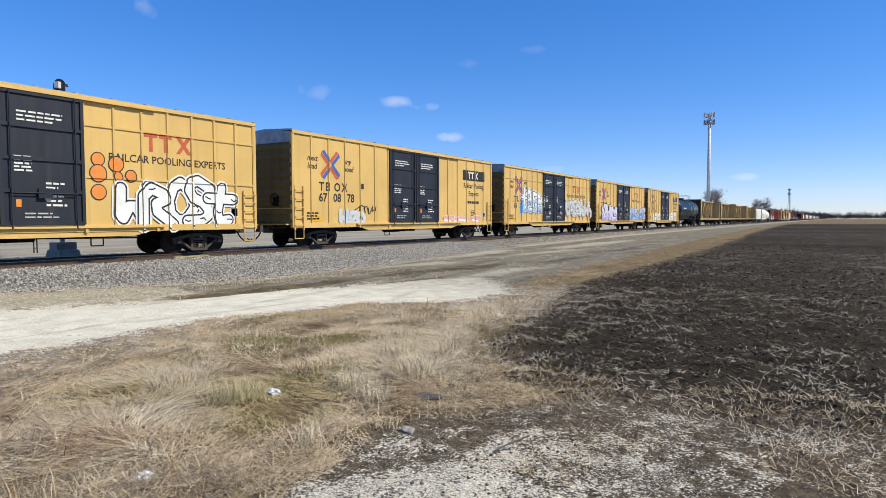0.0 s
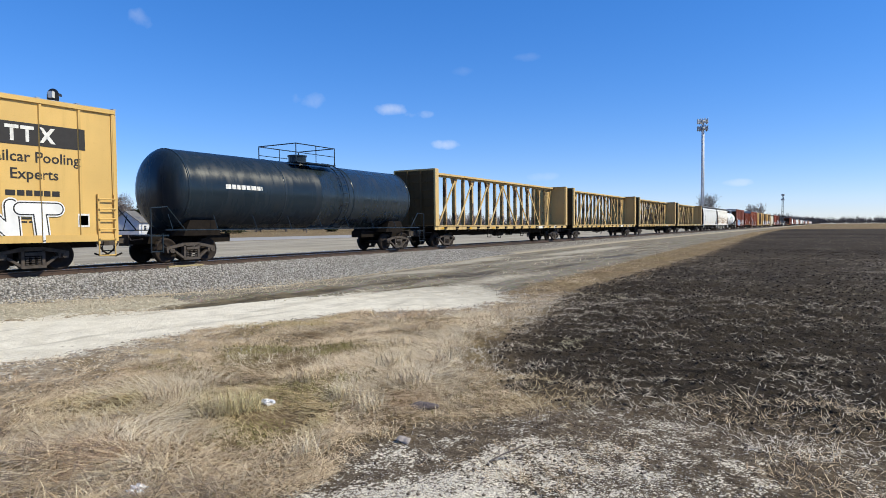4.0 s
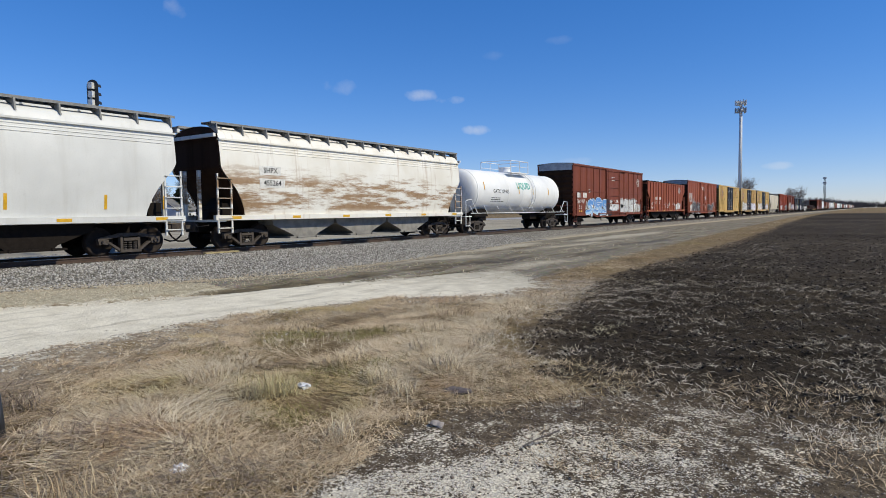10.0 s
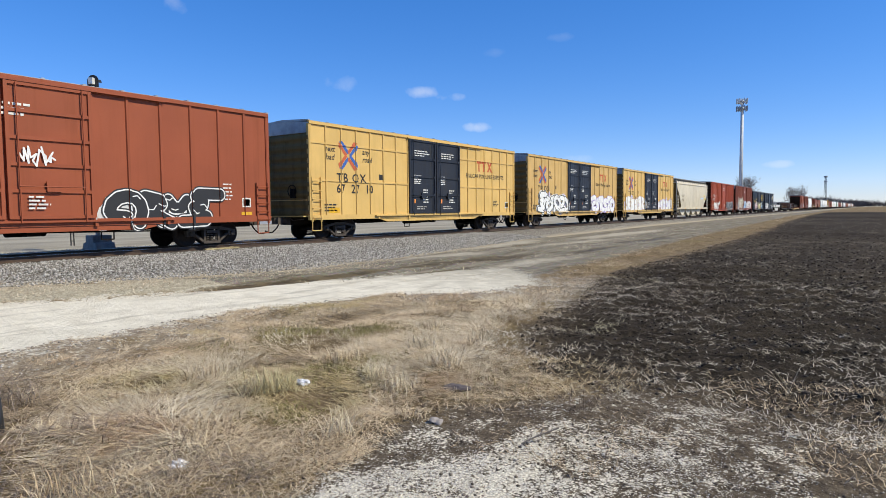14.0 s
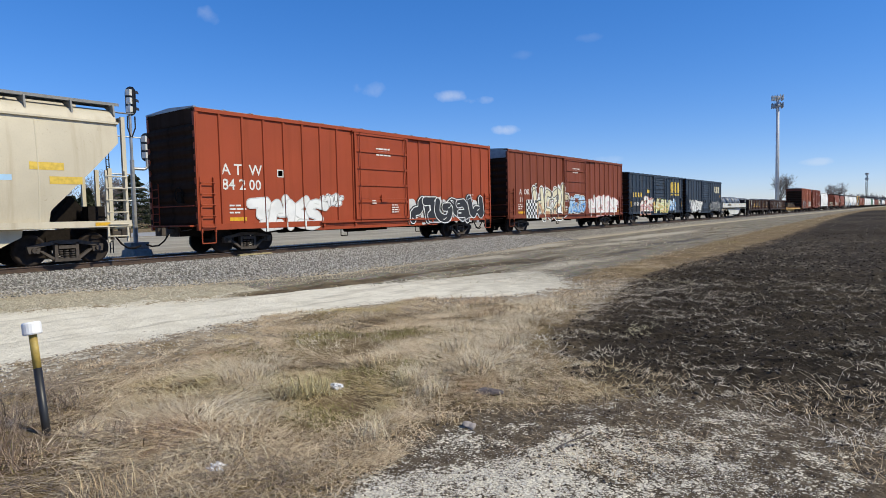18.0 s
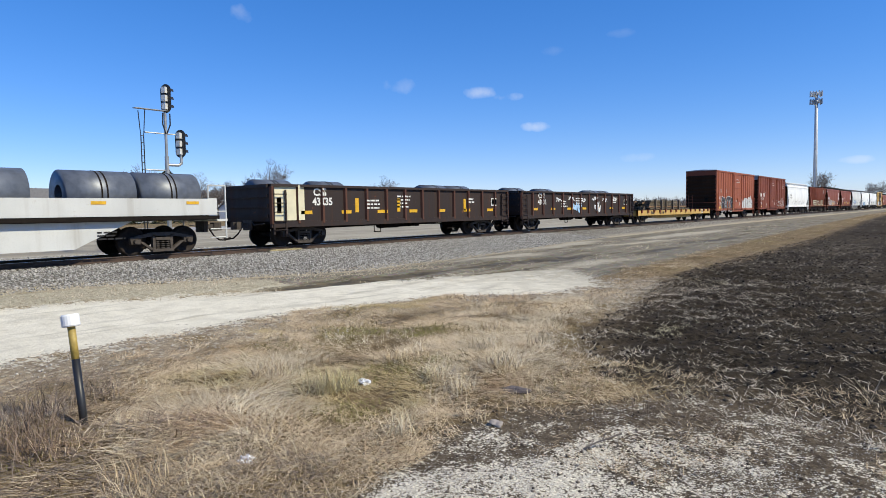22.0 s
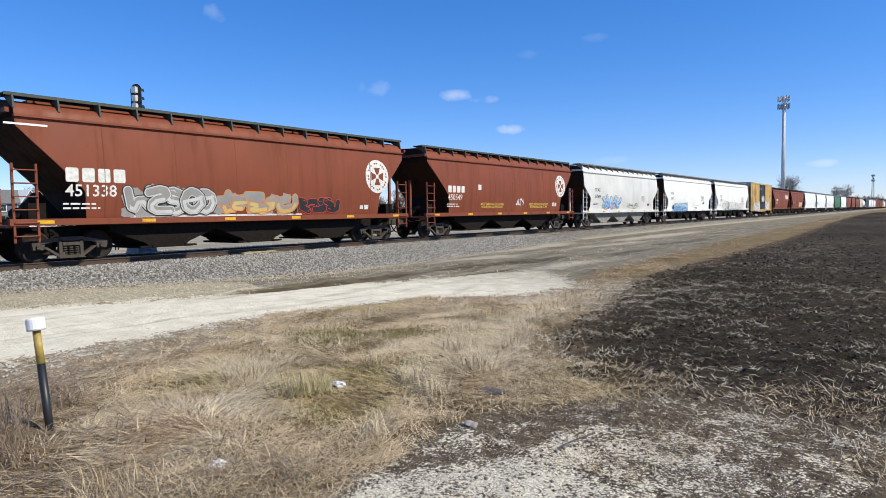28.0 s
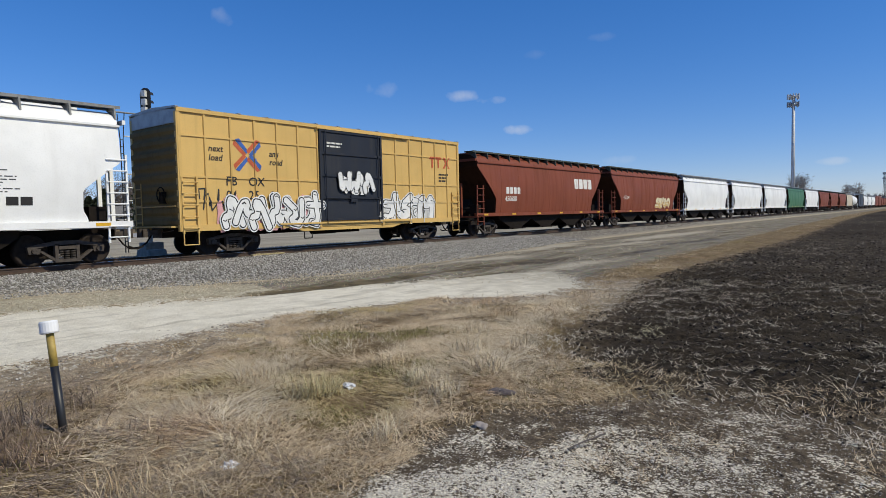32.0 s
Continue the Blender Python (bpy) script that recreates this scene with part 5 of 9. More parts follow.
def gondola(yc, half, label, code, number, seed, far=False):
    car = thing("gondola_car", TRACK_X, yc, RAIL_Z, label, "gondola car", "freight cars of the train")
    m = GON_BROWN
    top = 2.42
    for s in (-1, 1):
        part("side_wall", shared(("gside", half, s), m, lambda g, s=s: (g.box(s * 1.46, s * 1.50, -half, half, 0.95, top), g.box(s * 1.40, s * 1.60, -half, half, top - 0.1, top), g.box(s * 1.46, s * 1.58, -half, half, 0.76, 0.98)), "side_wall"), m, car)
        n = 13
        for i in range(n + 1):
            y = -half + 0.06 + (2 * half - 0.12) * i / n
            part("side_post", shared(("gpost", s), GON_POST, lambda g, s=s: g.prism([(s * 1.50, -0.09), (s * 1.60, -0.05), (s * 1.60, 0.05), (s * 1.50, 0.09)], "z", 0.9, top - 0.1), "side_post"), GON_POST, car).location.y = y
    for k in (-1, 1):
        part("end_wall", shared(("gend", half, k), m, lambda g, k=k: [g.box(-1.46, 1.46, k * (half - 0.08), k * half, 0.95, top)] + [g.box(-1.4, 1.4, k * half, k * (half + 0.07), 1.15 + i * 0.38, 1.27 + i * 0.38) for i in range(4)], "end_wall"), m, car)
        part("ladder", shared(("glad", half, k), m, lambda g, k=k: ladder(g, k * (half - 0.1), k * (half - 0.65), 0.5, 2.2, 1.58, 5), "ladder"), m, car)
        add_truck(car, k * (half - 1.9))
    part("floor", shared(("gfloor", half), UNDER, lambda g: (g.box(-1.46, 1.46, -half, half, 0.92, 1.0), g.box(-0.3, 0.3, -half, half, 0.68, 0.92)), "floor"), UNDER, car)
    add_couplers(car, half)
    part("brake_gear", shared("brakegear", UNDER, brake_gear, "brake_gear"), UNDER, car)
    x = 1.605
    RELIEF[car.name] = (1.60, 0.098, [-half + 0.06 + (2 * half - 0.12) * i / 13 for i in range(14)], 0.10, (), ())
    write(car, code, x, -half + 2.05, 2.12, 0.42, LETTER_WHITE, "LEFT", 0, 0.014)
    write(car, number, x, -half + 2.0, 1.74, 0.42, LETTER_WHITE, "LEFT", 0, 0.014)
    stencil_block(car, x, -half + 5.4, 1.8, 3, 1.0, LETTER_WHITE, 0.07, 0.16, seed)
    stencil_block(car, x, -half + 7.4, 2.0, 4, 1.0, LETTER_WHITE, 0.07, 0.16, seed + 1)
    stencil_block(car, x, half - 3.4, 1.9, 2, 0.8, LETTER_WHITE, 0.07, 0.16, seed + 2)
    marks(car, x, [(half - 1.35, 1.75, 0.5, 0.42, LETTER_WHITE), (half - 1.35, 1.75, 0.4, 0.3, LETTER_BLACK)])
    for i in range(7):
        marks(car, x, [(-half + 1.7 + i * (2 * half - 3.4) / 6, 1.32, 0.55, 0.14, REFLECTOR)])
    return car


def coil_carrier(yc, half, label):
    car = thing("coil_car", TRACK_X, yc, RAIL_Z, label, "coil car", "freight cars of the train")
    m = GREY_CAR
    for s in (-1, 1):
        part("side_sill", shared(("coilside", s), m, lambda g, s=s: g.box(s * 1.40, s * 1.52, -half, half, 1.28, 1.84), "side_sill"), m, car)
        part("walkway", shared(("coilwalk", s), UNDER, lambda g, s=s: g.box(s * 1.40, s * 1.66, -half, half, 1.14, 1.26), "walkway"), UNDER, car)
        part("fish_belly", shared(("coilbelly", s), m, lambda g, s=s: g.prism([(-half + 2.9, 1.12), (half - 2.9, 1.12), (half - 4.6, 0.32), (-half + 4.6, 0.32)], "x", s * 1.34, s * 1.44), "fish_belly"), m, car)
    part("trough", Geo().prism([(-1.4, 1.8), (-0.25, 1.15), (0.25, 1.15), (1.4, 1.8), (1.4, 1.12), (-1.4, 1.12)], "y", -half + 0.3, half - 0.3), UNDER, car)
    for k in (-1, 1):
        part("end_platform", shared(("coilend", k), m, lambda g, k=k: (g.box(-1.5, 1.5, k * (half - 0.3), k * half, 1.2, 1.86), g.box(-1.5, 1.5, k * half, k * (half + 0.4), 1.06, 1.14)), "end_platform"), m, car)
        part("handrail", shared(("coilrail", k), m, lambda g, k=k: [g.line([(x, k * (half + 0.35), 0.45), (x, k * (half + 0.35), 2.3), (x, k * (half - 0.3), 2.3), (x, k * (half - 0.3), 1.8)], 0.03) for x in (-1.48, 1.48)] + [g.line([(1.48, k * (half + 0.35), z), (1.48, k * (half - 0.25), z)], 0.024) for z in (0.5, 0.8, 1.4)], "handrail"), m, car)
        add_truck(car, k * (half - 1.75))
    add_couplers(car, half + 0.3)
    side_plates(car, half, 1.525, 1.7, 5)
    stencil_block(car, 1.525, -3.2, 1.62, 1, 2.2, LETTER_BLACK, 0.2)
    stencil_block(car, 1.45, 3.4, 0.8, 3, 0.9, LETTER_BLACK, 0.05, 0.1, 4)
    return car


def flat_car(yc, half, label, code, number):
    car = thing("flat_car", TRACK_X, yc, RAIL_Z, label, "flat car", "freight cars of the train")
    m = YELLOW_D
    for s in (-1, 1):
        part("side_sill", shared(("flatsill", half, s), m, lambda g, s=s: (g.box(s * 1.38, s * 1.50, -half, half, 0.66, 1.08), g.prism([(-half + 3.6, 0.66), (half - 3.6, 0.66), (half - 5.4, 0.36), (-half + 5.4, 0.36)], "x", s * 0.9, s * 0.98)), "side_sill"), m, car)
        for i in range(14):
            part("stake_pocket", shared(("pocket", s), RED_C, lambda g, s=s: g.box(s * 1.50, s * 1.60, -0.10, 0.10, 0.88, 1.14), "stake_pocket"), RED_C, car).location.y = -half + 0.8 + (2 * half - 1.6) * i / 13
    part("deck", shared(("flatdeck", half), UNDER, lambda g: (g.box(-1.5, 1.5, -half, half, 1.08, 1.14), g.box(-0.35, 0.35, -half, half, 0.6, 1.08)), "deck"), UNDER, car)
    for k in (-1, 1):
        part("end_sill", shared(("flatend", half, k), m, lambda g, k=k: g.box(-1.5, 1.5, k * (half - 0.12), k * half, 0.62, 1.1), "end_sill"), m, car)
        add_truck(car, k * (half - 2.1))
    add_couplers(car, half)
    write(car, code, 1.505, -half + 2.85, 0.86, 0.34, LETTER_BLACK, "LEFT", 0, 0.015)
    write(car, number, 1.505, -half + 4.9, 0.86, 0.34, LETTER_BLACK, "LEFT", 0, 0.015)
    marks(car, 1.505, [(half - 2.6, 0.88, 0.36, 0.3, LETTER_WHITE), (half - 2.6, 0.88, 0.28, 0.22, LETTER_BLACK)])
    return car


def steel_coil(x, y, z, r, w, label):
    c = thing("steel_coil", x, y, z, label, "steel coil", "coils on the coil car")
    part("coil", shared(("coil", r, w), COIL, lambda g: g.lathe([(0.3, -w / 2), (r, -w / 2), (r, w / 2), (0.3, w / 2), (0.3, -w / 2)], "y", (0, 0, r), 36), "coil", True).copy(), COIL, c)
    for o in (-0.04, 0.13):
        part("strap", shared(("strap", r), UNDER, lambda g: g.lathe([(r + 0.001, -0.025), (r + 0.008, -0.025), (r + 0.008, 0.025), (r + 0.001, 0.025)], "y", (0, 0, r), 36), "strap"), UNDER, c).location.y = o
    return c

def conform(car):
    """Lays paint and lettering on the panels, posts, rails and doors of a car's side instead of one plane before them."""
    face, depth, posts, width, rails, doors = RELIEF[car.name]
    curved = callable(depth)
    for ob in car.children:
        if not ob.name.startswith(("lettering", "stencil", "emblem", "graffiti", "tag", "spray")):
            continue
        off, src = ob.location.copy(), ob.data
        xs, ys = [v.co.x + off.x for v in src.vertices], [v.co.y + off.y for v in src.vertices]
        if not xs or min(xs) > face + 0.026 or min(xs) < face - 0.03 and not curved:
            continue
        y0, y1 = min(ys), max(ys)
        bm = bmesh.new()
        bm.from_mesh(src)
        bmesh.ops.triangulate(bm, faces=bm.faces[:])
        cuts = [p + q * width / 2 for p in posts for q in (-1, 1)] + [e for d in doors for e in d]
        planes = [((0, c - off.y, 0), (0, 1, 0)) for c in cuts if y0 < c < y1] + [((0, 0, r + q * 0.035 - off.z), (0, 0, 1)) for r in rails for q in (-1, 1)]
        if curved:
            planes = [((0, 0, 1.3 + 0.12 * i - off.z), (0, 0, 1)) for i in range(28)]
        for co, no in planes:
            bmesh.ops.bisect_plane(bm, geom=bm.verts[:] + bm.edges[:] + bm.faces[:], plane_co=co, plane_no=no)
        verts, faces = [], []
        for f in bm.faces:
            c = f.calc_center_median() + off
            if any(a < c.y < b for a, b in doors):
                d = 0.018
            elif any(abs(c.y - p) < width / 2 for p in posts):
                d = 0.0
            elif any(abs(c.z - r) < 0.035 for r in rails):
                d = -0.010
            elif not curved:
                d = -depth
            faces.append(tuple(range(len(verts), len(verts) + len(f.verts))))
            verts += [(v.co.x + (depth(v.co.z + off.z) + 0.003 - face if curved else d), v.co.y, v.co.z) for v in f.verts]
        bm.free()
        me = bpy.data.meshes.new(src.name)
        me.from_pydata(verts, [], faces)
        me.materials.append(src.materials[0])
        ob.data = me


# ---- the train ----
TRACK_X, RAIL_Z, SPEED, GAIN = -21.54, 0.38, 22.146, 0.01236
TRAIN = []        # every keyed thing with its place at 0 s


def joins(ob):
    TRAIN.append(ob)
    return ob


def red_box(yc, half, mat, label, door, step, rails=(), number=None, end_top=True, door_rows=5, end_mat=None, roof=None):
    car = simple_box(yc, half, 5.15, mat, label, door, step, rails, end_mat or mat, mat, door_rows, end_top, roof)
    x = HW + 0.004
    stencil_block(car, HW + 0.03, 0.3, 4.35, 3, 1.3, LETTER_WHITE, 0.07, 0.14, int(yc))
    stencil_block(car, x, -half + 1.6, 1.75, 3, 0.7, LETTER_WHITE, 0.06, 0.13, int(yc) + 1)
    stencil_block(car, HW + 0.08, 0.9, 1.75, 4, 0.6, LETTER_WHITE, 0.05, 0.11, int(yc) + 3)
    stencil_block(car, HW + 0.08, -0.5, 1.95, 2, 0.5, LETTER_WHITE, 0.05, 0.11, int(yc) + 4)
    stencil_block(car, x, -half + 4.6, 1.62, 3, 0.55, LETTER_WHITE, 0.05, 0.11, int(yc) + 5)
    marks(car, x, [(-half + 3.6, 3.0, 0.3, 0.3, LETTER_WHITE), (-half + 3.6, 3.0, 0.22, 0.22, mat), (-half + 4.4, 1.16, 0.5, 0.1, REFLECTOR), (half - 3.6, 1.16, 0.5, 0.1, REFLECTOR)])
    stencil_block(car, x, half - 1.9, 2.3, 5, 0.5, LETTER_WHITE, 0.05, 0.14, int(yc) + 2)
    marks(car, x, [(half - 1.1, 1.62, 0.40, 0.36, LETTER_WHITE), (half - 1.1, 1.62, 0.30, 0.26, LETTER_BLACK), (half - 1.1, 1.2, 0.5, 0.12, REFLECTOR), (-half + 1.6, 1.25, 0.7, 0.13, REFLECTOR)])
    return car


def numbered(car, x, y, z, rows, size, mat, gap=0.5):
    for i, s in enumerate(rows):
        write(car, s, x, y, z - i * gap, size, mat, "LEFT", 0, size * 0.012)


X = HW + 0.006
one_door = ((-1.80, 1.92),)
two_doors = ((-2.35, 0.05), (0.07, 2.5))

c = joins(pool_car(8.37, "yellow sixty-foot box car with black doors, white graffiti and orange dots", "", True))
graffiti(c, X, 3.45, 7.75, 0.95, 2.75, 4, "white", "black", None, 3, 0.17, None)
for i, (y, z) in enumerate(((2.95, 3.2), (2.95, 2.75), (2.95, 2.15), (3.55, 3.08), (3.6, 2.68), (4.05, 2.72))):
    r = (0.2, 0.26, 0.23, 0.24, 0.14, 0.18)[i]
    tagged(part("spray_ring", Geo().lathe([(0, 0), (r, 0), (r + 0.035, 0)], "x", (X + 0.001 + 0.002 * i, y, z), 18), SPRAY["black"], c), kind="stuff")
    tagged(part("spray_dot", Geo().lathe([(0, 0), (r * 0.5, 0), (r, 0)], "x", (X + 0.002 + 0.002 * i, y, z), 18), SPRAY["orange"], c), kind="stuff")
c = joins(pool_car(29.2, "yellow sixty-foot box car with black doors and faint graffiti", "670878", False, YELLOW, "white"))
scrawl(c, X, -4.4, 1.75, 1.6, 0.5, "black", 4)
graffiti(c, X, -6.4, -4.6, 0.95, 1.7, 3, "silver", "pale_blue", None, 5, 0.13)
graffiti(c, X, 2.9, 7.2, 0.92, 1.5, 4, "pink", "cream", None, 6, 0.2)
c = joins(pool_car(49.96, "yellow sixty-foot box car with black doors and blue and white graffiti", "663979", True))
graffiti(c, X, -6.5, -2.6, 1.75, 3.5, 4, "white", "black", "blue", 7, 0.13, "pale_blue", 0.2)
graffiti(c, X, 2.75, 9.1, 1.5, 3.0, 6, "silver", "black", None, 8, 0.2)
c = joins(pool_car(70.68, "yellow sixty-foot box car with black doors and lilac graffiti", "661582", False, YELLOW, "lower"))
graffiti(c, X, -7.9, -2.7, 0.9, 2.6, 5, "lilac", "white", "purple", 9, 0.14, None, 0.2)
graffiti(c, X, 2.6, 9.2, 0.9, 2.7, 4, "pale_blue", "red", "teal", 10, 0.16, None, 0.18)
c = joins(pool_car(91.41, "yellow sixty-foot box car with black doors and white block graffiti", "660519", False, YELLOW, "white"))
graffiti(c, X, -7.0, -2.5, 0.9, 2.05, "IGNOR", "white", "black", "green", 11, 0.19, None, 0.05)
graffiti(c, X, 2.6, 7.6, 0.95, 2.1, "VENT", "white", "black", None, 12, 0.19, None, 0.05)

c = joins(tank_car(110.75, 8.75, 1.56, 2.76, TANK_BLACK, "glossy black tank car with a railed platform on top", TANK_BLACK, 7.75))
stencil_block(c, 1.57, -4.5, 2.9, 1, 2.0, LETTER_WHITE, 0.18)
for i, yc in enumerate((131.99, 156.25, 180.58, 204.92)):
    joins(centre_beam(yc, "empty yellow centre-beam flat car with rust-streaked posts"))

c = joins(hopper(226.55, 8.75, 4.45, WHITE_B, "clean white covered hopper car with black hopper bays", 3, board_mat=GRATING))
numbered(c, 1.60, -6.7, 2.75, ("AGPX", "16175"), 0.44, LETTER_GREY_DARK, 0.46)
for y in (-7.2, -3.3, 0.0, 3.2, 6.0, 8.0):
    marks(c, 1.60, [(y, 1.75, 0.09, 0.46, REFLECTOR)])
stencil_block(c, 1.60, -6.2, 1.9, 2, 0.9, LETTER_GREY_DARK, 0.06, 0.15, 6)
c = joins(hopper(245.06, 8.5, 4.45, RUSTY_WHITE, "rust-stained white covered hopper car with scratched sides", 3, board_mat=GRATING, low_mat=BAY_GREY))
marks(c, 1.60, [(-5.9, 3.05, 1.1, 0.36, LETTER_WHITE), (-5.8, 2.55, 1.3, 0.36, LETTER_WHITE)])
numbered(c, 1.61, -6.25, 3.05, ("SHPX", "455264"), 0.3, LETTER_BLACK, 0.5)
c = joins(tank_car(261.7, 7.7, 1.45, 2.6, WHITE_CAR, "white tank car with a railed platform on top", WHITE_CAR, 6.7))
write(c, "LIQUID", 1.47, 0.2, 3.05, 0.62, SPRAY["teal"], "CENTER", 0, 0.02)
write(c, "GATX 209403", 1.47, -4.2, 2.62, 0.36, LETTER_BLACK, "LEFT", 0, 0.002)
for y, z in ((-5.3, 2.95), (-0.6, 2.75), (1.6, 2.75), (4.2, 2.75)):
    marks(c, 1.475, [(y, z, 0.1, 0.5, REFLECTOR)])
stencil_block(c, 1.462, -3.4, 2.2, 3, 1.9, LETTER_BLACK, 0.045, 0.11, 8)
c = joins(red_box(279.81, 9.37, RED_C, "brown-red sixty-foot box car with blue and white graffiti", one_door, 1.45, (2.95,)))
brand_blocks(c, X, -8.5, 2.6, 0.42, (0.34, 0.34), LETTER_WHITE)
brand_blocks(c, X, -7.2, 2.6, 0.42, (0.34, 0.34), LETTER_WHITE)
numbered(c, X, -8.5, 2.05, ("760  937",), 0.46, LETTER_WHITE)
graffiti(c, X, -6.6, -1.2, 0.85, 2.35, 5, "blue", "white", "white", 13, 0.15, None, 0.15)
graffiti(c, X, 2.3, 6.9, 1.05, 2.35, "BUST", "silver", "black", "white", 14, 0.20, None, 0.05)
graffiti(c, X, 6.9, 8.4, 1.1, 1.9, 2, "silver", "black", None, 114, 0.15, None, 0.15)
graffiti(c, X, -1.1, 1.8, 1.2, 2.3, 3, "white", "black", None, 15, 0.13)
round_emblem(c, X, 7.9, 4.1, 0.42)
c = joins(hopper(299.4, 8.5, 4.4, RED_A, "brown ribbed open-top hopper car with white graffiti", 3, True))
for i, (y, w, h) in enumerate(((-6.2, 0.9, 0.5), (0.7, 0.8, 0.6), (2.6, 0.7, 0.4), (3.4, 0.8, 0.4), (-6.3, 0.9, 0.3))):
    scrawl(c, 1.615, y, 1.95 - 0.4 * (i == 4), w, h, "white", 16 + i, 6, 0.022)
graffiti(c, 1.615, -2.4, 0.2, 1.3, 2.15, 3, None, "white", None, 17, 0.1, None, 0.2)
graffiti(c, 1.615, 3.6, 5.6, 1.3, 2.15, 3, "white", "silver", None, 21, 0.1, None, 0.2)
brand_blocks(c, 1.615, -5.1, 2.6, 0.34, (0.36, 0.36), LETTER_WHITE)
brand_blocks(c, 1.615, -3.7, 2.6, 0.34, (0.36, 0.36), LETTER_WHITE)
numbered(c, 1.615, -5.2, 2.1, ("430",), 0.42, LETTER_WHITE)
numbered(c, 1.615, -3.75, 2.1, ("267",), 0.42, LETTER_WHITE)
round_emblem(c, 1.615, 5.61, 3.66, 0.38)
c = joins(red_box(318.85, 9.37, RED_A, "oxide-red sixty-foot box car with black and white graffiti", two_doors, 1.15, (), None))
for i in range(3):
    marks(c, X, [(-8.2 + i * 1.05, 2.9 if i < 2 else 2.5, 0.75, 1.1 if i < 2 else 0.5, LETTER_WHITE)])
for i, (a, b) in enumerate((("TB", "88"), ("OX", "92"))):
    numbered(c, X + 0.005, -8.5 + i * 1.05, 3.15, (a, b), 0.48, LETTER_BLACK, 0.52)
numbered(c, X + 0.005, -6.4, 2.5, ("69",), 0.48, LETTER_BLACK)
graffiti(c, X, -8.0, -6.6, 0.85, 1.9, 2, "white", "silver", None, 130, 0.11, None, 0.2)
graffiti(c, X, -6.9, -2.2, 0.75, 2.25, "APLOS", "black", "white", "black", 30, 0.20, None, 0.10)
graffiti(c, X, 2.7, 6.5, 0.75, 2.1, 3, "black", "white", "silver", 31, 0.11, None, 0.12)
scrawl(c, HW + 0.08, -0.9, 4.3, 1.2, 0.5, "white", 32)
scrawl(c, HW + 0.08, 0.9, 2.9, 1.0, 0.6, "white", 33)
c = joins(pool_car(339.83, "clean yellow sixty-foot box car with black doors", "672710", True))
c = joins(pool_car(360.65, "yellow sixty-foot box car with black doors and pale graffiti", "662926", False, YELLOW_B, "lower"))
graffiti(c, X, -7.8, -2.6, 0.9, 2.5, 5, "white", "black", "lilac", 34, 0.13, None, 0.2)
graffiti(c, X, 2.6, 8.2, 0.9, 2.4, 5, "white", "purple", "white", 35, 0.13, None, 0.2)
c = joins(pool_car(381.36, "yellow sixty-foot box car with black doors and cream graffiti", "663310", False, YELLOW, "lower"))
graffiti(c, X, -8.8, -2.5, 0.9, 2.5, 4, "white", "tan", "lilac", 36, 0.17, None, 0.15)
graffiti(c, X, 2.8, 8.4, 0.9, 2.4, 4, "white", "purple", "lilac", 37, 0.17, None, 0.15)
c = joins(hopper(401.7, 8.97, 4.65, CREAM, "cream covered hopper car with rust streaks and faded lettering", 4, board_mat=GRATING, outline="long_slant", slope_mat=END_OLIVE, low_mat=CREAM))
numbered(c, 1.60, -6.6, 2.78, ("CRDX", "11000"), 0.46, LETTER_BLACK, 0.52)
marks(c, 1.60, [(6.6, 2.9, 0.9, 0.22, LETTER_YELLOW), (7.1, 2.5, 0.9, 0.22, LETTER_YELLOW), (5.0, 2.55, 1.4, 0.16, SPRAY["pale_blue"])])
c = joins(red_box(422.45, 9.42, RED_B, "bright red sixty-foot box car with white and black graffiti", one_door, 0.92, (), None, False))
numbered(c, X, -8.45, 3.05, ("A T  W", "84 2 00"), 0.56, LETTER_WHITE, 0.55)
graffiti(c, X, -7.2, -4.0, 0.75, 2.2, 3, "white", "silver", None, 38, 0.17, None, 0.2)
graffiti(c, X, -3.8, -2.7, 1.7, 2.2, 2, "white", "black", None, 39, 0.1)
graffiti(c, X, 2.05, 8.0, 0.8, 2.2, 5, "black", "white", "silver", 40, 0.10, None, 0.12)
c = joins(red_box(443.31, 9.38, RED_C, "brown-red sixty-foot box car with a large tan and white graffiti piece", one_door, 0.92, (), None, True))
numbered(c, X, -8.0, 2.55, ("A  OK",), 0.48, LETTER_WHITE)
numbered(c, X, -8.0, 2.05, ("11",), 0.48, LETTER_WHITE)
graffiti(c, X, -6.2, -1.7, 0.75, 3.0, 4, "cream", "black", "white", 41, 0.15, "tan", 0.18)
g = Geo()
for i in range(7):
    for j in range(6):
        if (i + j) % 2:
            g.box(X + 0.03, X + 0.033, -7.2 + i * 0.19, -7.01 + i * 0.19, 0.9 + j * 0.19, 1.09 + j * 0.19)
part("graffiti_checks", g, SPRAY["black"], c)
part("graffiti_ground", Geo().box(X + 0.02, X + 0.024, -7.23, -5.84, 0.87, 2.07), SPRAY["white"], c)
graffiti(c, HW + 0.09, -1.0, 1.3, 1.15, 2.4, 3, "pale_blue", "black", "pale_blue", 42, 0.1)
graffiti(c, X, 2.5, 7.8, 0.85, 2.5, 4, "white", "pink", "silver", 43, 0.18, None, 0.15)

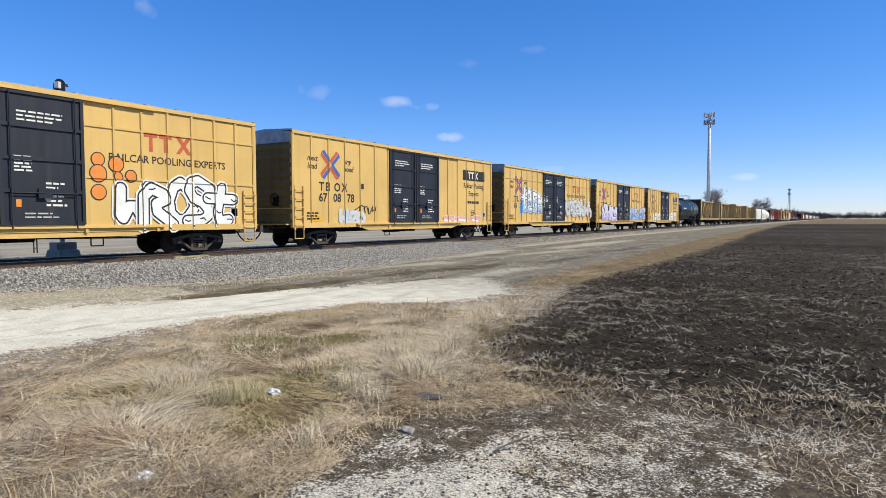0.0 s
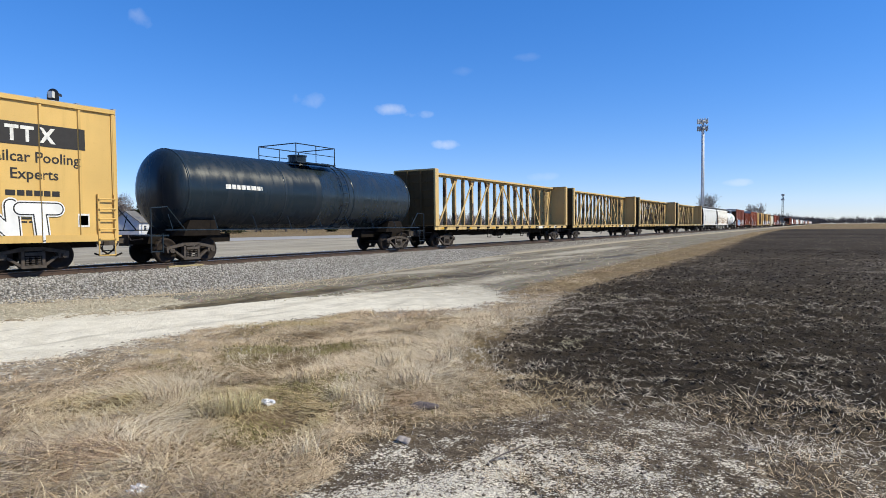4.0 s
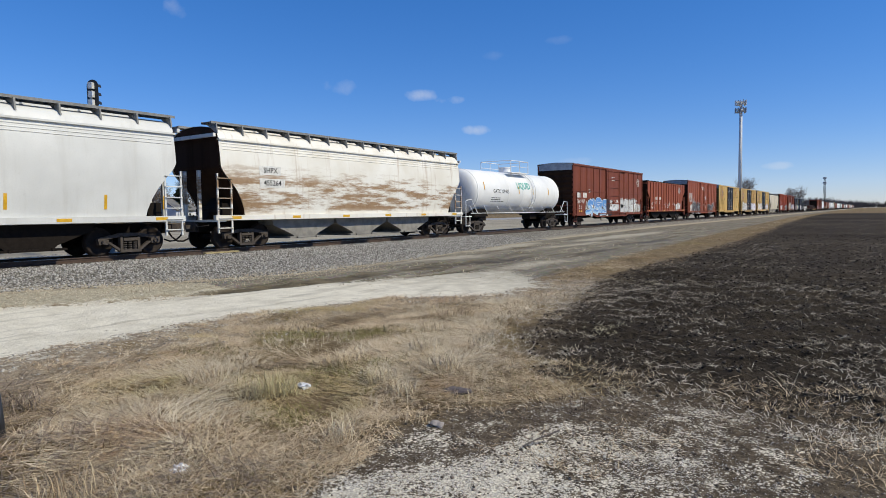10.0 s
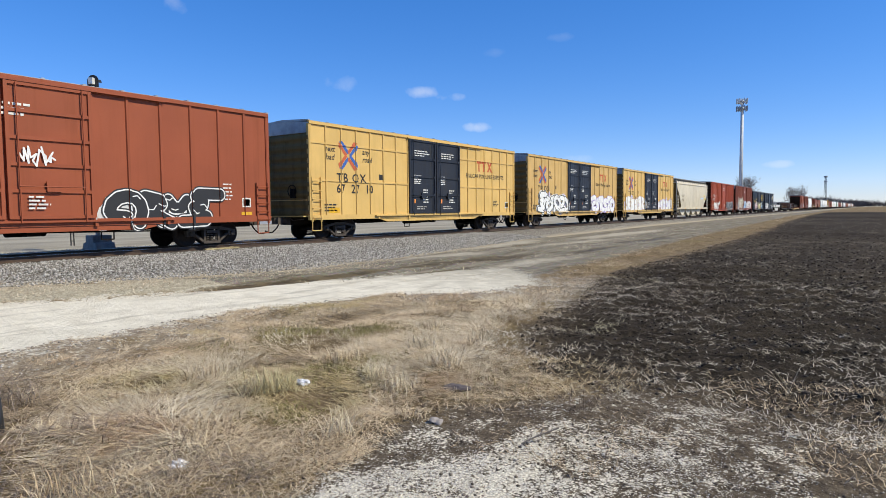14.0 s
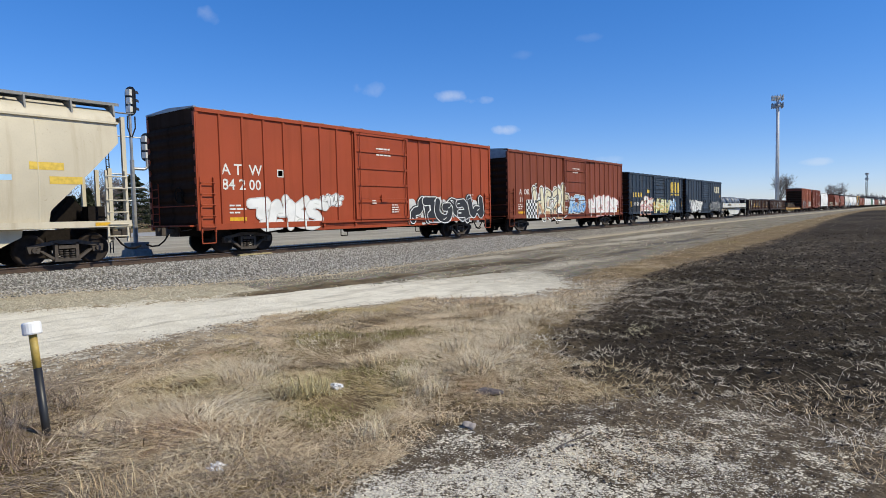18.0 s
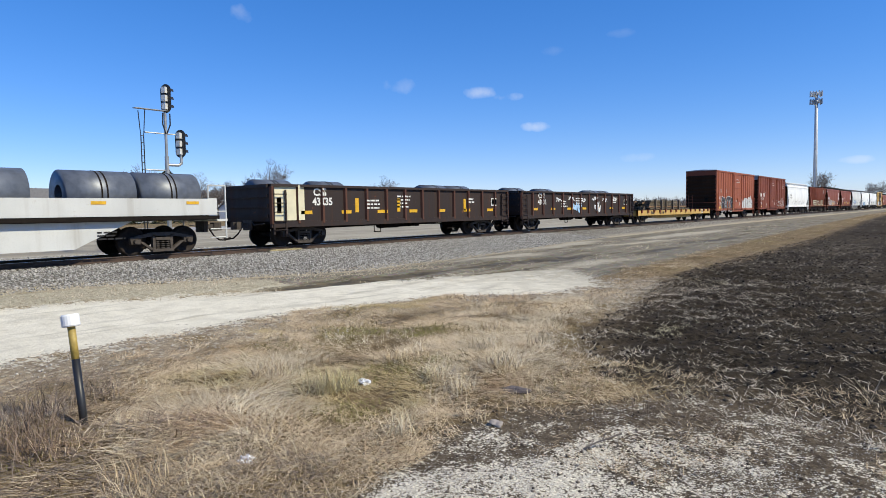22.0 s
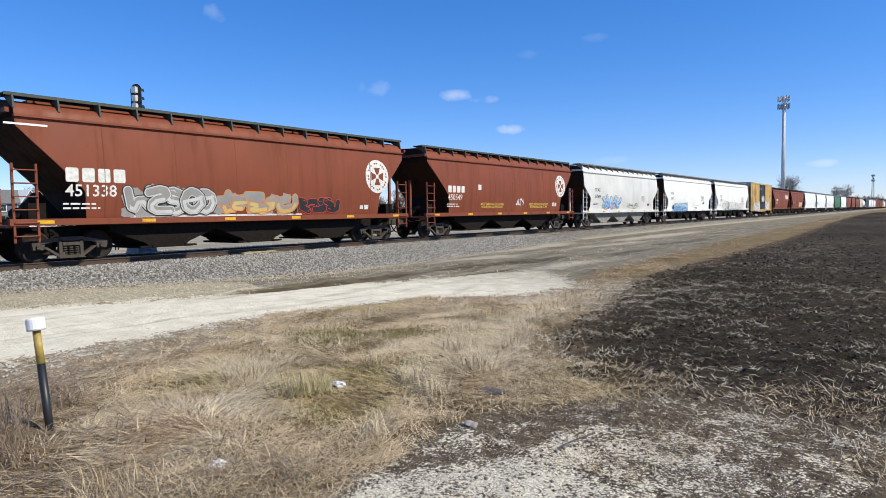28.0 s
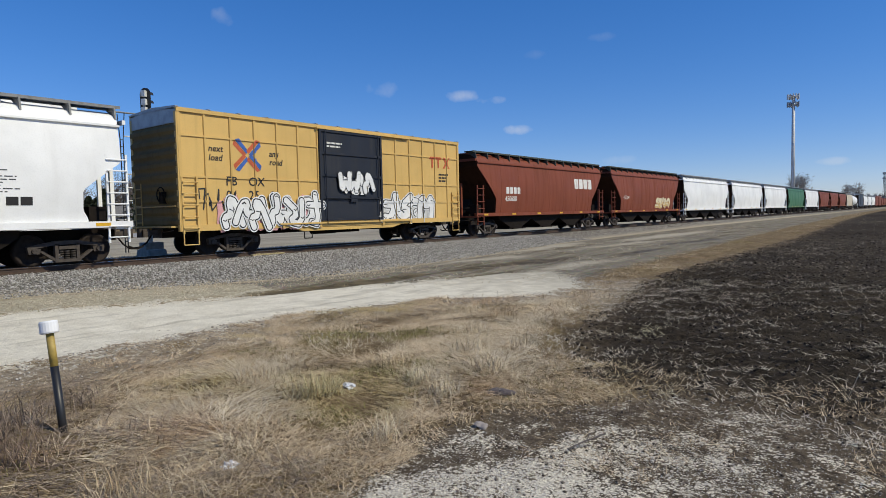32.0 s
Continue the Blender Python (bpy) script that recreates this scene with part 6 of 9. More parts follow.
# dark blue box cars
blue_doors = ((-1.64, 1.60),)
c = joins(simple_box(462.25, 7.82, 4.52, BLUE, "dark blue fifty-foot box car with yellow road lettering and graffiti", ((-1.64, 1.75), (1.77, 2.55)), 0.95, (1.6, 2.4, 3.2, 4.0), BLUE, BLUE, 3, False, BLUE, 12))
brand_blocks(c, X, 3.9, 3.45, 1.1, (0.75, 0.75, 0.75), LETTER_YELLOW, 0.3)
marks(c, X, [(4.3, 2.72, 0.8, 0.14, LETTER_YELLOW), (5.4, 2.72, 0.8, 0.14, LETTER_YELLOW), (6.4, 2.72, 0.8, 0.14, LETTER_YELLOW)])
brand_blocks(c, X, -6.95, 2.6, 0.42, (0.32, 0.32, 0.32, 0.32), LETTER_YELLOW, 0.35)
marks(c, X, [(-6.0, 1.55, 2.4, 1.0, SPRAY["black"]), (-2.9, 2.95, 0.7, 0.3, LETTER_YELLOW)])
numbered(c, X + 0.006, -6.95, 1.78, ("158 624",), 0.46, LETTER_WHITE)
graffiti(c, X, -5.1, -1.65, 0.8, 2.5, 3, "white", "tan", "pink", 44, 0.14, "pink", 0.2)
graffiti(c, HW + 0.08, -1.5, 2.5, 0.95, 2.3, 4, "cream", "green", "gold", 45, 0.13, None, 0.2)
graffiti(c, X, 2.6, 5.0, 0.9, 2.3, 3, "pale_blue", "white", "lilac", 46, 0.15, None, 0.2)
marks(c, X, [(-7.3, 1.75, 0.35, 0.5, REFLECTOR), (7.4, 1.75, 0.3, 0.5, REFLECTOR), (5.4, 1.7, 0.5, 0.5, SPRAY["blue"])])
c = joins(simple_box(479.3, 7.76, 4.50, BLUE, "dark blue fifty-foot box car with worn lettering and white graffiti", blue_doors, 0.95, (1.6, 2.4, 3.2, 4.0), BLUE, BLUE, 3, False, BLUE, 12))
brand_blocks(c, X, 4.4, 3.5, 0.8, (0.5, 0.5, 0.5), SPRAY["cream"], 0.35)
graffiti(c, X, -6.0, -2.0, 0.85, 2.1, 5, "white", "black", "white", 47, 0.14, None, 0.2)
graffiti(c, X, 2.2, 6.7, 0.95, 2.0, 6, "black", "white", "cream", 48, 0.12, None, 0.12)
numbered(c, X, -6.6, 2.05, ("501 382",), 0.46, LETTER_WHITE)
marks(c, X, [(7.2, 2.75, 0.25, 0.3, REFLECTOR), (7.2, 1.3, 0.4, 0.3, REFLECTOR)])

c = joins(coil_carrier(495.2, 6.9, "pale grey coil car with a fish-belly side sill"))
for i, y in enumerate((-5.4, -3.1, 0.42, 3.47, 5.72)):
    joins(steel_coil(TRACK_X + 0.0, 495.2 + y, RAIL_Z + 1.22, 0.77, 2.06, "dull blue-grey steel coil with dark straps on the coil car"))
c = joins(gondola(512.3, 8.0, "rusty brown gondola car with a white end panel, loaded with coils", "CSS", "43035", 5))
marks(c, 1.605, [(-7.1, 1.7, 1.4, 1.35, SPRAY["cream"]), (-7.6, 1.6, 0.2, 0.6, REFLECTOR), (-3.6, 1.6, 0.2, 0.6, REFLECTOR), (-1.0, 1.6, 0.2, 0.6, REFLECTOR), (4.0, 1.6, 0.2, 0.6, REFLECTOR)])
c = joins(gondola(529.86, 8.17, "rusty brown gondola car with tags, loaded with coils", "CSS", "43011", 8))
scrawl(c, 1.61, -1.2, 1.4, 1.1, 0.7, "pale_blue", 60, 9, 0.05)
scrawl(c, 1.61, 2.0, 1.4, 0.9, 0.7, "white", 61, 9, 0.04)
for i in range(6):
    scrawl(c, 1.61, -3.6 + i * 1.7, 1.9 + 0.1 * (i % 2), 0.7, 0.3, "white", 62 + i, 5, 0.03)
for yc, ys in ((512.3, (-7.0, -4.2, 3.0, 5.0)), (529.86, (-6.9, -3.3, 3.6, 5.4))):
    for y in ys:
        joins(steel_coil(TRACK_X, yc + y, RAIL_Z + 1.0, 0.83, 1.5, "black steel coil lying in the gondola"))
c = joins(flat_car(548.6, 9.46, "yellow flat car with stake pockets, carrying long timbers", "BVRY", "62 148"))
load = thing("timber_stack", TRACK_X, 548.6, RAIL_Z + 1.14, "stack of long weathered timbers chained on a flat car", "timber stack")
WOOD = plain("weathered_timber", (0.15, 0.115, 0.072), 0.85, 0, 0.6, 2.5)
WOOD_B = plain("dark_wet_timber", (0.065, 0.05, 0.034), 0.8, 0, 0.5, 3.0)
WOOD_C = plain("fresh_rusty_timber", (0.26, 0.15, 0.075), 0.85, 0, 0.5, 3.0)
WOOD_GREY = plain("grey_stake", (0.15, 0.115, 0.08), 0.85, 0, 0.4, 3.0)
rnd = random.Random(9)
for lvl in range(5):
    for j in range(9):
        a, b = -7.2 + rnd.uniform(0, 0.7) + lvl * 0.12, 3.3 - rnd.uniform(0, 1.0) - lvl * 0.75
        x = -1.25 + j * 0.31
        part("timber", Geo().box(x - 0.13 - rnd.uniform(0, 0.02), x + 0.12 + rnd.uniform(0, 0.05), a, b, 0.02 + lvl * 0.16, 0.02 + lvl * 0.16 + rnd.choice((0.09, 0.12, 0.13))), rnd.choice((WOOD, WOOD_B, WOOD, WOOD_C)), load)
for y in (-5.53, -4.09, -3.0, -1.36, 0.18):
    part("stake", Geo().box(1.42, 1.52, y - 0.07, y + 0.07, -0.1, 0.86), WOOD_GREY, load)
joins(load)
c = joins(red_box(567.79, 7.82, RED_D, "salmon-red fifty-foot box car with black and white graffiti", one_door, 0.92, (), None, True))
numbered(c, X, -6.45, 2.95, (" TR",), 0.5, LETTER_WHITE)
numbered(c, X, -6.7, 2.2, ("40 51 24",), 0.5, LETTER_WHITE)
graffiti(c, X, -6.2, -1.7, 0.75, 2.35, "GUTS", "black", "white", None, 49, 0.20, None, 0.08)
marks(c, X, [(-6.6, 1.1, 1.0, 0.4, REFLECTOR), (-1.9, 1.2, 0.9, 0.7, REFLECTOR), (-1.9, 2.0, 0.7, 0.5, GALV)])
graffiti(c, X, 1.95, 6.4, 0.95, 2.3, 4, "silver", "white", "silver", 50, 0.16, None, 0.15)
c = joins(red_box(585.75, 7.86, RED_C, "brown-red fifty-foot box car with white graffiti outline", ((-1.9, 1.9),), 1.12, (3.0,), None, True))
brand_blocks(c, X, -6.9, 2.75, 0.46, (0.36, 0.36), LETTER_WHITE)
brand_blocks(c, X, -5.4, 2.75, 0.46, (0.36, 0.36), LETTER_WHITE)
numbered(c, X, -7.0, 2.2, ("728  549",), 0.54, LETTER_WHITE)
graffiti(c, X, 2.3, 6.7, 0.95, 2.3, 4, None, "white", None, 51, 0.05, None, 0.12)
round_emblem(c, X, 6.6, 4.0, 0.36)
c = joins(hopper(603.95, 8.45, 4.45, WHITE_CAR, "white covered hopper car with silver graffiti along the sill", 3))
numbered(c, 1.60, -6.5, 2.9, ("NMCX", "490860"), 0.4, LETTER_BLACK, 0.42)
graffiti(c, 1.60, -5.6, 4.4, 1.35, 2.2, 8, None, "grey", None, 52, 0.1, None, 0.25)
c = joins(hopper(621.75, 8.4, 4.4, MAROON, "brown ribbed hopper car with cream block graffiti", 3, True))
graffiti(c, 1.62, -5.4, 4.25, 1.28, 2.15, "REVOLVE", "cream", "black", None, 53, 0.11, None, 0.03)
round_emblem(c, 1.615, 5.37, 3.73, 0.40)
c = joins(hopper(639.9, 8.45, 4.5, MAROON, "brown covered hopper car with silver and orange graffiti", 3, board_mat=GRATING_GREEN, outline="slant"))
brand_blocks(c, 1.60, -6.97, 2.58, 0.42, (0.36, 0.36, 0.36, 0.36), LETTER_WHITE, 0.1)
numbered(c, 1.60, -6.99, 2.1, ("451338",), 0.5, LETTER_WHITE)
stencil_block(c, 1.60, -6.3, 1.72, 2, 1.5, LETTER_WHITE, 0.055, 0.13, 87)
marks(c, 1.60, [(-7.9, 3.95, 1.1, 0.06, LETTER_WHITE), (5.3, 1.6, 0.2, 0.16, LETTER_WHITE), (5.6, 1.6, 0.26, 0.2, LETTER_WHITE)])
graffiti(c, 1.60, -5.2, -2.3, 1.35, 2.4, 4, "grey", "silver", "grey", 54, 0.13, "silver", 0.15)
graffiti(c, 1.60, -2.2, 1.2, 1.35, 2.15, 4, "grey", "orange", "grey", 64, 0.13, "gold", 0.15)
marks(c, 1.60, [(-1.6, 1.32, 7.0, 0.07, SPRAY["silver"])])
graffiti(c, 1.60, 1.4, 3.6, 1.35, 2.05, 3, "black", "red", None, 55, 0.13)
round_emblem(c, 1.60, 6.3, 3.0, 0.76)
c = joins(hopper(658.25, 8.5, 4.42, MAROON, "brown covered hopper car with a round white emblem", 3, board_mat=GRATING_GREEN, outline="slant"))
brand_blocks(c, 1.60, -6.6, 2.55, 0.36, (0.3, 0.3, 0.3, 0.3), LETTER_WHITE, 0.1)
numbered(c, 1.60, -6.6, 2.1, ("450549",), 0.44, LETTER_WHITE)
stencil_block(c, 1.60, -6.0, 1.75, 2, 1.3, LETTER_WHITE, 0.05, 0.12, 88)
marks(c, 1.60, [(-3.6, 2.7, 0.3, 0.3, LETTER_WHITE), (5.4, 1.75, 0.24, 0.24, LETTER_WHITE), (5.75, 1.75, 0.24, 0.24, LETTER_WHITE)])
for i, y in enumerate((-2.2, 3.4)):
    for j, s in enumerate(("MUST OPEN HATCH COVERS", "BEFORE UNLOADING CAR")):
        write(c, s, 1.60, y, 1.75 - j * 0.16, 0.19, LETTER_YELLOW, "CENTER", 0, 0.004)
round_emblem(c, 1.60, 6.4, 3.0, 0.74)
scrawl(c, 1.60, 0.9, 1.9, 0.9, 0.5, "white", 70)
# Its whitish bays are coloured grey to hold their shade.
c = joins(hopper(676.75, 8.42, 4.5, WHITE_B, "pale grey covered hopper car with blue bubble graffiti", 3, board_mat=GRATING, outline="hex", low_mat=BAY_GREY))
numbered(c, 1.60, -6.26, 2.87, ("TCMX", "350455"), 0.38, LETTER_BLACK, 0.52)
stencil_block(c, 1.60, 4.4, 2.5, 6, 1.2, LETTER_GREY_DARK, 0.03, 0.085, 85)
marks(c, 1.60, [(5.6, 1.75, 0.26, 0.2, LETTER_BLACK), (5.9, 1.75, 0.26, 0.2, LETTER_BLACK)])
stencil_block(c, 1.60, -6.0, 1.85, 2, 1.1, LETTER_GREY_DARK, 0.035, 0.10, 86)
graffiti(c, 1.60, -4.8, -1.4, 1.4, 2.5, 4, "pale_blue", "black", "pink", 56, 0.15, None, 0.15)
graffiti(c, 1.60, 0.3, 3.0, 1.35, 1.95, 5, None, "black", None, 57, 0.12)
c = joins(hopper(695.66, 8.97, 4.55, WHITE_CAR, "white covered hopper car with pale blue bubble graffiti", 5, board_mat=GRATING, outline="hex"))
numbered(c, 1.60, -6.8, 2.9, ("SHQX", "15102"), 0.36, LETTER_BLACK, 0.52)
stencil_block(c, 1.60, 4.9, 2.75, 7, 1.5, LETTER_GREY_DARK, 0.03, 0.085, 81)
stencil_block(c, 1.60, 2.9, 1.72, 2, 2.0, LETTER_GREY_DARK, 0.025, 0.08, 82)
marks(c, 1.60, [(5.0, 1.95, 0.30, 0.24, LETTER_BLACK), (5.35, 1.95, 0.30, 0.24, LETTER_BLACK), (2.2, 1.45, 0.9, 0.06, LETTER_BLUE), (2.5, 1.36, 0.7, 0.05, LETTER_BLUE)])
graffiti(c, 1.60, -6.2, -1.5, 1.0, 1.95, 6, "pale_blue", "black", None, 58, 0.14)
c = joins(hopper(715.24, 9.36, 4.55, WHITE_CAR, "white covered hopper car with black outline graffiti", 5, board_mat=GRATING, outline="hex"))
numbered(c, 1.60, -6.9, 2.8, ("SHQX", "15200"), 0.38, LETTER_BLACK, 0.5)
stencil_block(c, 1.60, 5.6, 2.75, 8, 1.5, LETTER_GREY_DARK, 0.03, 0.085, 83)
stencil_block(c, 1.60, -6.5, 1.75, 2, 1.0, LETTER_GREY_DARK, 0.035, 0.10, 84)
marks(c, 1.60, [(6.1, 1.9, 0.30, 0.24, LETTER_BLACK), (6.45, 1.9, 0.30, 0.24, LETTER_BLACK)])
graffiti(c, 1.60, -5.6, -2.9, 1.05, 2.25, 3, "white", "black", None, 59, 0.12)
graffiti(c, 1.60, -2.8, 5.2, 1.1, 2.1, 10, "white", "black", None, 60, 0.09)

c = joins(boxcar_base("box_car", 7.87, 5.05, YELLOW, YELLOW, ((-1.80, 1.95),), BLACK_DOOR, spread(7.87, ((-1.80, 1.95),), 1.0), (1.9, 2.75, 4.15), "bright yellow fifty-foot box car with one black door and white graffiti", 734.08))
crossing_arrows(c, X, -5.15, 3.6, 0.56)
write(c, "next\nload", X, -6.75, 3.6, 0.32, LETTER_BLACK, "LEFT", 0.2, 0.006)
write(c, "any\nroad", X, -4.2, 3.55, 0.32, LETTER_BLACK, "LEFT", 0.2, 0.006)
for i, (a, b) in enumerate((("FB", "04"), ("OX", "25"), ("", "9"))):
    numbered(c, X, -6.1 + i * 0.95, 2.62, (a, b), 0.46, LETTER_BLACK, 0.5)
pool_mark(c, X, 6.4, 3.9, 0.55, LETTER_RED, False)
stencil_block(c, X, 6.6, 3.3, 3, 0.8, LETTER_BLACK, 0.08, 0.16)
graffiti(c, X, -6.4, -1.9, 0.85, 2.2, 6, "white", "black", "pink", 61, 0.08, None, 0.2)
scrawl(c, X, -6.6, 1.9, 1.0, 0.9, "black", 71)
graffiti(c, X, 2.0, 5.3, 0.95, 2.3, 3, "white", "black", "silver", 62, 0.12, None, 0.15)
stencil_block(c, HW + 0.03, -0.7, 4.35, 2, 1.3, LETTER_WHITE, 0.07, 0.14, 3)
graffiti(c, HW + 0.085, -0.75, 1.05, 2.25, 3.2, 3, "white", "silver", "white", 163, 0.15, None, 0.1)

FAR = [("m", 8.5), ("m", 8.5), ("w", 8.95), ("w", 8.95), ("w", 8.95), ("g", 8.7), ("w", 8.9), ("m", 8.5), ("m", 8.5), ("m", 8.5), ("c", 8.5), ("t", 8.2), ("b", 9.37), ("w", 8.9), ("w", 8.9), ("w", 8.9), ("r", 9.37), ("r", 9.37), ("m", 8.5),
       ("m", 8.5), ("y", 9.37), ("w", 8.9), ("k", 8.2), ("w", 8.9), ("r", 9.37), ("m", 8.5), ("w", 8.9), ("w", 8.9), ("y", 9.37), ("m", 8.5), ("k", 8.2), ("w", 8.9), ("w", 8.9), ("r", 9.37), ("m", 8.5)]
edge = 743.5
for i, (kind, half) in enumerate(FAR):
    yc = edge + half
    if i < 5:
        yc = (752.1, 770.6, 789.2, 808.7, 828.0)[i]
    edge = yc + half + 1.55
    if kind in "mwgc":
        mat, lab = {"m": (MAROON, "brown covered hopper car with white lettering"), "w": (WHITE_CAR, "plain white covered hopper car"), "g": (GREEN_CAR, "plain green covered hopper car"), "c": (CREAM, "plain cream covered hopper car")}[kind]
        c = joins(hopper(yc, half, 4.45, mat, lab, 3, board_mat=GRATING_GREEN if kind == "m" else GALV, outline="slant" if kind == "m" else "hex"))
        if i == 0:
            brand_blocks(c, 1.60, -5.4, 2.6, 0.4, (0.32, 0.32, 0.32, 0.32), LETTER_WHITE, 0.1)
            numbered(c, 1.60, -5.5, 2.1, ("450680",), 0.44, LETTER_WHITE)
            brand_blocks(c, 1.60, 3.6, 3.2, 0.7, (0.6, 0.6, 0.6, 0.6), LETTER_WHITE, 0.12)
        if i == 1:
            graffiti(c, 1.60, 1.5, 5.0, 1.4, 2.4, 4, "cream", "tan", None, 63, 0.13)
            numbered(c, 1.60, -6.0, 2.3, ("451204",), 0.4, LETTER_WHITE)
    elif kind in "kt":
        joins(tank_car(yc, half, 1.5, 2.7, TANK_BLACK if kind == "k" else WHITE_CAR, "plain black tank car of the train" if kind == "k" else "plain white tank car of the train", TANK_BLACK if kind == "k" else WHITE_CAR, half - 1.0))
    else:
        mat, lab = {"b": (BLUE, "plain dark blue box car"), "r": (RED_C, "plain brown-red box car"), "y": (YELLOW_B, "plain faded yellow box car")}[kind]
        joins(boxcar_base("box_car", half, 5.1, mat, mat, one_door, mat, (), (), lab, yc, 4, None, True, 0.08, None, False))

for ob in TRAIN:
    if ob.name in RELIEF:
        conform(ob)

# ---- ground: one sheet; signed distances to the edges of its kinds of cover steer one material ----


def along(y, pts):
    return np.interp(y, [p[0] for p in pts], [p[1] for p in pts])


FIELD_EDGE = [(5.3, -1.5), (5.7, -2.75), (7.2, -3.75), (9.1, -4.3), (11, -4.5), (13.5, -5.2), (16.4, -5.5), (23.5, -5.5), (35.8, -5.6), (76, -7.5), (140, -9.5), (400, -13), (3000, -40)]
GRAVEL_EDGE = [(-30, -3.6), (2.3, -2.8), (3.5, -2.95), (4.4, -2.75), (5.1, -2.1), (6.0, -1.9)]
ROAD_NEAR = [(-40, -8.0), (3.0, -8.3), (6.2, -8.5), (7.7, -8.1), (9.5, -7.7), (10.6, -6.2), (12.5, -5.9), (13.7, -6.6), (15.6, -8.4), (16, -20)]
ROAD_FAR = [(-40, -15.0), (3.0, -13.9), (4.8, -13.3), (6.8, -12.0), (9.0, -11.7), (12.0, -9.9), (14.0, -9.6), (15.6, -8.4), (16, 10)]
DIRT_NEAR = [(9.0, -12.0), (12.0, -7.5), (14.0, -6.6), (16.0, -6.9), (25, -7.4), (55, -9.0), (135, -12.0), (400, -15), (3000, -17)]
TOE = [(-60, -16.5), (5.8, -15.9), (8.2, -14.6), (12.2, -13.1), (18, -13.4), (30, -15.2), (60, -16.6), (400, -17.4), (3000, -17.6)]
PUDDLES = [(-11.3, 10.8, 0.5, 2.9, 0.14), (-10.6, 17.4, 0.55, 3.6, 0.09), (-9.6, 14.2, 0.18, 1.2, 0.2), (-9.1, 24.5, 0.3, 2.4, 0.15), (-9.6, 33.0, 0.5, 4.0, 0.1)]


def lattice(x, y, seed):
    """Smooth value noise, from 0 to 1."""
    xi, yi = np.floor(x).astype(np.int64), np.floor(y).astype(np.int64)
    fx, fy = x - xi, y - yi
    fx, fy = fx * fx * (3 - 2 * fx), fy * fy * (3 - 2 * fy)

    def h(a, b):
        n = (a * 374761393 + b * 668265263 + seed * 974711) & 0x7FFFFFFF
        n = ((n ^ (n >> 13)) * 1274126177) & 0x7FFFFFFF
        return ((n ^ (n >> 16)) & 0xFFFF) / 65535.0
    return (h(xi, yi) * (1 - fx) + h(xi + 1, yi) * fx) * (1 - fy) + (h(xi, yi + 1) * (1 - fx) + h(xi + 1, yi + 1) * fx) * fy


def sd_field(x, y):
    return np.minimum(np.minimum(x - along(y, FIELD_EDGE), y - 5.5), (215.0 + 0.12 * x - y) * 0.1)


def sd_gravel(x, y):
    return np.minimum(x - along(y, GRAVEL_EDGE), (6.3 - y) * 0.8)


def chip_density(x, y):
    """How thickly the pale chips lie: thick at the gravel's edge, thinning away from it and towards the field."""
    d = np.clip((sd_gravel(x, y) - 0.62 * np.clip((y - 2.8) / 0.6, 0, 1)) / 0.3 + 0.1, 0.32, 1) * np.clip(sd_gravel(x, y) / 0.2 + 0.4, 0, 1) * (1.04 - 0.80 * np.clip((x + 1.7) / 1.9, 0, 1)) * (1 - 0.5 * np.clip((y - 3.3) / 1.6, 0, 1))
    return d * np.clip((6.0 - y) / 0.7, 0, 1)


def sd_road(x, y):
    return np.minimum(np.minimum(along(y, ROAD_NEAR) - x, x - along(y, ROAD_FAR)), (15.6 - y))


def sd_dirt(x, y):
    return np.minimum(np.minimum(along(y, DIRT_NEAR) - x, x - along(y, TOE)), (y - 9.0))


def sd_verge(x, y):
    return np.minimum(np.minimum(x - along(y, TOE), along(y, ROAD_FAR) - x), 14.0 - y)


def sd_ballast(x, y):
    return np.minimum(along(y, TOE) - x, x + 62.0)


PALE_PATCHES = [(-14.5, 25.0, 1.0, 5.0, 0.0), (-12.6, 18.6, 0.5, 2.4, 0.1), (-13.0, 40.0, 0.8, 8.0, 0.0), (-8.6, 17.5, 0.4, 2.2, 0.1), (-11.8, 29.0, 0.35, 4.0, 0.1)]


def sd_pale(x, y):
    best = np.full(np.shape(x), -9.0)
    for cx, cy, a, b, tilt in PALE_PATCHES:
        u, w = x - cx - tilt * (y - cy), y - cy
        best = np.maximum(best, (1 - np.sqrt((u / a) ** 2 + (w / b) ** 2)) * a)
    return best


def sd_puddle(x, y):
    best = np.full(np.shape(x), -9.0)
    for cx, cy, a, b, tilt in PUDDLES:
        u, w = x - cx - tilt * (y - cy), y - cy
        best = np.maximum(best, (1 - np.sqrt((u / a) ** 2 + (w / b) ** 2)) * a)
    return best


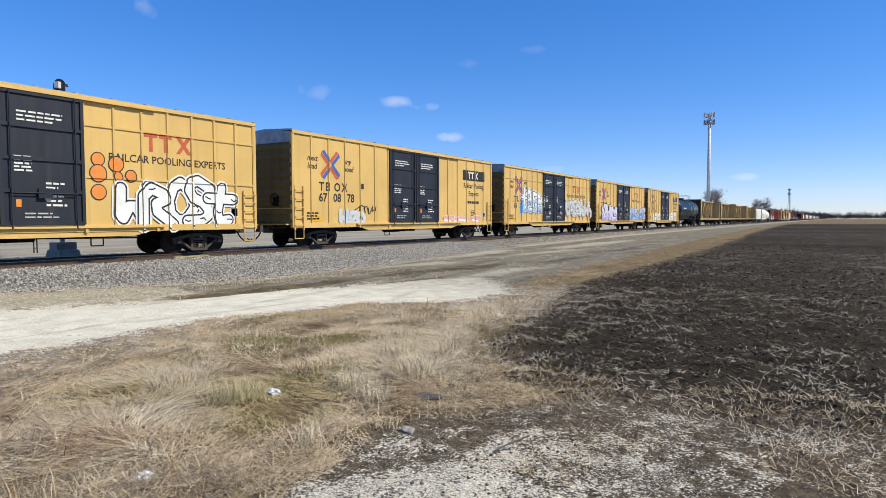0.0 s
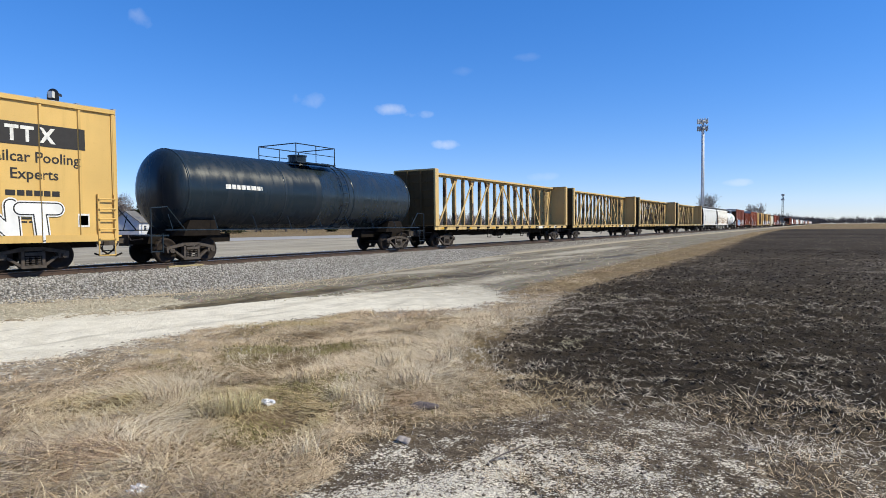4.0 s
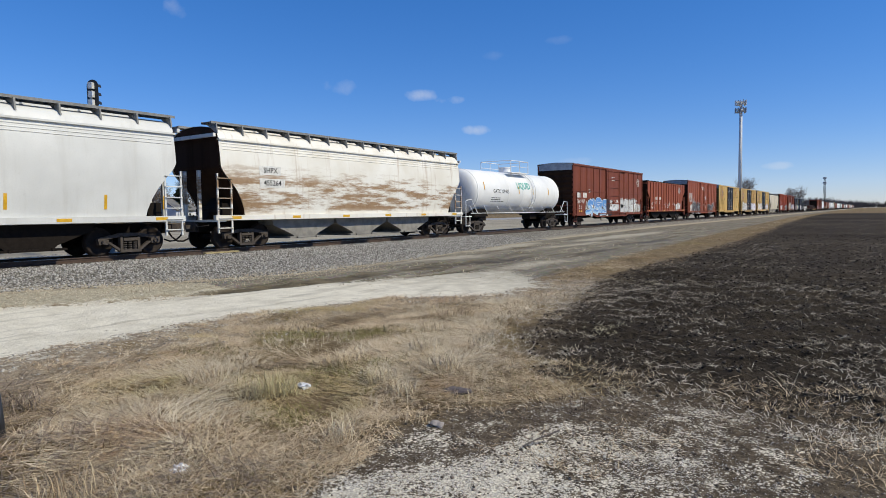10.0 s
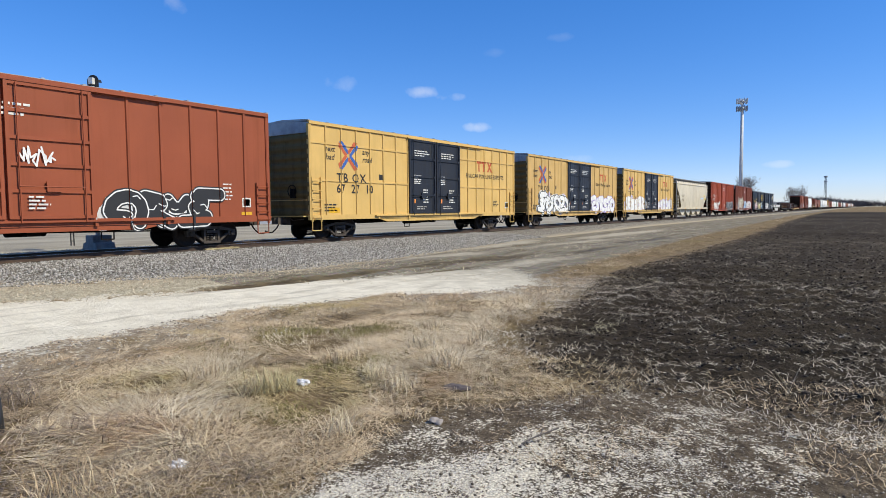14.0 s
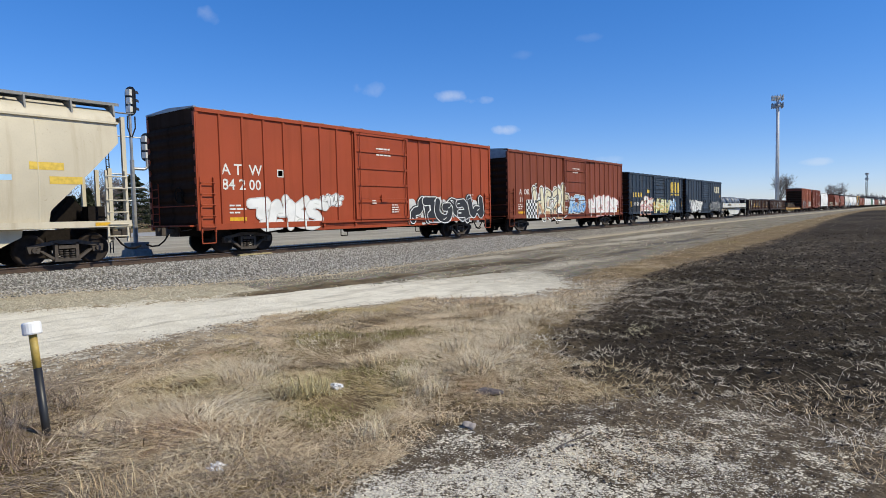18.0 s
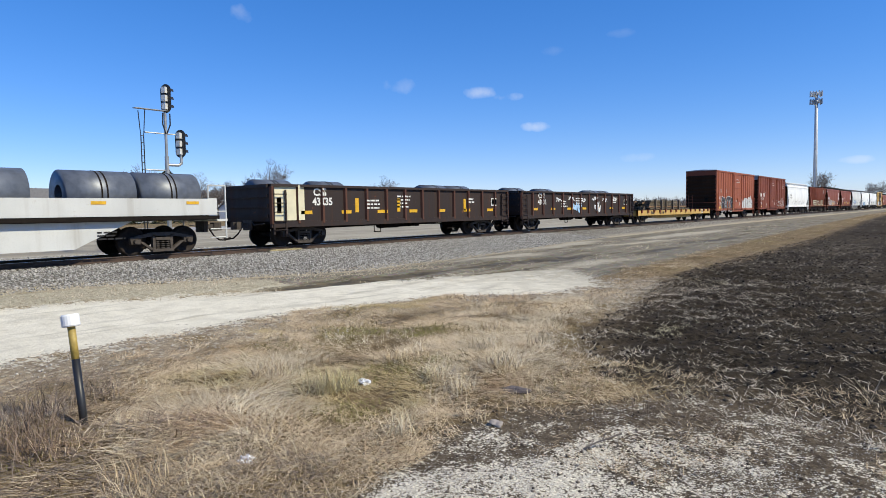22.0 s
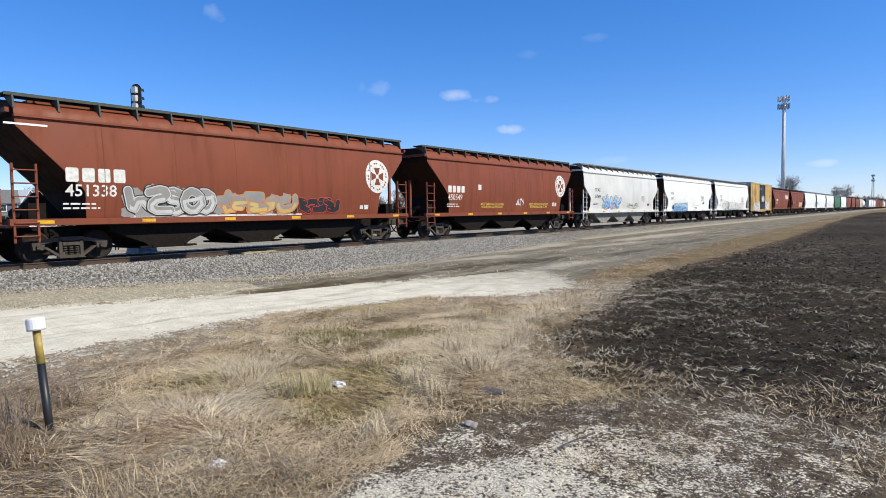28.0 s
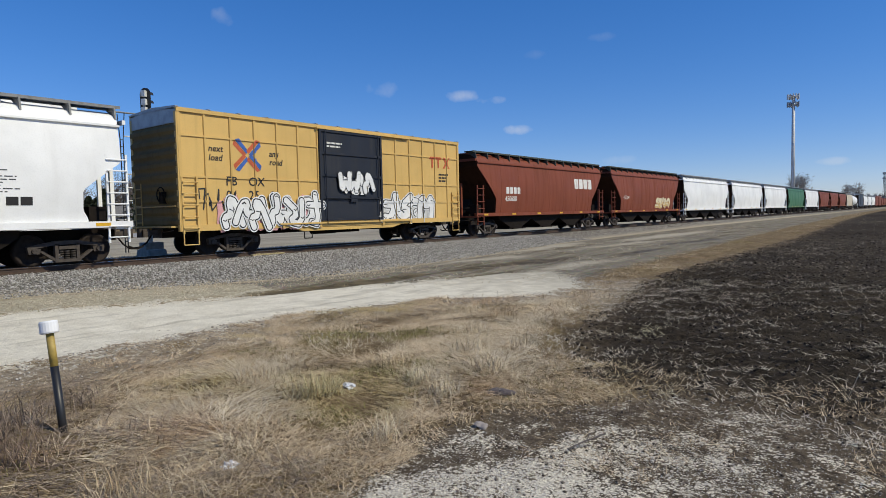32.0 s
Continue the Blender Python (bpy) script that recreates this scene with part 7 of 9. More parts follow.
def height(x, y):
    z = 0.0 * x
    toe = along(y, TOE)
    rise = np.clip((toe - x) / np.maximum(toe + 19.0, 1.0), 0, 1)
    back = np.clip((x + 30.0) / 6.0, 0, 1)
    z = z + 0.20 * rise * rise * (3 - 2 * rise) * back
    near = np.exp(-((x * x + y * y) / 60.0 ** 2))
    f = np.clip(sd_field(x, y) * 2.0, 0, 1)
    z = z + near * f * (0.11 * (lattice(x * 1.6, y * 2.4, 3) - 0.5) + 0.15 * (lattice(x * 4.2, y * 4.2, 4) - 0.5) * lattice(x * 0.7, y * 0.7, 8) + 0.07 * (lattice(x * 8.5, y * 8.5, 9) - 0.5) + 0.02)
    grass = np.clip(-sd_field(x, y) * 2, 0, 1) * np.clip(-sd_gravel(x, y) * 2, 0, 1) * np.clip(-sd_road(x, y) * 2, 0, 1) * np.clip((x - toe) * 1.0, 0, 1)
    z = z + near * grass * (0.09 * (lattice(x * 1.1, y * 1.1, 5) - 0.3) + 0.04 * (lattice(x * 4, y * 4, 6) - 0.5))
    z = z + near * 0.02 * (lattice(x * 3.0, y * 3.0, 7) - 0.5)
    z = z - 0.05 * np.clip(sd_puddle(x, y) * 4 + 0.5, 0, 1)
    return z


def axis_steps(dense_a, dense_b, step, mid_a, mid_b, mid, far_a, far_b):
    out = list(np.arange(dense_a, dense_b, step))
    out += list(np.arange(dense_b, mid_b, mid))
    v, d = mid_b, mid
    while v < far_b:
        out.append(v)
        d *= 1.18
        v += d
    out.append(far_b)
    lower = list(np.arange(mid_a, dense_a, mid))
    v, d, more = mid_a, mid, []
    while v > far_a:
        d *= 1.18
        v -= d
        more.append(v)
    return np.array(sorted(set(round(float(q), 4) for q in more + lower + out)))


gx = axis_steps(-16.0, 5.0, 0.085, -34.0, 12.0, 0.4, -3500, 3500)
gy = axis_steps(-1.0, 18.0, 0.085, -12.0, 70.0, 0.6, -2500, 4500)
GX, GY = np.meshgrid(gx, gy)
GZ = height(GX, GY)
nx, ny = len(gx), len(gy)
idx = np.arange(nx * ny).reshape(ny, nx)
quads = np.stack([idx[:-1, :-1], idx[:-1, 1:], idx[1:, 1:], idx[1:, :-1]], -1).reshape(-1, 4)


def ground_material():
    n = Nodes("ground_cover")

    def field_of(name):
        a = n.tree.nodes.new("ShaderNodeAttribute")
        a.attribute_name = name
        return a.outputs["Fac"]
    v = n.coords(shift=False)
    big, mid, fine, tiny = n.noise(0.35, v, 3), n.noise(2.2, v, 5, 0.6), n.noise(11.0, v, 5, 0.65), n.noise(55.0, v, 4, 0.7)
    ragged = n.math("ADD", n.math("MULTIPLY", n.math("SUBTRACT", mid, 0.5), 1.1), n.math("MULTIPLY", n.math("SUBTRACT", fine, 0.5), 0.9))

    def mask(name, soft=0.12, amount=1.0, extra=0.0):
        e = n.math("ADD", n.math("ADD", field_of(name), n.math("MULTIPLY", ragged, amount)), extra)
        return n.span(e, -soft, soft)
    # matted dry grass over soil
    thatch = n.noise(9.0, n.coords((1.0, 3.5, 1.0), shift=False), 6, 0.7)
    col = n.mix(n.span(mid, 0.3, 0.7), (0.20, 0.145, 0.088), (0.105, 0.075, 0.045))
    col = n.mix(n.span(thatch, 0.45, 0.75), col, (0.50, 0.40, 0.26))
    col = n.mix(n.math("MULTIPLY", n.span(big, 0.5, 0.68), 0.28), col, (0.22, 0.18, 0.07))
    col = n.mix(n.math("MULTIPLY", n.span(fine, 0.55, 0.72), 0.6), col, (0.075, 0.052, 0.034))
    # pale gritty verge between road and ballast
    col = n.mix(mask("verge", 0.3, 0.8), col, n.mix(n.span(fine, 0.35, 0.68), (0.52, 0.47, 0.37), (0.31, 0.275, 0.21)))
    # grey-brown dirt track along the line
    stones = n.cells(16.0, v)
    grey = n.mix(0.45, n.mix(n.span(mid, 0.3, 0.7), (0.215, 0.19, 0.152), (0.14, 0.122, 0.098)), n.mix(0.85, stones, (0.20, 0.177, 0.142)), "MIX")
    grey = n.mix(n.math("MULTIPLY", n.span(n.noise(0.7, n.coords((3.4, 0.4, 1), shift=False), 6, 0.65), 0.50, 0.6), 0.6), grey, (0.31, 0.275, 0.22))
    grey = n.mix(n.math("MULTIPLY", n.span(n.noise(0.6, n.coords((3.0, 0.35, 1.3), shift=False), 6, 0.65), 0.53, 0.62), 0.7), grey, (0.12, 0.10, 0.07))
    grey = n.mix(mask("pale", 0.3, 0.9), grey, n.mix(n.span(fine, 0.35, 0.7), (0.50, 0.455, 0.385), (0.31, 0.28, 0.235)))
    col = n.mix(mask("dirt", 0.2, 1.0), col, grey)
    # grass verge along the toe of the ballast: pale gravel with thin straw
    # crushed-stone ballast
    rock_a, rock_b = n.cells(15.0, v), n.cells(15.0, v, "Distance")
    rs = n.tree.nodes.new("ShaderNodeSeparateColor")
    n.tree.links.new(rock_a, rs.inputs[0])
    ball = n.mix(rs.outputs[0], (0.155, 0.145, 0.135), (0.52, 0.495, 0.465))
    ball = n.mix(n.span(rock_b, 0.3, 0.8), ball, (0.075, 0.066, 0.058))
    ball = n.mix(n.math("MULTIPLY", n.span(mid, 0.5, 0.8), 0.5), ball, (0.17, 0.14, 0.11))
    toe_mix = n.mix(n.span(field_of("ballast"), -0.2, 1.6), (0.47, 0.41, 0.32), ball)
    toe_mix = n.mix(n.math("MULTIPLY", n.span(fine, 0.45, 0.7), 0.35), toe_mix, ball)
    col = n.mix(mask("ballast", 0.2, 0.8), col, toe_mix)
    # pale gravel yard behind the line
    place = n.tree.nodes.new("ShaderNodeSeparateXYZ")
    n.tree.links.new(n.tc.outputs["Object"], place.inputs[0])
    yard = n.mix(n.span(n.noise(0.16, n.coords((2.0, 0.5, 1.0), shift=False), 5, 0.6), 0.35, 0.65), (0.41, 0.375, 0.32), (0.29, 0.262, 0.225))
    yard = n.mix(n.math("MULTIPLY", n.span(fine, 0.45, 0.7), 0.35), yard, (0.22, 0.20, 0.17))
    col = n.mix(n.math("MULTIPLY", n.span(place.outputs[0], -26.5, -29.5), n.span(place.outputs[0], -64.0, -61.0)), col, yard)
    # bare stony soil beside the road
    bare = n.math("MULTIPLY", n.span(n.math("ADD", field_of("road"), n.math("MULTIPLY", ragged, 1.4)), -2.5, -1.1), n.span(n.noise(0.8, v, 4), 0.30, 0.50))
    stony = n.mix(n.span(fine, 0.35, 0.7), (0.25, 0.20, 0.15), (0.40, 0.335, 0.26))
    stony = n.mix(n.math("MULTIPLY", n.span(rs.outputs[1], 0.72, 0.8), n.span(rock_b, 0.55, 0.35)), stony, (0.52, 0.47, 0.40))
    on_near = n.span(field_of("verge"), -3.0, -4.2)
    col = n.mix(n.math("MULTIPLY", bare, on_near), col, stony)
    # white limestone road
    lime = n.mix(n.span(mid, 0.3, 0.75), (0.78, 0.735, 0.65), (0.62, 0.575, 0.495))
    lime = n.mix(n.math("MULTIPLY", n.span(n.noise(1.2, n.coords((2.2, 0.35, 1), shift=False), 5, 0.65), 0.52, 0.66), 0.55), lime, (0.40, 0.36, 0.30))
    lime = n.mix(n.math("MULTIPLY", n.span(n.noise(0.9, n.coords((1.0, 0.25, 1), shift=False), 6, 0.7), 0.55, 0.68), 0.5), lime, (0.47, 0.435, 0.375))
    lime = n.mix(n.math("MULTIPLY", n.span(tiny, 0.5, 0.75), 0.25), lime, (0.42, 0.39, 0.34))
    lime = n.mix(n.math("MULTIPLY", n.span(place.outputs[1], 9.5, 15.5), n.span(mid, 0.25, 0.6, 0.35, 0.8)), lime, (0.36, 0.33, 0.28))
    col = n.mix(mask("road", 0.22, 2.5), col, lime)
    # loose pale chips underfoot, strewn over brown soil
    spread_n = n.math("ADD", n.math("MULTIPLY", n.math("SUBTRACT", n.noise(4.2, v, 6, 0.75), 0.5), 3.4), n.math("MULTIPLY", n.math("SUBTRACT", n.noise(1.5, n.coords((1.6, 0.8, 1.0), shift=False), 4), 0.5), 2.2))
    dens = n.math("ADD", n.math("SUBTRACT", field_of("chips"), 0.18), spread_n)
    soil = n.mix(n.span(fine, 0.35, 0.7), (0.072, 0.055, 0.041), (0.17, 0.136, 0.102))
    soil = n.mix(n.math("MULTIPLY", n.span(tiny, 0.52, 0.7), 0.5), soil, (0.27, 0.23, 0.18))
    near_cover = n.mix(n.math("MULTIPLY", n.span(dens, 0.65, 1.2), 0.75), soil, (0.66, 0.595, 0.51))
    for size, low, high, limit in ((36.0, (0.44, 0.395, 0.335), (0.84, 0.785, 0.70), 0.62), (74.0, (0.52, 0.465, 0.395), (0.90, 0.85, 0.765), 0.7)):
        at = n.coords((1.0, 1.0, 1.0), shift=False)
        warp = n.tree.nodes.new("ShaderNodeVectorMath")
        warp.operation = "ADD"
        wob = n.tree.nodes.new("ShaderNodeTexNoise")
        wob.inputs["Scale"].default_value = size * 0.6
        n.tree.links.new(at, wob.inputs["Vector"])
        less = n.tree.nodes.new("ShaderNodeVectorMath")
        less.operation = "SCALE"
        less.inputs["Scale"].default_value = 0.9 / size
        n.tree.links.new(wob.outputs["Color"], less.inputs[0])
        n.tree.links.new(at, warp.inputs[0])
        n.tree.links.new(less.outputs[0], warp.inputs[1])
        peb, pebd = n.cells(size, warp.outputs[0]), n.cells(size, warp.outputs[0], "Distance")
        ps = n.tree.nodes.new("ShaderNodeSeparateColor")
        n.tree.links.new(peb, ps.inputs[0])
        there = n.span(n.math("SUBTRACT", dens, ps.outputs[0]), -0.04, 0.06)
        there = n.math("MULTIPLY", there, n.span(pebd, limit, limit - 0.25))
        near_cover = n.mix(there, near_cover, n.mix(ps.outputs[1], low, high))
    col = n.mix(mask("gravel", 0.2, 0.7), col, near_cover)
    # black ploughed soil with chopped straw
    black = n.mix(n.span(fine, 0.3, 0.7), (0.020, 0.0165, 0.0135), (0.056, 0.045, 0.035))
    black = n.mix(n.math("MULTIPLY", n.span(tiny, 0.56, 0.68), 0.6), black, (0.11, 0.088, 0.064))
    black = n.mix(n.math("MULTIPLY", n.span(n.noise(3.2, n.coords((0.6, 2.2, 1), shift=False), 5, 0.65), 0.54, 0.66), 0.7), black, (0.009, 0.008, 0.007))
    black = n.mix(n.math("MULTIPLY", n.span(n.noise(0.05, v, 3), 0.35, 0.6), 0.5), black, (0.085, 0.07, 0.054))
    edge_soil = n.mix(n.span(fine, 0.35, 0.65), (0.045, 0.036, 0.027), (0.13, 0.10, 0.07))
    black = n.mix(n.span(n.math("ADD", field_of("field"), n.math("MULTIPLY", ragged, 0.8)), 0.9, 0.1), black, edge_soil)
    col = n.mix(mask("field", 0.25, 1.1), col, black)
    # wet mud
    wet = mask("puddle", 0.06, 0.45)
    col = n.mix(wet, col, n.mix(n.span(mid, 0.4, 0.6), (0.075, 0.060, 0.035), (0.14, 0.113, 0.068)))
    col = n.mix(1.0, col, (1.0, 0.985, 0.90), "MULTIPLY")
    rough = n.math("SUBTRACT", 0.95, n.math("MULTIPLY", wet, 0.45))
    dry = n.math("MULTIPLY", n.math("SUBTRACT", 1.0, n.math("MULTIPLY", wet, 0.85)), n.math("SUBTRACT", 1.0, n.math("MULTIPLY", n.span(field_of("road"), -0.2, 0.4), 0.4)))
    relief = n.math("ADD", n.math("MULTIPLY", fine, 0.7), n.math("ADD", n.math("MULTIPLY", tiny, 0.35), n.math("MULTIPLY", rock_b, -0.3)))
    n.bump(n.math("MULTIPLY", relief, dry), 0.9, 0.06)
    return n.done(col, rough, 0.0, n.math("ADD", 0.04, n.math("MULTIPLY", wet, 0.04)))


ground_me = mesh_np("ground", np.stack([GX.ravel(), GY.ravel(), GZ.ravel()], -1), quads, ground_material())
for nm, fn in (("field", sd_field), ("gravel", sd_gravel), ("road", sd_road), ("dirt", sd_dirt), ("verge", sd_verge), ("ballast", sd_ballast), ("puddle", sd_puddle), ("chips", chip_density), ("pale", sd_pale)):
    a = ground_me.attributes.new(nm, "FLOAT", "POINT")
    a.data.foreach_set("value", np.clip(fn(GX, GY), -40, 40).astype(np.float32).ravel())
ground_me.shade_smooth()
ground = tagged(new("ground", ground_me), "flat ground of dry grass, pale gravel, ballast and black ploughed soil", "ground", "", "structure")

# ---- railway line ----
RAIL = plain("rail_steel", (0.075, 0.046, 0.032), 0.8, 0.0, 0.35, 6.0)
RAIL_TOP = plain("polished_rail_head", (0.45, 0.44, 0.43), 0.25, 0.9, 0.1, 6.0)
TIE = plain("creosoted_timber", (0.075, 0.056, 0.044), 0.9, 0.0, 0.45, 7.0)
line = tagged(new("railway_line"), "single railway line of steel rails on timber ties", "railway line", "", "structure")
for x in (-0.755, 0.755):
    prof = [(-0.075, -0.17), (0.075, -0.17), (0.075, -0.155), (0.012, -0.13), (0.012, -0.05), (0.037, -0.035), (0.037, -0.004), (-0.037, -0.004), (-0.037, -0.035), (-0.012, -0.05), (-0.012, -0.13), (-0.075, -0.155)]
    r = part("rail", Geo().prism([(TRACK_X + x + u, RAIL_Z + w) for u, w in prof], "y", -1100, 2500), RAIL, line)
    part("rail_head", Geo().box(TRACK_X + x - 0.033, TRACK_X + x + 0.033, -1100, 2500, RAIL_Z - 0.004, RAIL_Z), RAIL_TOP, r, "bright worn rail head")
tie_me = Geo().box(-1.3, 1.3, -0.115, 0.115, -0.13, 0.0).mesh("tie", TIE)
for i in range(190):
    t = part("tie", tie_me, TIE, line)
    t.location = (TRACK_X + random.uniform(-0.03, 0.03), -6.0 + i * 0.5, RAIL_Z - 0.165 + random.uniform(-0.008, 0.008))
g = Geo()
for i in range(1000):
    g.box(TRACK_X - 1.3, TRACK_X + 1.3, 89.0 + i * 0.5 - 0.115, 89.0 + i * 0.5 + 0.115, RAIL_Z - 0.295, RAIL_Z - 0.165)
tagged(part("far_ties", g, TIE, line), kind="stuff")
# pale marker plate that lies along the tie ends
mk = thing("tie_marker", TRACK_X + 1.12, 15.0, 0.235, "weathered yellow-white plate lying on the ballast beside the rail", "marker plate")
part("plate", Geo().box(-0.08, 0.08, -0.75, 0.75, 0.0, 0.05).box(-0.09, 0.09, -0.5, -0.42, 0.04, 0.07).box(-0.09, 0.09, 0.42, 0.5, 0.04, 0.07), plain("chalky_yellow", (0.52, 0.42, 0.22), 0.8, 0, 0.5, 12), mk)

# ---- loose cover: grass, straw, stones, ballast ----


def blades(n, x0, x1, y0, y1, keep, length, width, lean, seed, name, mats, label, loose=0.2, comb=1.5):
    """Thin bent blades as one mesh. lean: 0 upright, 1 flat; comb: how far they stray from the lie of the mat, in radians."""
    rs = np.random.RandomState(seed)
    x, y = rs.uniform(x0, x1, n), rs.uniform(y0, y1, n)
    ok = keep(x, y, rs.rand(n))
    x, y = x[ok], y[ok]
    m = len(x)
    z = height(x, y)
    wave = lattice(x * 0.9, y * 0.9, seed + 1) * 6.3
    ang = wave + rs.normal(0, comb, m)
    ln = rs.uniform(length * 0.45, length * 1.25, m)
    tilt = np.clip(rs.normal(lean, loose, m), 0.03, 1.0) * (math.pi / 2)
    dx, dy, dz = np.cos(ang) * np.sin(tilt), np.sin(ang) * np.sin(tilt), np.cos(tilt)
    sx, sy = -np.sin(ang) * width, np.cos(ang) * width
    tuck = rs.uniform(-0.012, 0.03, m)
    p0 = np.stack([x, y, z + tuck - 0.01], -1)
    p1 = p0 + np.stack([dx * ln * 0.55, dy * ln * 0.55, np.maximum(dz * ln * 0.6, 0.012)], -1)
    p2 = p0 + np.stack([dx * ln, dy * ln, np.maximum(dz * ln * 0.85, 0.01) + rs.uniform(-0.01, 0.03, m)], -1)
    s = np.stack([sx, sy, rs.uniform(-0.4, 0.4, m) * width], -1)
    v = np.stack([p0 - s, p0 + s, p1 + s * 0.8, p1 - s * 0.8, p2, p2 + s * 0.15], 1).reshape(-1, 3)
    b = np.arange(m)[:, None] * 6
    f = np.concatenate([b + np.array([[0, 1, 2, 3]]), b + np.array([[3, 2, 5, 4]])], 0)
    return tagged(new(name, mesh_np(name, v, f, mats)), label, "grass", "", "stuff")


def straw_material(name, a, b, c):
    n = Nodes(name)
    geo = n.tree.nodes.new("ShaderNodeNewGeometry")
    r = geo.outputs["Random Per Island"]
    v = n.coords(shift=False)
    col = n.mix(n.span(r, 0.0, 0.6), a, b)
    col = n.mix(n.span(r, 0.7, 0.95), col, c)
    col = n.mix(n.math("MULTIPLY", n.span(n.noise(0.8, v, 3), 0.42, 0.66), 0.4), col, shade(a, 0.62))
    tone = n.noise(0.55, n.coords((1.0, 0.8, 1.0), shift=False), 4)
    col = n.mix(n.math("MULTIPLY", n.span(tone, 0.54, 0.66), 0.5), col, (a[0] * 0.92, a[1] * 0.98, a[2] * 0.6))
    col = n.mix(n.math("MULTIPLY", n.span(tone, 0.44, 0.34), 0.45), col, (a[0] * 1.05, a[1] * 0.86, a[2] * 0.72))
    return n.done(col, 0.85, 0.0, 0.2)


STRAW = straw_material("dry_grass", (0.45, 0.325, 0.197), (0.73, 0.595, 0.40), (0.13, 0.082, 0.047))
LITTER_STRAW = straw_material("weathered_straw", (0.40, 0.34, 0.255), (0.68, 0.61, 0.50), (0.24, 0.19, 0.14))
STRAW_PALE = straw_material("bleached_straw", (0.56, 0.46, 0.31), (0.74, 0.64, 0.47), (0.34, 0.26, 0.17))
EDGE_STRAW = straw_material("soiled_edge_grass", (0.24, 0.17, 0.095), (0.42, 0.31, 0.18), (0.10, 0.07, 0.04))
WEED = straw_material("dead_weed", (0.20, 0.15, 0.11), (0.32, 0.25, 0.19), (0.12, 0.085, 0.06))
MOSS = straw_material("low_green", (0.20, 0.19, 0.06), (0.29, 0.25, 0.10), (0.14, 0.12, 0.05))


def on_grass(x, y, r, slack=0.0):
    w = 0.9 * (lattice(x * 2.0, y * 2.0, 41) - 0.5)
    return (r > 0.93 * np.clip(1.25 + sd_road(x, y) / 2.0, 0, 1) * (0.25 + 0.75 * (y < 5.5))) & (r > 0.75 * np.clip(1 + sd_field(x, y) / 0.7, 0, 1)) & (sd_field(x, y) + w < 0.05 + slack) & (sd_gravel(x, y) + w < 0.0 + slack) & (sd_road(x, y) + w < 0.0) & (sd_puddle(x, y) < -0.1) & (x > along(y, TOE) + 0.6) & (sd_dirt(x, y) + w < 0.1)


def patchy(x, y, r):
    return (r > 0.65 * np.clip((2.7 - y) / 1.3, 0, 1) * np.clip((-3.2 - x) / 0.8, 0, 1)) & on_grass(x, y, r) & (lattice(x * 1.3, y * 1.3, 43) > 0.2 + 0.3 * r) & (lattice(x * 5.5, y * 5.5, 44) > 0.12 + 0.45 * r)


# x, y, radius of the bleached mats and of the low green growth
PALE_MATS = [(-4.5, 2.97, 0.42), (-5.1, 2.75, 0.4), (-5.75, 4.0, 0.5), (-4.95, 3.2, 0.45), (-4.2, 6.05, 0.75), (-3.75, 4.8, 0.35), (-5.0, 9.3, 0.9), (-4.7, 7.6, 0.7), (-3.5, 5.5, 0.5), (-6.6, 7.4, 0.6), (-4.15, 2.3, 0.4)]
GREEN_SPOTS = [(-4.45, 4.6, 0.42), (-3.87, 3.45, 0.36), (-6.5, 4.4, 0.55), (-6.35, 5.65, 0.55), (-5.4, 6.2, 0.5), (-4.3, 5.1, 0.35)]


def within(x, y, spots):
    """1 in the middle of the spots, 0 at and beyond their ragged edges."""
    best = np.zeros(np.shape(x))
    for cx, cy, r in spots:
        d = np.hypot((x - cx), (y - cy) * 0.85) / (r * (0.7 + 0.7 * lattice(x * 3.1, y * 3.1, 91)))
        best = np.maximum(best, np.clip(1.15 - d, 0, 1))
    return best


blades(300000, -8.8, -1.8, 0.6, 9.5, lambda x, y, r: patchy(x, y, r) & (r > 0.75 * within(x, y, GREEN_SPOTS)), 0.19, 0.0021, 0.96, 51, "dry_grass_near", STRAW, "matted dry tan grass", 0.08, 0.7)
blades(150000, -7.6, -2.4, 1.2, 10.5, lambda x, y, r: on_grass(x, y, r) & (r < 0.9 * within(x, y, PALE_MATS)), 0.26, 0.0022, 0.93, 151, "bleached_mats", STRAW_PALE, "combed mats of bleached grass", 0.09, 0.42)
blades(40000, -12.0, -2.6, -5.0, 0.7, on_grass, 0.2, 0.005, 0.93, 50, "dry_grass_behind", STRAW, "matted dry tan grass")
blades(50000, -8.8, -1.8, 0.6, 9.5, lambda x, y, r: on_grass(x, y, r) & (lattice(x * 2.3, y * 2.3, 47) > 0.46 + 0.3 * r), 0.14, 0.0020, 0.84, 52, "bleached_grass_near", STRAW_PALE, "bleached tangled dry grass", 0.3, 0.9)
blades(70000, -8.0, -2.6, 1.5, 8.0, lambda x, y, r: on_grass(x, y, r) & (r < within(x, y, GREEN_SPOTS)), 0.06, 0.0026, 0.75, 155, "green_spots", MOSS, "low yellow-green growth among the dry grass", 0.2)
blades(42000, -7.5, -3.0, 8.5, 24.0, lambda x, y, r: on_grass(x, y, r) & (lattice(x * 2.5, y * 2.5, 68) > 0.2 + 0.35 * r + 0.25 * (y > 13)), 0.17, 0.0034, 0.88, 53, "dry_grass_middle", STRAW, "matted dry tan grass")
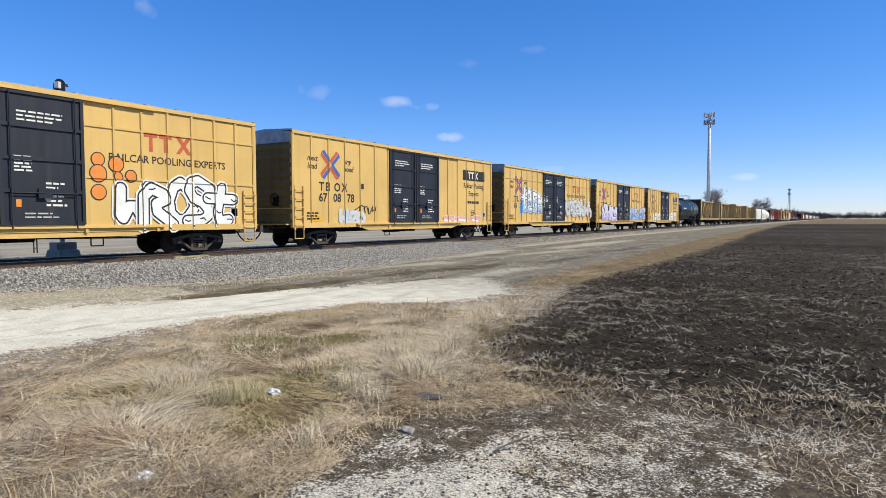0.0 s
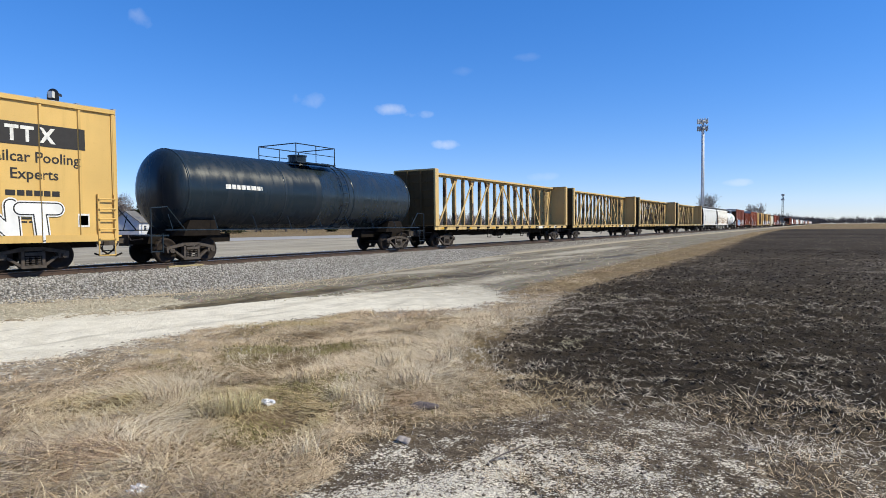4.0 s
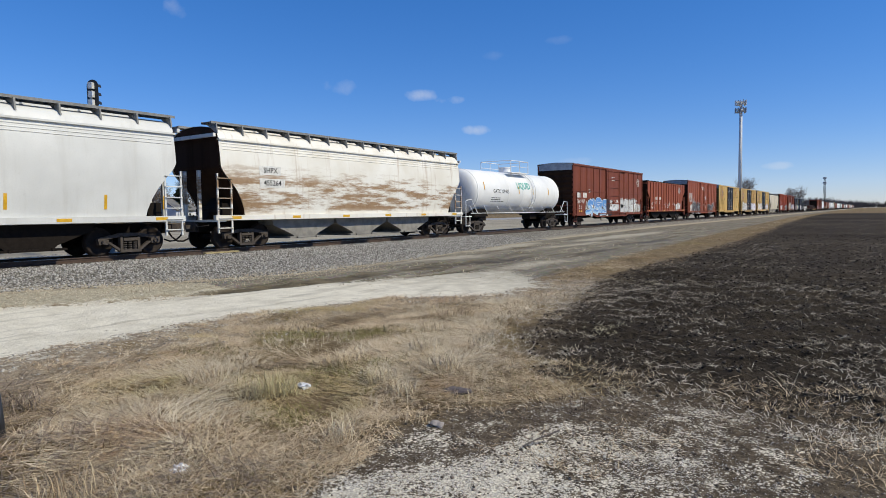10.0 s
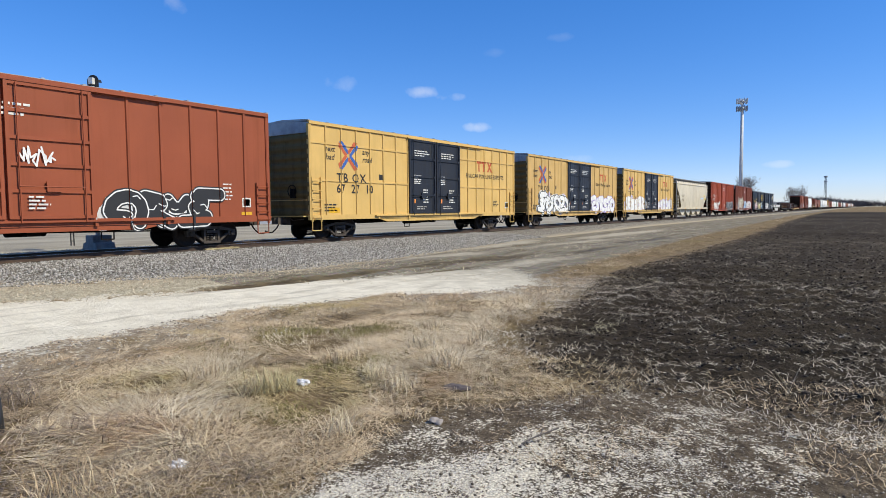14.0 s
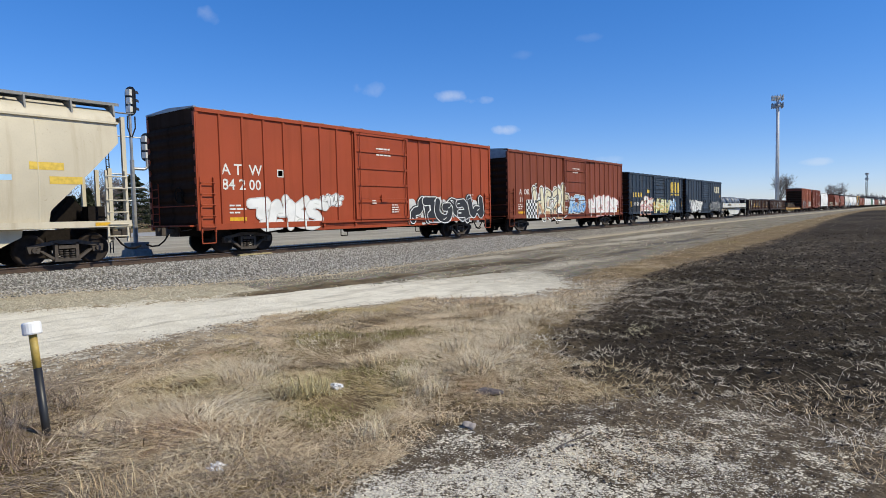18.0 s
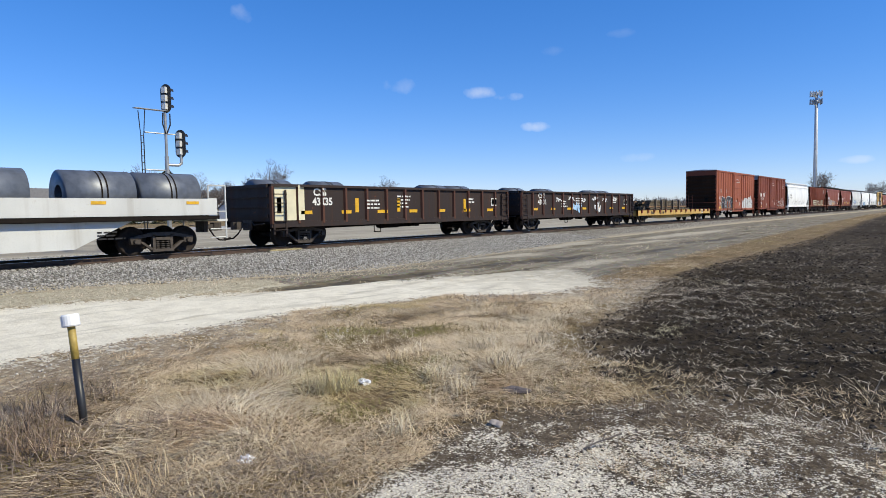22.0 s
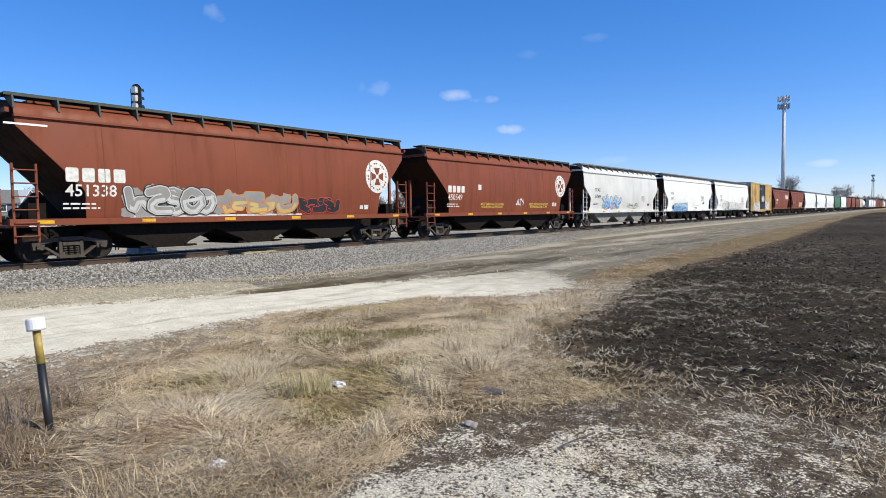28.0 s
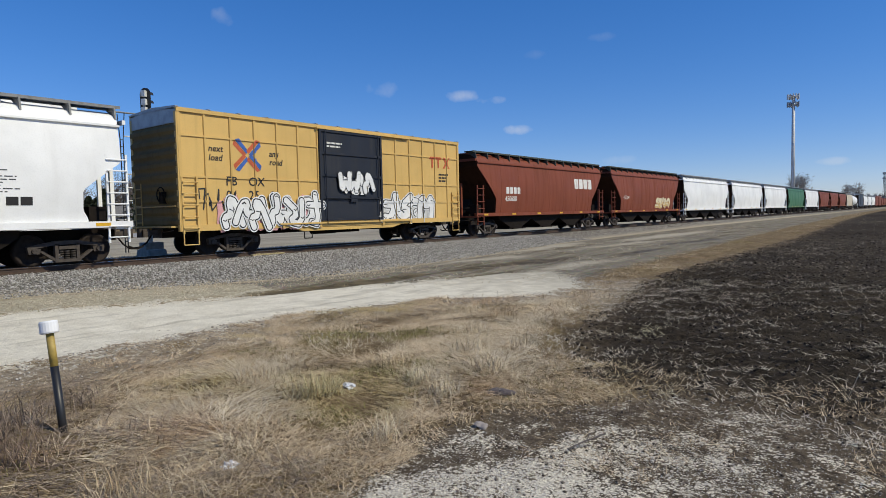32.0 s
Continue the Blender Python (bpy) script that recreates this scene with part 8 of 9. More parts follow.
blades(22000, -14.0, -4.5, 24.0, 140.0, lambda x, y, r: on_grass(x, y, r) & (lattice(x * 0.9, y * 0.5, 69) > 0.3 + 0.4 * r), 0.16, 0.009, 0.85, 54, "dry_grass_far", STRAW, "dry grass strip beside the field")
blades(12000, -8.6, -2.5, 0.6, 9.5, lambda x, y, r: on_grass(x, y, r) & (lattice(x * 0.8, y * 0.8, 58) > 0.56 + 0.2 * r), 0.06, 0.0028, 0.5, 55, "green_growth", MOSS, "low yellow-green growth among the dry grass")
blades(9000, -13.5, -6.5, 9.0, 60.0, lambda x, y, r: (sd_puddle(x, y) < -0.08) & (sd_dirt(x, y) > -0.2) & (lattice(x * 1.2, y * 0.5, 83) > 0.5), 0.16, 0.006, 0.9, 60, "straw_on_track", STRAW_PALE, "thin straw on the dirt track")
blades(14000, -17.0, -11.0, -1.0, 16.0, lambda x, y, r: (sd_puddle(x, y) < -0.08) & ((sd_verge(x, y) > -0.6) | (np.abs(sd_ballast(x, y)) < 0.8)), 0.12, 0.004, 0.85, 62, "straw_on_verge", STRAW_PALE, "thin straw along the ballast toe")
# straw litter on the black field and on the bare edge
blades(60000, -9.5, -3.0, 12.0, 60.0, lambda x, y, r: (np.abs(sd_field(x, y) + 0.25) < 1.1 * r) & (lattice(x * 2.2, y * 1.3, 181) > 0.3 + 0.3 * r), 0.17, 0.0042, 0.9, 181, "field_edge_grass", EDGE_STRAW, "dry grass straggling over the field's edge", 0.15)
near_edge = lambda x, y: np.exp(-np.maximum(sd_field(x, y), 0) / 1.3)
blades(95000, -5.6, 6.0, 5.0, 15.0, lambda x, y, r: (sd_field(x, y) > -0.7) & (r < (0.30 + 0.60 * near_edge(x, y)) * 2.4 * lattice(x * 1.6, y * 1.6, 65) * lattice(x * 4.5, y * 4.5, 165)), 0.085, 0.0034, 0.97, 56, "straw_litter_near", LITTER_STRAW, "chopped pale straw on black soil", 0.05)
blades(60000, -6.5, 16.0, 12.0, 34.0, lambda x, y, r: (sd_field(x, y) > -0.4) & (r < 0.12 + 2.0 * lattice(x * 0.9, y * 0.9, 67) ** 2 * lattice(x * 3.5, y * 3.5, 167)), 0.085, 0.0042, 0.96, 64, "straw_litter_middle", LITTER_STRAW, "chopped pale straw on black soil", 0.05)
blades(64000, -9.0, 40.0, 11.0, 110.0, lambda x, y, r: (sd_field(x, y) > -0.3) & (r < 0.6 * (1.0 - y / 115.0) * (0.3 + 1.2 * lattice(x * 0.5, y * 0.5, 66))), 0.10, 0.0070, 0.97, 57, "straw_litter_far", LITTER_STRAW, "chopped pale straw on black soil", 0.04)
blades(12000, -3.4, 2.2, 3.6, 6.4, lambda x, y, r: (sd_gravel(x, y) < 1.6) & (lattice(x * 1.5, y * 1.5, 61) > 0.3 + 0.3 * r), 0.10, 0.0024, 0.94, 58, "straw_on_gravel", STRAW, "dead stems on thin gravel")
blades(7000, -7.0, -2.8, 0.2, 2.7, on_grass, 0.30, 0.0026, 0.93, 59, "dead_weed_stems", WEED, "dark dead weed stems", 0.12)
blades(9000, -4.4, -2.3, 1.6, 3.6, lambda x, y, r: sd_gravel(x, y) < 0.15, 0.13, 0.0022, 0.93, 63, "grass_by_gravel", STRAW, "thin dry grass at the gravel's edge", 0.1)


def stones(n, x0, x1, y0, y1, keep, r0, r1, seed, name, mat, label):
    """Small angular stones as one mesh of skewed octahedra."""
    rs = np.random.RandomState(seed)
    x, y = rs.uniform(x0, x1, n), rs.uniform(y0, y1, n)
    ok = keep(x, y, rs.rand(n))
    x, y = x[ok], y[ok]
    m = len(x)
    rad = r0 + (r1 - r0) * rs.rand(m) ** 2.2
    base = np.array([(1, 0, 0), (0, 1, 0), (-1, 0, 0), (0, -1, 0), (0, 0, 0.75), (0, 0, -0.6)])
    v = base[None] * rad[:, None, None] * rs.uniform(0.6, 1.3, (m, 6, 1))
    a = rs.uniform(0, 6.3, m)
    ca, sa = np.cos(a)[:, None], np.sin(a)[:, None]
    v = np.stack([v[:, :, 0] * ca - v[:, :, 1] * sa, v[:, :, 0] * sa + v[:, :, 1] * ca, v[:, :, 2]], -1)
    v = v + np.stack([x, y, height(x, y) + rad * 0.25], -1)[:, None]
    f = np.array([(0, 1, 4), (1, 2, 4), (2, 3, 4), (3, 0, 4), (1, 0, 5), (2, 1, 5), (3, 2, 5), (0, 3, 5)])
    f = (np.arange(m)[:, None, None] * 6 + f[None]).reshape(-1, 3)
    return tagged(new(name, mesh_np(name, v.reshape(-1, 3), f, mat)), label, "stones", "", "stuff")


def stone_material(name, a, b, c):
    n = Nodes(name)
    geo = n.tree.nodes.new("ShaderNodeNewGeometry")
    r = geo.outputs["Random Per Island"]
    col = n.mix(n.span(r, 0.1, 0.9), a, b)
    col = n.mix(n.math("MULTIPLY", n.noise(60, n.coords(shift=False), 3), 0.5), col, c)
    return n.done(col, 0.95, 0.0, 0.08)


LIME_STONE = stone_material("limestone_chips", (0.44, 0.40, 0.35), (0.86, 0.82, 0.75), (0.60, 0.56, 0.50))
BALLAST = stone_material("ballast_stone", (0.165, 0.154, 0.136), (0.52, 0.495, 0.45), (0.29, 0.268, 0.232))
ROAD_STONE = stone_material("dusty_road_stones", (0.26, 0.225, 0.18), (0.62, 0.57, 0.50), (0.36, 0.32, 0.27))
BROWN_GRIT = stone_material("brown_grit", (0.07, 0.055, 0.042), (0.30, 0.25, 0.20), (0.17, 0.14, 0.11))
CLOD = stone_material("soil_clods", (0.026, 0.021, 0.017), (0.10, 0.083, 0.066), (0.055, 0.046, 0.037))
stones(150000, -3.3, 2.6, 1.6, 6.0, lambda x, y, r: (sd_gravel(x, y) > -0.1) & (r < 0.05 + chip_density(x, y) * 1.3 * lattice(x * 2.4, y * 2.4, 63) ** 2), 0.002, 0.0065, 71, "gravel_chips", LIME_STONE, "loose pale limestone chips")
stones(16000, -3.4, 3.0, 2.0, 6.2, lambda x, y, r: (sd_gravel(x, y) > -0.3) & (r < 0.15 + 0.8 * lattice(x * 3.0, y * 3.0, 172) ** 2), 0.003, 0.017, 72, "dark_grit", BROWN_GRIT, "brown and grey grit")
stones(42000, -20.5, -13.0, -1.0, 34.0, lambda x, y, r: sd_ballast(x, y) > 0.4 * r, 0.022, 0.050, 73, "ballast_stones", BALLAST, "grey crushed-stone ballast")
stones(9000, -30.0, -22.6, 2.0, 40.0, lambda x, y, r: sd_ballast(x, y) > 0, 0.03, 0.055, 74, "ballast_stones_far", BALLAST, "grey crushed-stone ballast")
stones(46000, -6.0, 9.0, 5.2, 24.0, lambda x, y, r: (sd_field(x, y) > 0.1 * r) & (r < (1.25 - y / 26.0) * (0.3 + 1.2 * lattice(x * 2.1, y * 2.1, 175))), 0.005, 0.030, 75, "soil_clods", CLOD, "black soil clods")
stones(13000, -9.4, -4.0, 1.0, 16.0, lambda x, y, r: (sd_road(x, y) > -2.2) & (r < 0.35 + 0.5 * (sd_road(x, y) > -1.0)) & (sd_road(x, y) < 0.25) & (sd_verge(x, y) < -2), 0.007, 0.024, 76, "road_edge_stones", ROAD_STONE, "pale stones at the road's edge")
stones(26000, -6.5, 16.0, 14.0, 46.0, lambda x, y, r: (sd_field(x, y) > 0) & (r < 1.2 - y / 50.0), 0.012, 0.05, 77, "far_soil_clods", CLOD, "black soil clods")

# ---- things on and beyond the ground ----
TOWER_GREY = plain("pale_galvanised_tower", (0.62, 0.63, 0.64), 0.55, 0.0, 0.15, 0.6)
STEEL_GREY = plain("grey_painted_steel", (0.36, 0.37, 0.38), 0.5, 0.3, 0.2, 2.0)
MAST = plain("aluminium_paint", (0.45, 0.45, 0.44), 0.45, 0.5, 0.3, 5.0)
BLACKED = plain("signal_black", (0.018, 0.018, 0.02), 0.55, 0, 0.2)
LENS_BACK = plain("signal_case_silver", (0.72, 0.72, 0.70), 0.5, 0.1, 0.2)
BARK = plain("grey_bark", (0.15, 0.125, 0.108), 0.9, 0, 0.35, 4.0)
TWIG = plain("bare_twigs", (0.26, 0.225, 0.205), 0.9, 0, 0.3, 1.0)
NEEDLE = straw_material("spruce_needles", (0.030, 0.040, 0.020), (0.055, 0.066, 0.034), (0.08, 0.08, 0.045))

# the cell tower
tw = thing("cell_tower", -36.7, 235.0, 0.0, "tall grey steel monopole cell tower with a crown of antennas", "tower")
part("shaft", Geo().tube((0, 0, 0), (0, 0, 38.0), 0.66, 18, 0.46), TOWER_GREY, tw, "", True)
for z in (34.9, 37.4):
    g = Geo()
    g.tube((0, 0, z - 0.2), (0, 0, z + 0.2), 0.8, 12)
    for i in range(3):
        a = radians(i * 120 + 20)
        c, s = math.cos(a), math.sin(a)
        e1, e2 = (c * 1.2 - s * 1.4, s * 1.2 + c * 1.4), (c * 1.2 + s * 1.4, s * 1.2 - c * 1.4)
        g.tube((0, 0, z), (c * 1.2, s * 1.2, z), 0.12, 6)
        g.tube((*e1, z - 0.5), (*e2, z - 0.5), 0.09, 6)
        g.tube((*e1, z + 0.4), (*e2, z + 0.4), 0.07, 6)
    part("antenna_frame", g, STEEL_GREY, tw)
    for i in range(3):
        a = radians(i * 120 + 20)
        c, s = math.cos(a), math.sin(a)
        for k in (-1.2, -0.4, 0.4, 1.2):
            part("antenna", Geo().box(c * 1.35 - s * k - 0.14, c * 1.35 - s * k + 0.14, s * 1.35 + c * k - 0.14, s * 1.35 + c * k + 0.14, z - 0.75, z + 0.95), LETTER_WHITE if z > 36 else STEEL_GREY, tw)
part("cable_run", Geo().box(-0.1, 0.1, -0.76, -0.5, 0, 34), TOWER_GREY, tw)

# the lattice mast farther away
lm = thing("lattice_mast", -35.0, 690.0, 0.0, "thin grey lattice radio mast", "mast")
g = Geo()
for s in ((-1, -1), (1, -1), (0, 1)):
    g.tube((s[0] * 1.3, s[1] * 1.0, 0), (s[0] * 0.5, s[1] * 0.4, 30), 0.16, 5)
for i in range(12):
    z, w = i * 2.5, 1.3 - i * 0.066
    g.tube((-w, -w * 0.8, z), (w, -w * 0.8, z + 2.5), 0.09, 4)
    g.tube((w, -w * 0.8, z), (0, w * 0.8, z + 2.5), 0.09, 4)
part("lattice", g, UNDER, lm)
for z in (25.0, 29.5):
    part("antenna_ring", Geo().tube((0, 0, z - 0.8), (0, 0, z + 0.8), 1.5, 8), STEEL_GREY, lm)

# railway signals on one mast, with ladder and walkway
sg = thing("railway_signal", -27.4, 13.95, 0.1, "tall signal mast with two black three-lamp heads and a ladder", "railway signal")
part("foundation", Geo().prism([(-0.62, 0), (0.62, 0), (0.5, 0.28), (0.3, 0.3), (0.3, 0.6), (-0.3, 0.6), (-0.3, 0.3), (-0.5, 0.28)], "y", -0.4, 0.4), plain("weathered_concrete", (0.36, 0.34, 0.31), 0.9, 0, 0.3, 4.0), sg)
part("mast", Geo().tube((0, -0.03, 0.3), (0, -0.03, 4.2), 0.095, 14, 0.09).tube((0, -0.03, 4.2), (0, -0.03, 6.9), 0.062, 14), MAST, sg)


def signal_head(x, y, z):
    """A three-lamp head, turned a little away from the line: oval backplate, lamp cases behind, hoods in front."""
    n = 28
    oval = []
    for i in range(n):
        c, s = math.cos(2 * math.pi * i / n), math.sin(2 * math.pi * i / n)
        oval.append((0.27 * c, (0.36 if s > 0 else -0.36) + 0.27 * s))
    h = part("signal_head", Geo().prism(oval, "y", 0.0, 0.025), BLACKED, sg, "black oval backplate")
    h.location, h.rotation_euler.z = (x, y, z), radians(24)
    for i in (-1, 0, 1):
        zz = i * 0.36
        part("lamp_case", Geo().box(-0.10, 0.10, -0.16, -0.004, zz - 0.13, zz + 0.13), LENS_BACK, h)
        part("hinge", Geo().tube((-0.15, -0.06, zz - 0.08), (-0.15, -0.06, zz + 0.08), 0.035, 6), BLACKED, h)
        g = Geo()
        m = 10
        for j in range(m):
            a, b = math.pi * j / m, math.pi * (j + 1) / m
            for k in (0.0, 0.02):
                p = [((0.14 + k) * math.cos(q), d, zz + (0.14 + k) * math.sin(q) - 0.02) for q, d in ((a, 0.03), (b, 0.03), (b, 0.44 - 0.1 * abs(math.cos(b))), (a, 0.44 - 0.1 * abs(math.cos(a))))]
                g.face_set(p, [(0, 1, 2, 3)])
        part("hood", g, BLACKED, h)


signal_head(0.02, 0.02, 6.76)
part("bracket", Geo().line([(0, 0, 3.83), (0.05, 0.5, 3.83), (0.05, 0.62, 3.92), (0.05, 0.62, 4.3)], 0.065, 10), MAST, sg)
signal_head(0.05, 0.60, 4.80)
g = Geo()
for y in (-1.14, -1.02):
    g.line([(0, y, 0.2), (0, y, 5.0)], 0.024, 6)
for i in range(17):
    g.line([(0, -1.14, 0.4 + i * 0.29), (0, -1.02, 0.4 + i * 0.29)], 0.018, 5)
g.line([(0, -1.14, 5.0), (0.0, -1.22, 6.1)], 0.02, 6)
g.line([(0, -1.02, 5.0), (0.0, -0.92, 6.2)], 0.02, 6)
part("ladder", g, BLACKED, sg)
for z, a, b in ((5.2, -0.97, 0.4), (3.58, -1.0, 0.0), (3.0, -0.95, 0.48), (2.43, -0.95, 0.0)):
    part("stay", Geo().line([(0, a, z), (0, b, z)], 0.032, 6), MAST, sg)
part("walkway", Geo().box(-0.14, 0.14, -1.4, 0.1, 6.19, 6.215), MAST, sg)
part("cable", Geo().line([(0.1, -0.18, 6.1), (0.1, -0.2, 5.6), (0.05, -0.05, 5.2)], 0.03, 6).line([(0.1, 0.14, 6.1), (0.1, 0.14, 5.6), (0.05, 0.0, 5.2)], 0.03, 6), BLACKED, sg)

TRASH_A, TRASH_B, ROCK_A, ROCK_B = (-4.35, 4.04), (-3.67, 2.32), (-2.72, 3.89), (-3.06, 4.71)
# x, y, stems, height, radius, kind
TUFTS = [(-4.36, 3.77, 150, 0.30, 0.16, 0), (-4.45, 3.55, 110, 0.28, 0.15, 0), (-5.30, 3.7, 120, 0.18, 0.22, 1), (-4.26, 5.84, 170, 0.26, 0.2, 0),
         (-3.61, 5.33, 150, 0.26, 0.2, 0), (-3.89, 4.58, 110, 0.22, 0.16, 0), (-3.48, 4.41, 110, 0.22, 0.16, 0), (-3.2, 3.35, 90, 0.2, 0.15, 0),
         (-2.95, 3.87, 60, 0.16, 0.12, 1), (-5.72, 1.79, 130, 0.34, 0.3, 2), (-5.41, 1.54, 130, 0.36, 0.3, 2), (-4.87, 1.45, 130, 0.32, 0.3, 2), (-5.9, 2.3, 90, 0.25, 0.25, 2),
         (-3.79, 1.67, 80, 0.26, 0.2, 1), (-3.89, 6.49, 120, 0.22, 0.2, 0), (-4.64, 4.9, 100, 0.18, 0.2, 1), (-5.22, 8.05, 120, 0.2, 0.25, 1),
         (-4.97, 9.6, 120, 0.22, 0.25, 1), (-0.55, 6.1, 7, 0.5, 0.06, 0), (-1.98, 4.89, 40, 0.14, 0.2, 2), (-6.6, 6.1, 100, 0.16, 0.25, 1), (-4.9, 6.9, 120, 0.2, 0.25, 0)]

# pipeline marker post in the grass
mp = thing("marker_post", -5.44, 1.98, 0.03, "leaning marker post, black below, yellow above, white cap", "marker post")
mp.matrix_basis = pose(-5.215, 1.898, 0.0, 0.5, -10.5, 0)
part("lower_tube", Geo().tube((0, 0, -0.15), (0, 0, 0.56), 0.029, 16), plain("black_plastic", (0.02, 0.02, 0.021), 0.45), mp, "", True)
part("upper_tube", Geo().tube((0, 0, 0.56), (0, 0, 0.82), 0.028, 16), plain("faded_yellow_plastic", (0.50, 0.36, 0.09), 0.55, 0, 0.4, 15), mp, "", True)
part("cap", Geo().lathe([(0.0, 0.912), (0.058, 0.912), (0.066, 0.90), (0.066, 0.825), (0.06, 0.815), (0.0, 0.815)], "z", (0, 0, 0), 20), plain("white_plastic", (0.82, 0.82, 0.82), 0.4, 0, 0.05), mp, "white cap")


def lump(name, x, y, r, mat, label, category, seed, flat=0.6):
    """A crumpled or broken small lump."""
    rs = random.Random(seed)
    bm = bmesh.new()
    bmesh.ops.create_icosphere(bm, subdivisions=3, radius=r)
    for v in bm.verts:
        k = rs.uniform(0.45, 1.3) if mat is PAPER else 0.85 + 0.5 * noise.noise(v.co / r * 1.2 + Vector((seed * 7.1, 0, 0)))
        v.co = Vector((v.co.x * k * 1.2, v.co.y * k, max(v.co.z * k * flat, -r * 0.3)))
    me = bpy.data.meshes.new(name)
    bm.to_mesh(me)
    bm.free()
    me.materials.append(mat)
    ob = new(name, me)
    ob.location = (x, y, float(height(np.array([x]), np.array([y]))[0]) + r * 0.2)
    return tagged(ob, label, category)


stick = thing("twig", -1.87, 3.95, 0.03, "short dark twig lying on pale gravel", "twig", "", 62)
part("stem", Geo().line([(-0.16, 0, 0.0), (-0.04, 0.015, 0.02), (0.15, -0.01, 0.06)], 0.006, 5).line([(0.0, 0.01, 0.025), (0.06, 0.05, 0.06)], 0.004, 4), BARK, stick)
PAPER = plain("crumpled_white", (0.78, 0.79, 0.82), 0.5, 0, 0.15, 30)
ROCK = plain("dull_rock", (0.16, 0.13, 0.12), 0.9, 0, 0.4, 25)
lump("litter", *TRASH_A, 0.055, PAPER, "crumpled white litter in the grass", "litter", 1)
lump("litter", *TRASH_B, 0.055, PAPER, "crumpled white litter in the grass", "litter", 2)
lump("rock", *ROCK_A, 0.055, plain("pale_rock", (0.33, 0.29, 0.26), 0.9, 0, 0.3, 25), "small pale stone at the edge of the gravel", "rock", 3)
lump("rock", *ROCK_B, 0.11, ROCK, "dark stone lying in dry grass", "rock", 4, 0.5)


def tuft(x, y, n, h, spread_r, mat, seed, label, name="grass_tuft"):
    """A standing clump of stems."""
    rs = random.Random(seed)
    g = Geo()
    z = float(height(np.array([x]), np.array([y]))[0])
    for i in range(n):
        a, r = rs.uniform(0, 6.3), spread_r * rs.random() ** 0.7
        bx, by = x + r * math.cos(a), y + r * math.sin(a)
        b = rs.uniform(0, 6.3)
        lean = rs.uniform(0.15, 1.25) * h
        hh = h * rs.uniform(0.3, 0.95)
        w = 0.0022
        p0, p1, p2 = Vector((bx, by, z - 0.01)), Vector((bx + lean * 0.4 * math.cos(b), by + lean * 0.4 * math.sin(b), z + hh * 0.6)), Vector((bx + lean * math.cos(b), by + lean * math.sin(b), z + hh * rs.uniform(0.75, 1.0)))
        s = Vector((-math.sin(b), math.cos(b), 0)) * w
        g.face_set([p0 - s, p0 + s, p1 + s, p1 - s, p2], [(0, 1, 2, 3), (3, 2, 4)])
    me = bpy.data.meshes.new(name)
    me.from_pydata([tuple(v) for v in g.v], [], g.f)
    me.materials.append(mat)
    return tagged(new(name, me), label, "grass tuft", "tufts of dry grass")


for i, (px, py, n, h, r, m) in enumerate(TUFTS):
    tuft(px, py, n, h, r, (STRAW_PALE, STRAW, WEED)[m], 100 + i, ("pale standing tuft of dry grass", "tan tuft of dry grass", "dark brittle dead weed")[m])


def bare_tree(name, x, y, h, seed, label, spread_k=0.62, thick=0.016, levels=6, wide=None):
    """A leafless tree: tapered trunk and limbs, and a crown of fine twigs."""
    rs = random.Random(seed)
    t = thing(name, x, y, 0.0, label, "tree", "bare trees beyond the line")
    limbs, twigs = Geo(), Geo()

    def grow(p, d, length, r, lvl):
        q = p + d * length
        g, n = (limbs, 6 if lvl < 2 else 4) if lvl < 3 else (twigs, 3)
        g.tube(p, q, max(r, thick), n, max(r * 0.68, thick * 0.8), False)
        if lvl >= levels:
            return
        kids = 5 if lvl < 2 else 4 if lvl < 4 else 3
        for i in range(kids + (lvl == 0) * 2):
            up = Vector((rs.gauss(0, 1), rs.gauss(0, 1), rs.gauss(0.25, 0.6))).normalized()
            nd = (d * (1.0 - spread_k * 0.45) + up * spread_k).normalized()
            nd.z = max(nd.z, -0.05)
            st = p + d * length * rs.uniform(0.45, 1.0) if lvl else p + d * length * rs.uniform(0.55, 1.0)
            grow(st, nd, length * rs.uniform(0.58, 0.8), r * rs.uniform(0.42, 0.6), lvl + 1)
    grow(Vector((0, 0, -0.1)), Vector((rs.uniform(-.05, .05), rs.uniform(-.05, .05), 1)), h * 0.34, h * 0.022, 0)
    zt = max(p[2] for p in twigs.v)
    rad = sorted(math.hypot(p[0], p[1]) for p in twigs.v)[int(len(twigs.v) * 0.97)]
    k, kz = (wide or h * 0.7) / 2 / rad, h / zt
    for g in (limbs, twigs):
        g.v[:] = [Vector((p[0] * k, p[1] * k, p[2] * kz)) for p in g.v]
    part("trunk", limbs, BARK, t)
    part("crown", twigs, TWIG, t)
    return t


proto = [bare_tree("bare_tree", -36.2, 237.0, 12.9, 11, "leafless tree beside the cell tower", 0.62, 0.016, 5, 8.6),
         bare_tree("bare_tree", -31.8, 365.0, 13.3, 12, "broad leafless tree beyond the railway", 0.75, 0.02, 5, 11.2),
         bare_tree("bare_tree", -205.0, 215.0, 15.0, 13, "leafless tree behind the railway", 0.55),
         bare_tree("bare_tree", -205.0, 235.0, 15.0, 14, "leafless tree behind the railway", 0.7)]
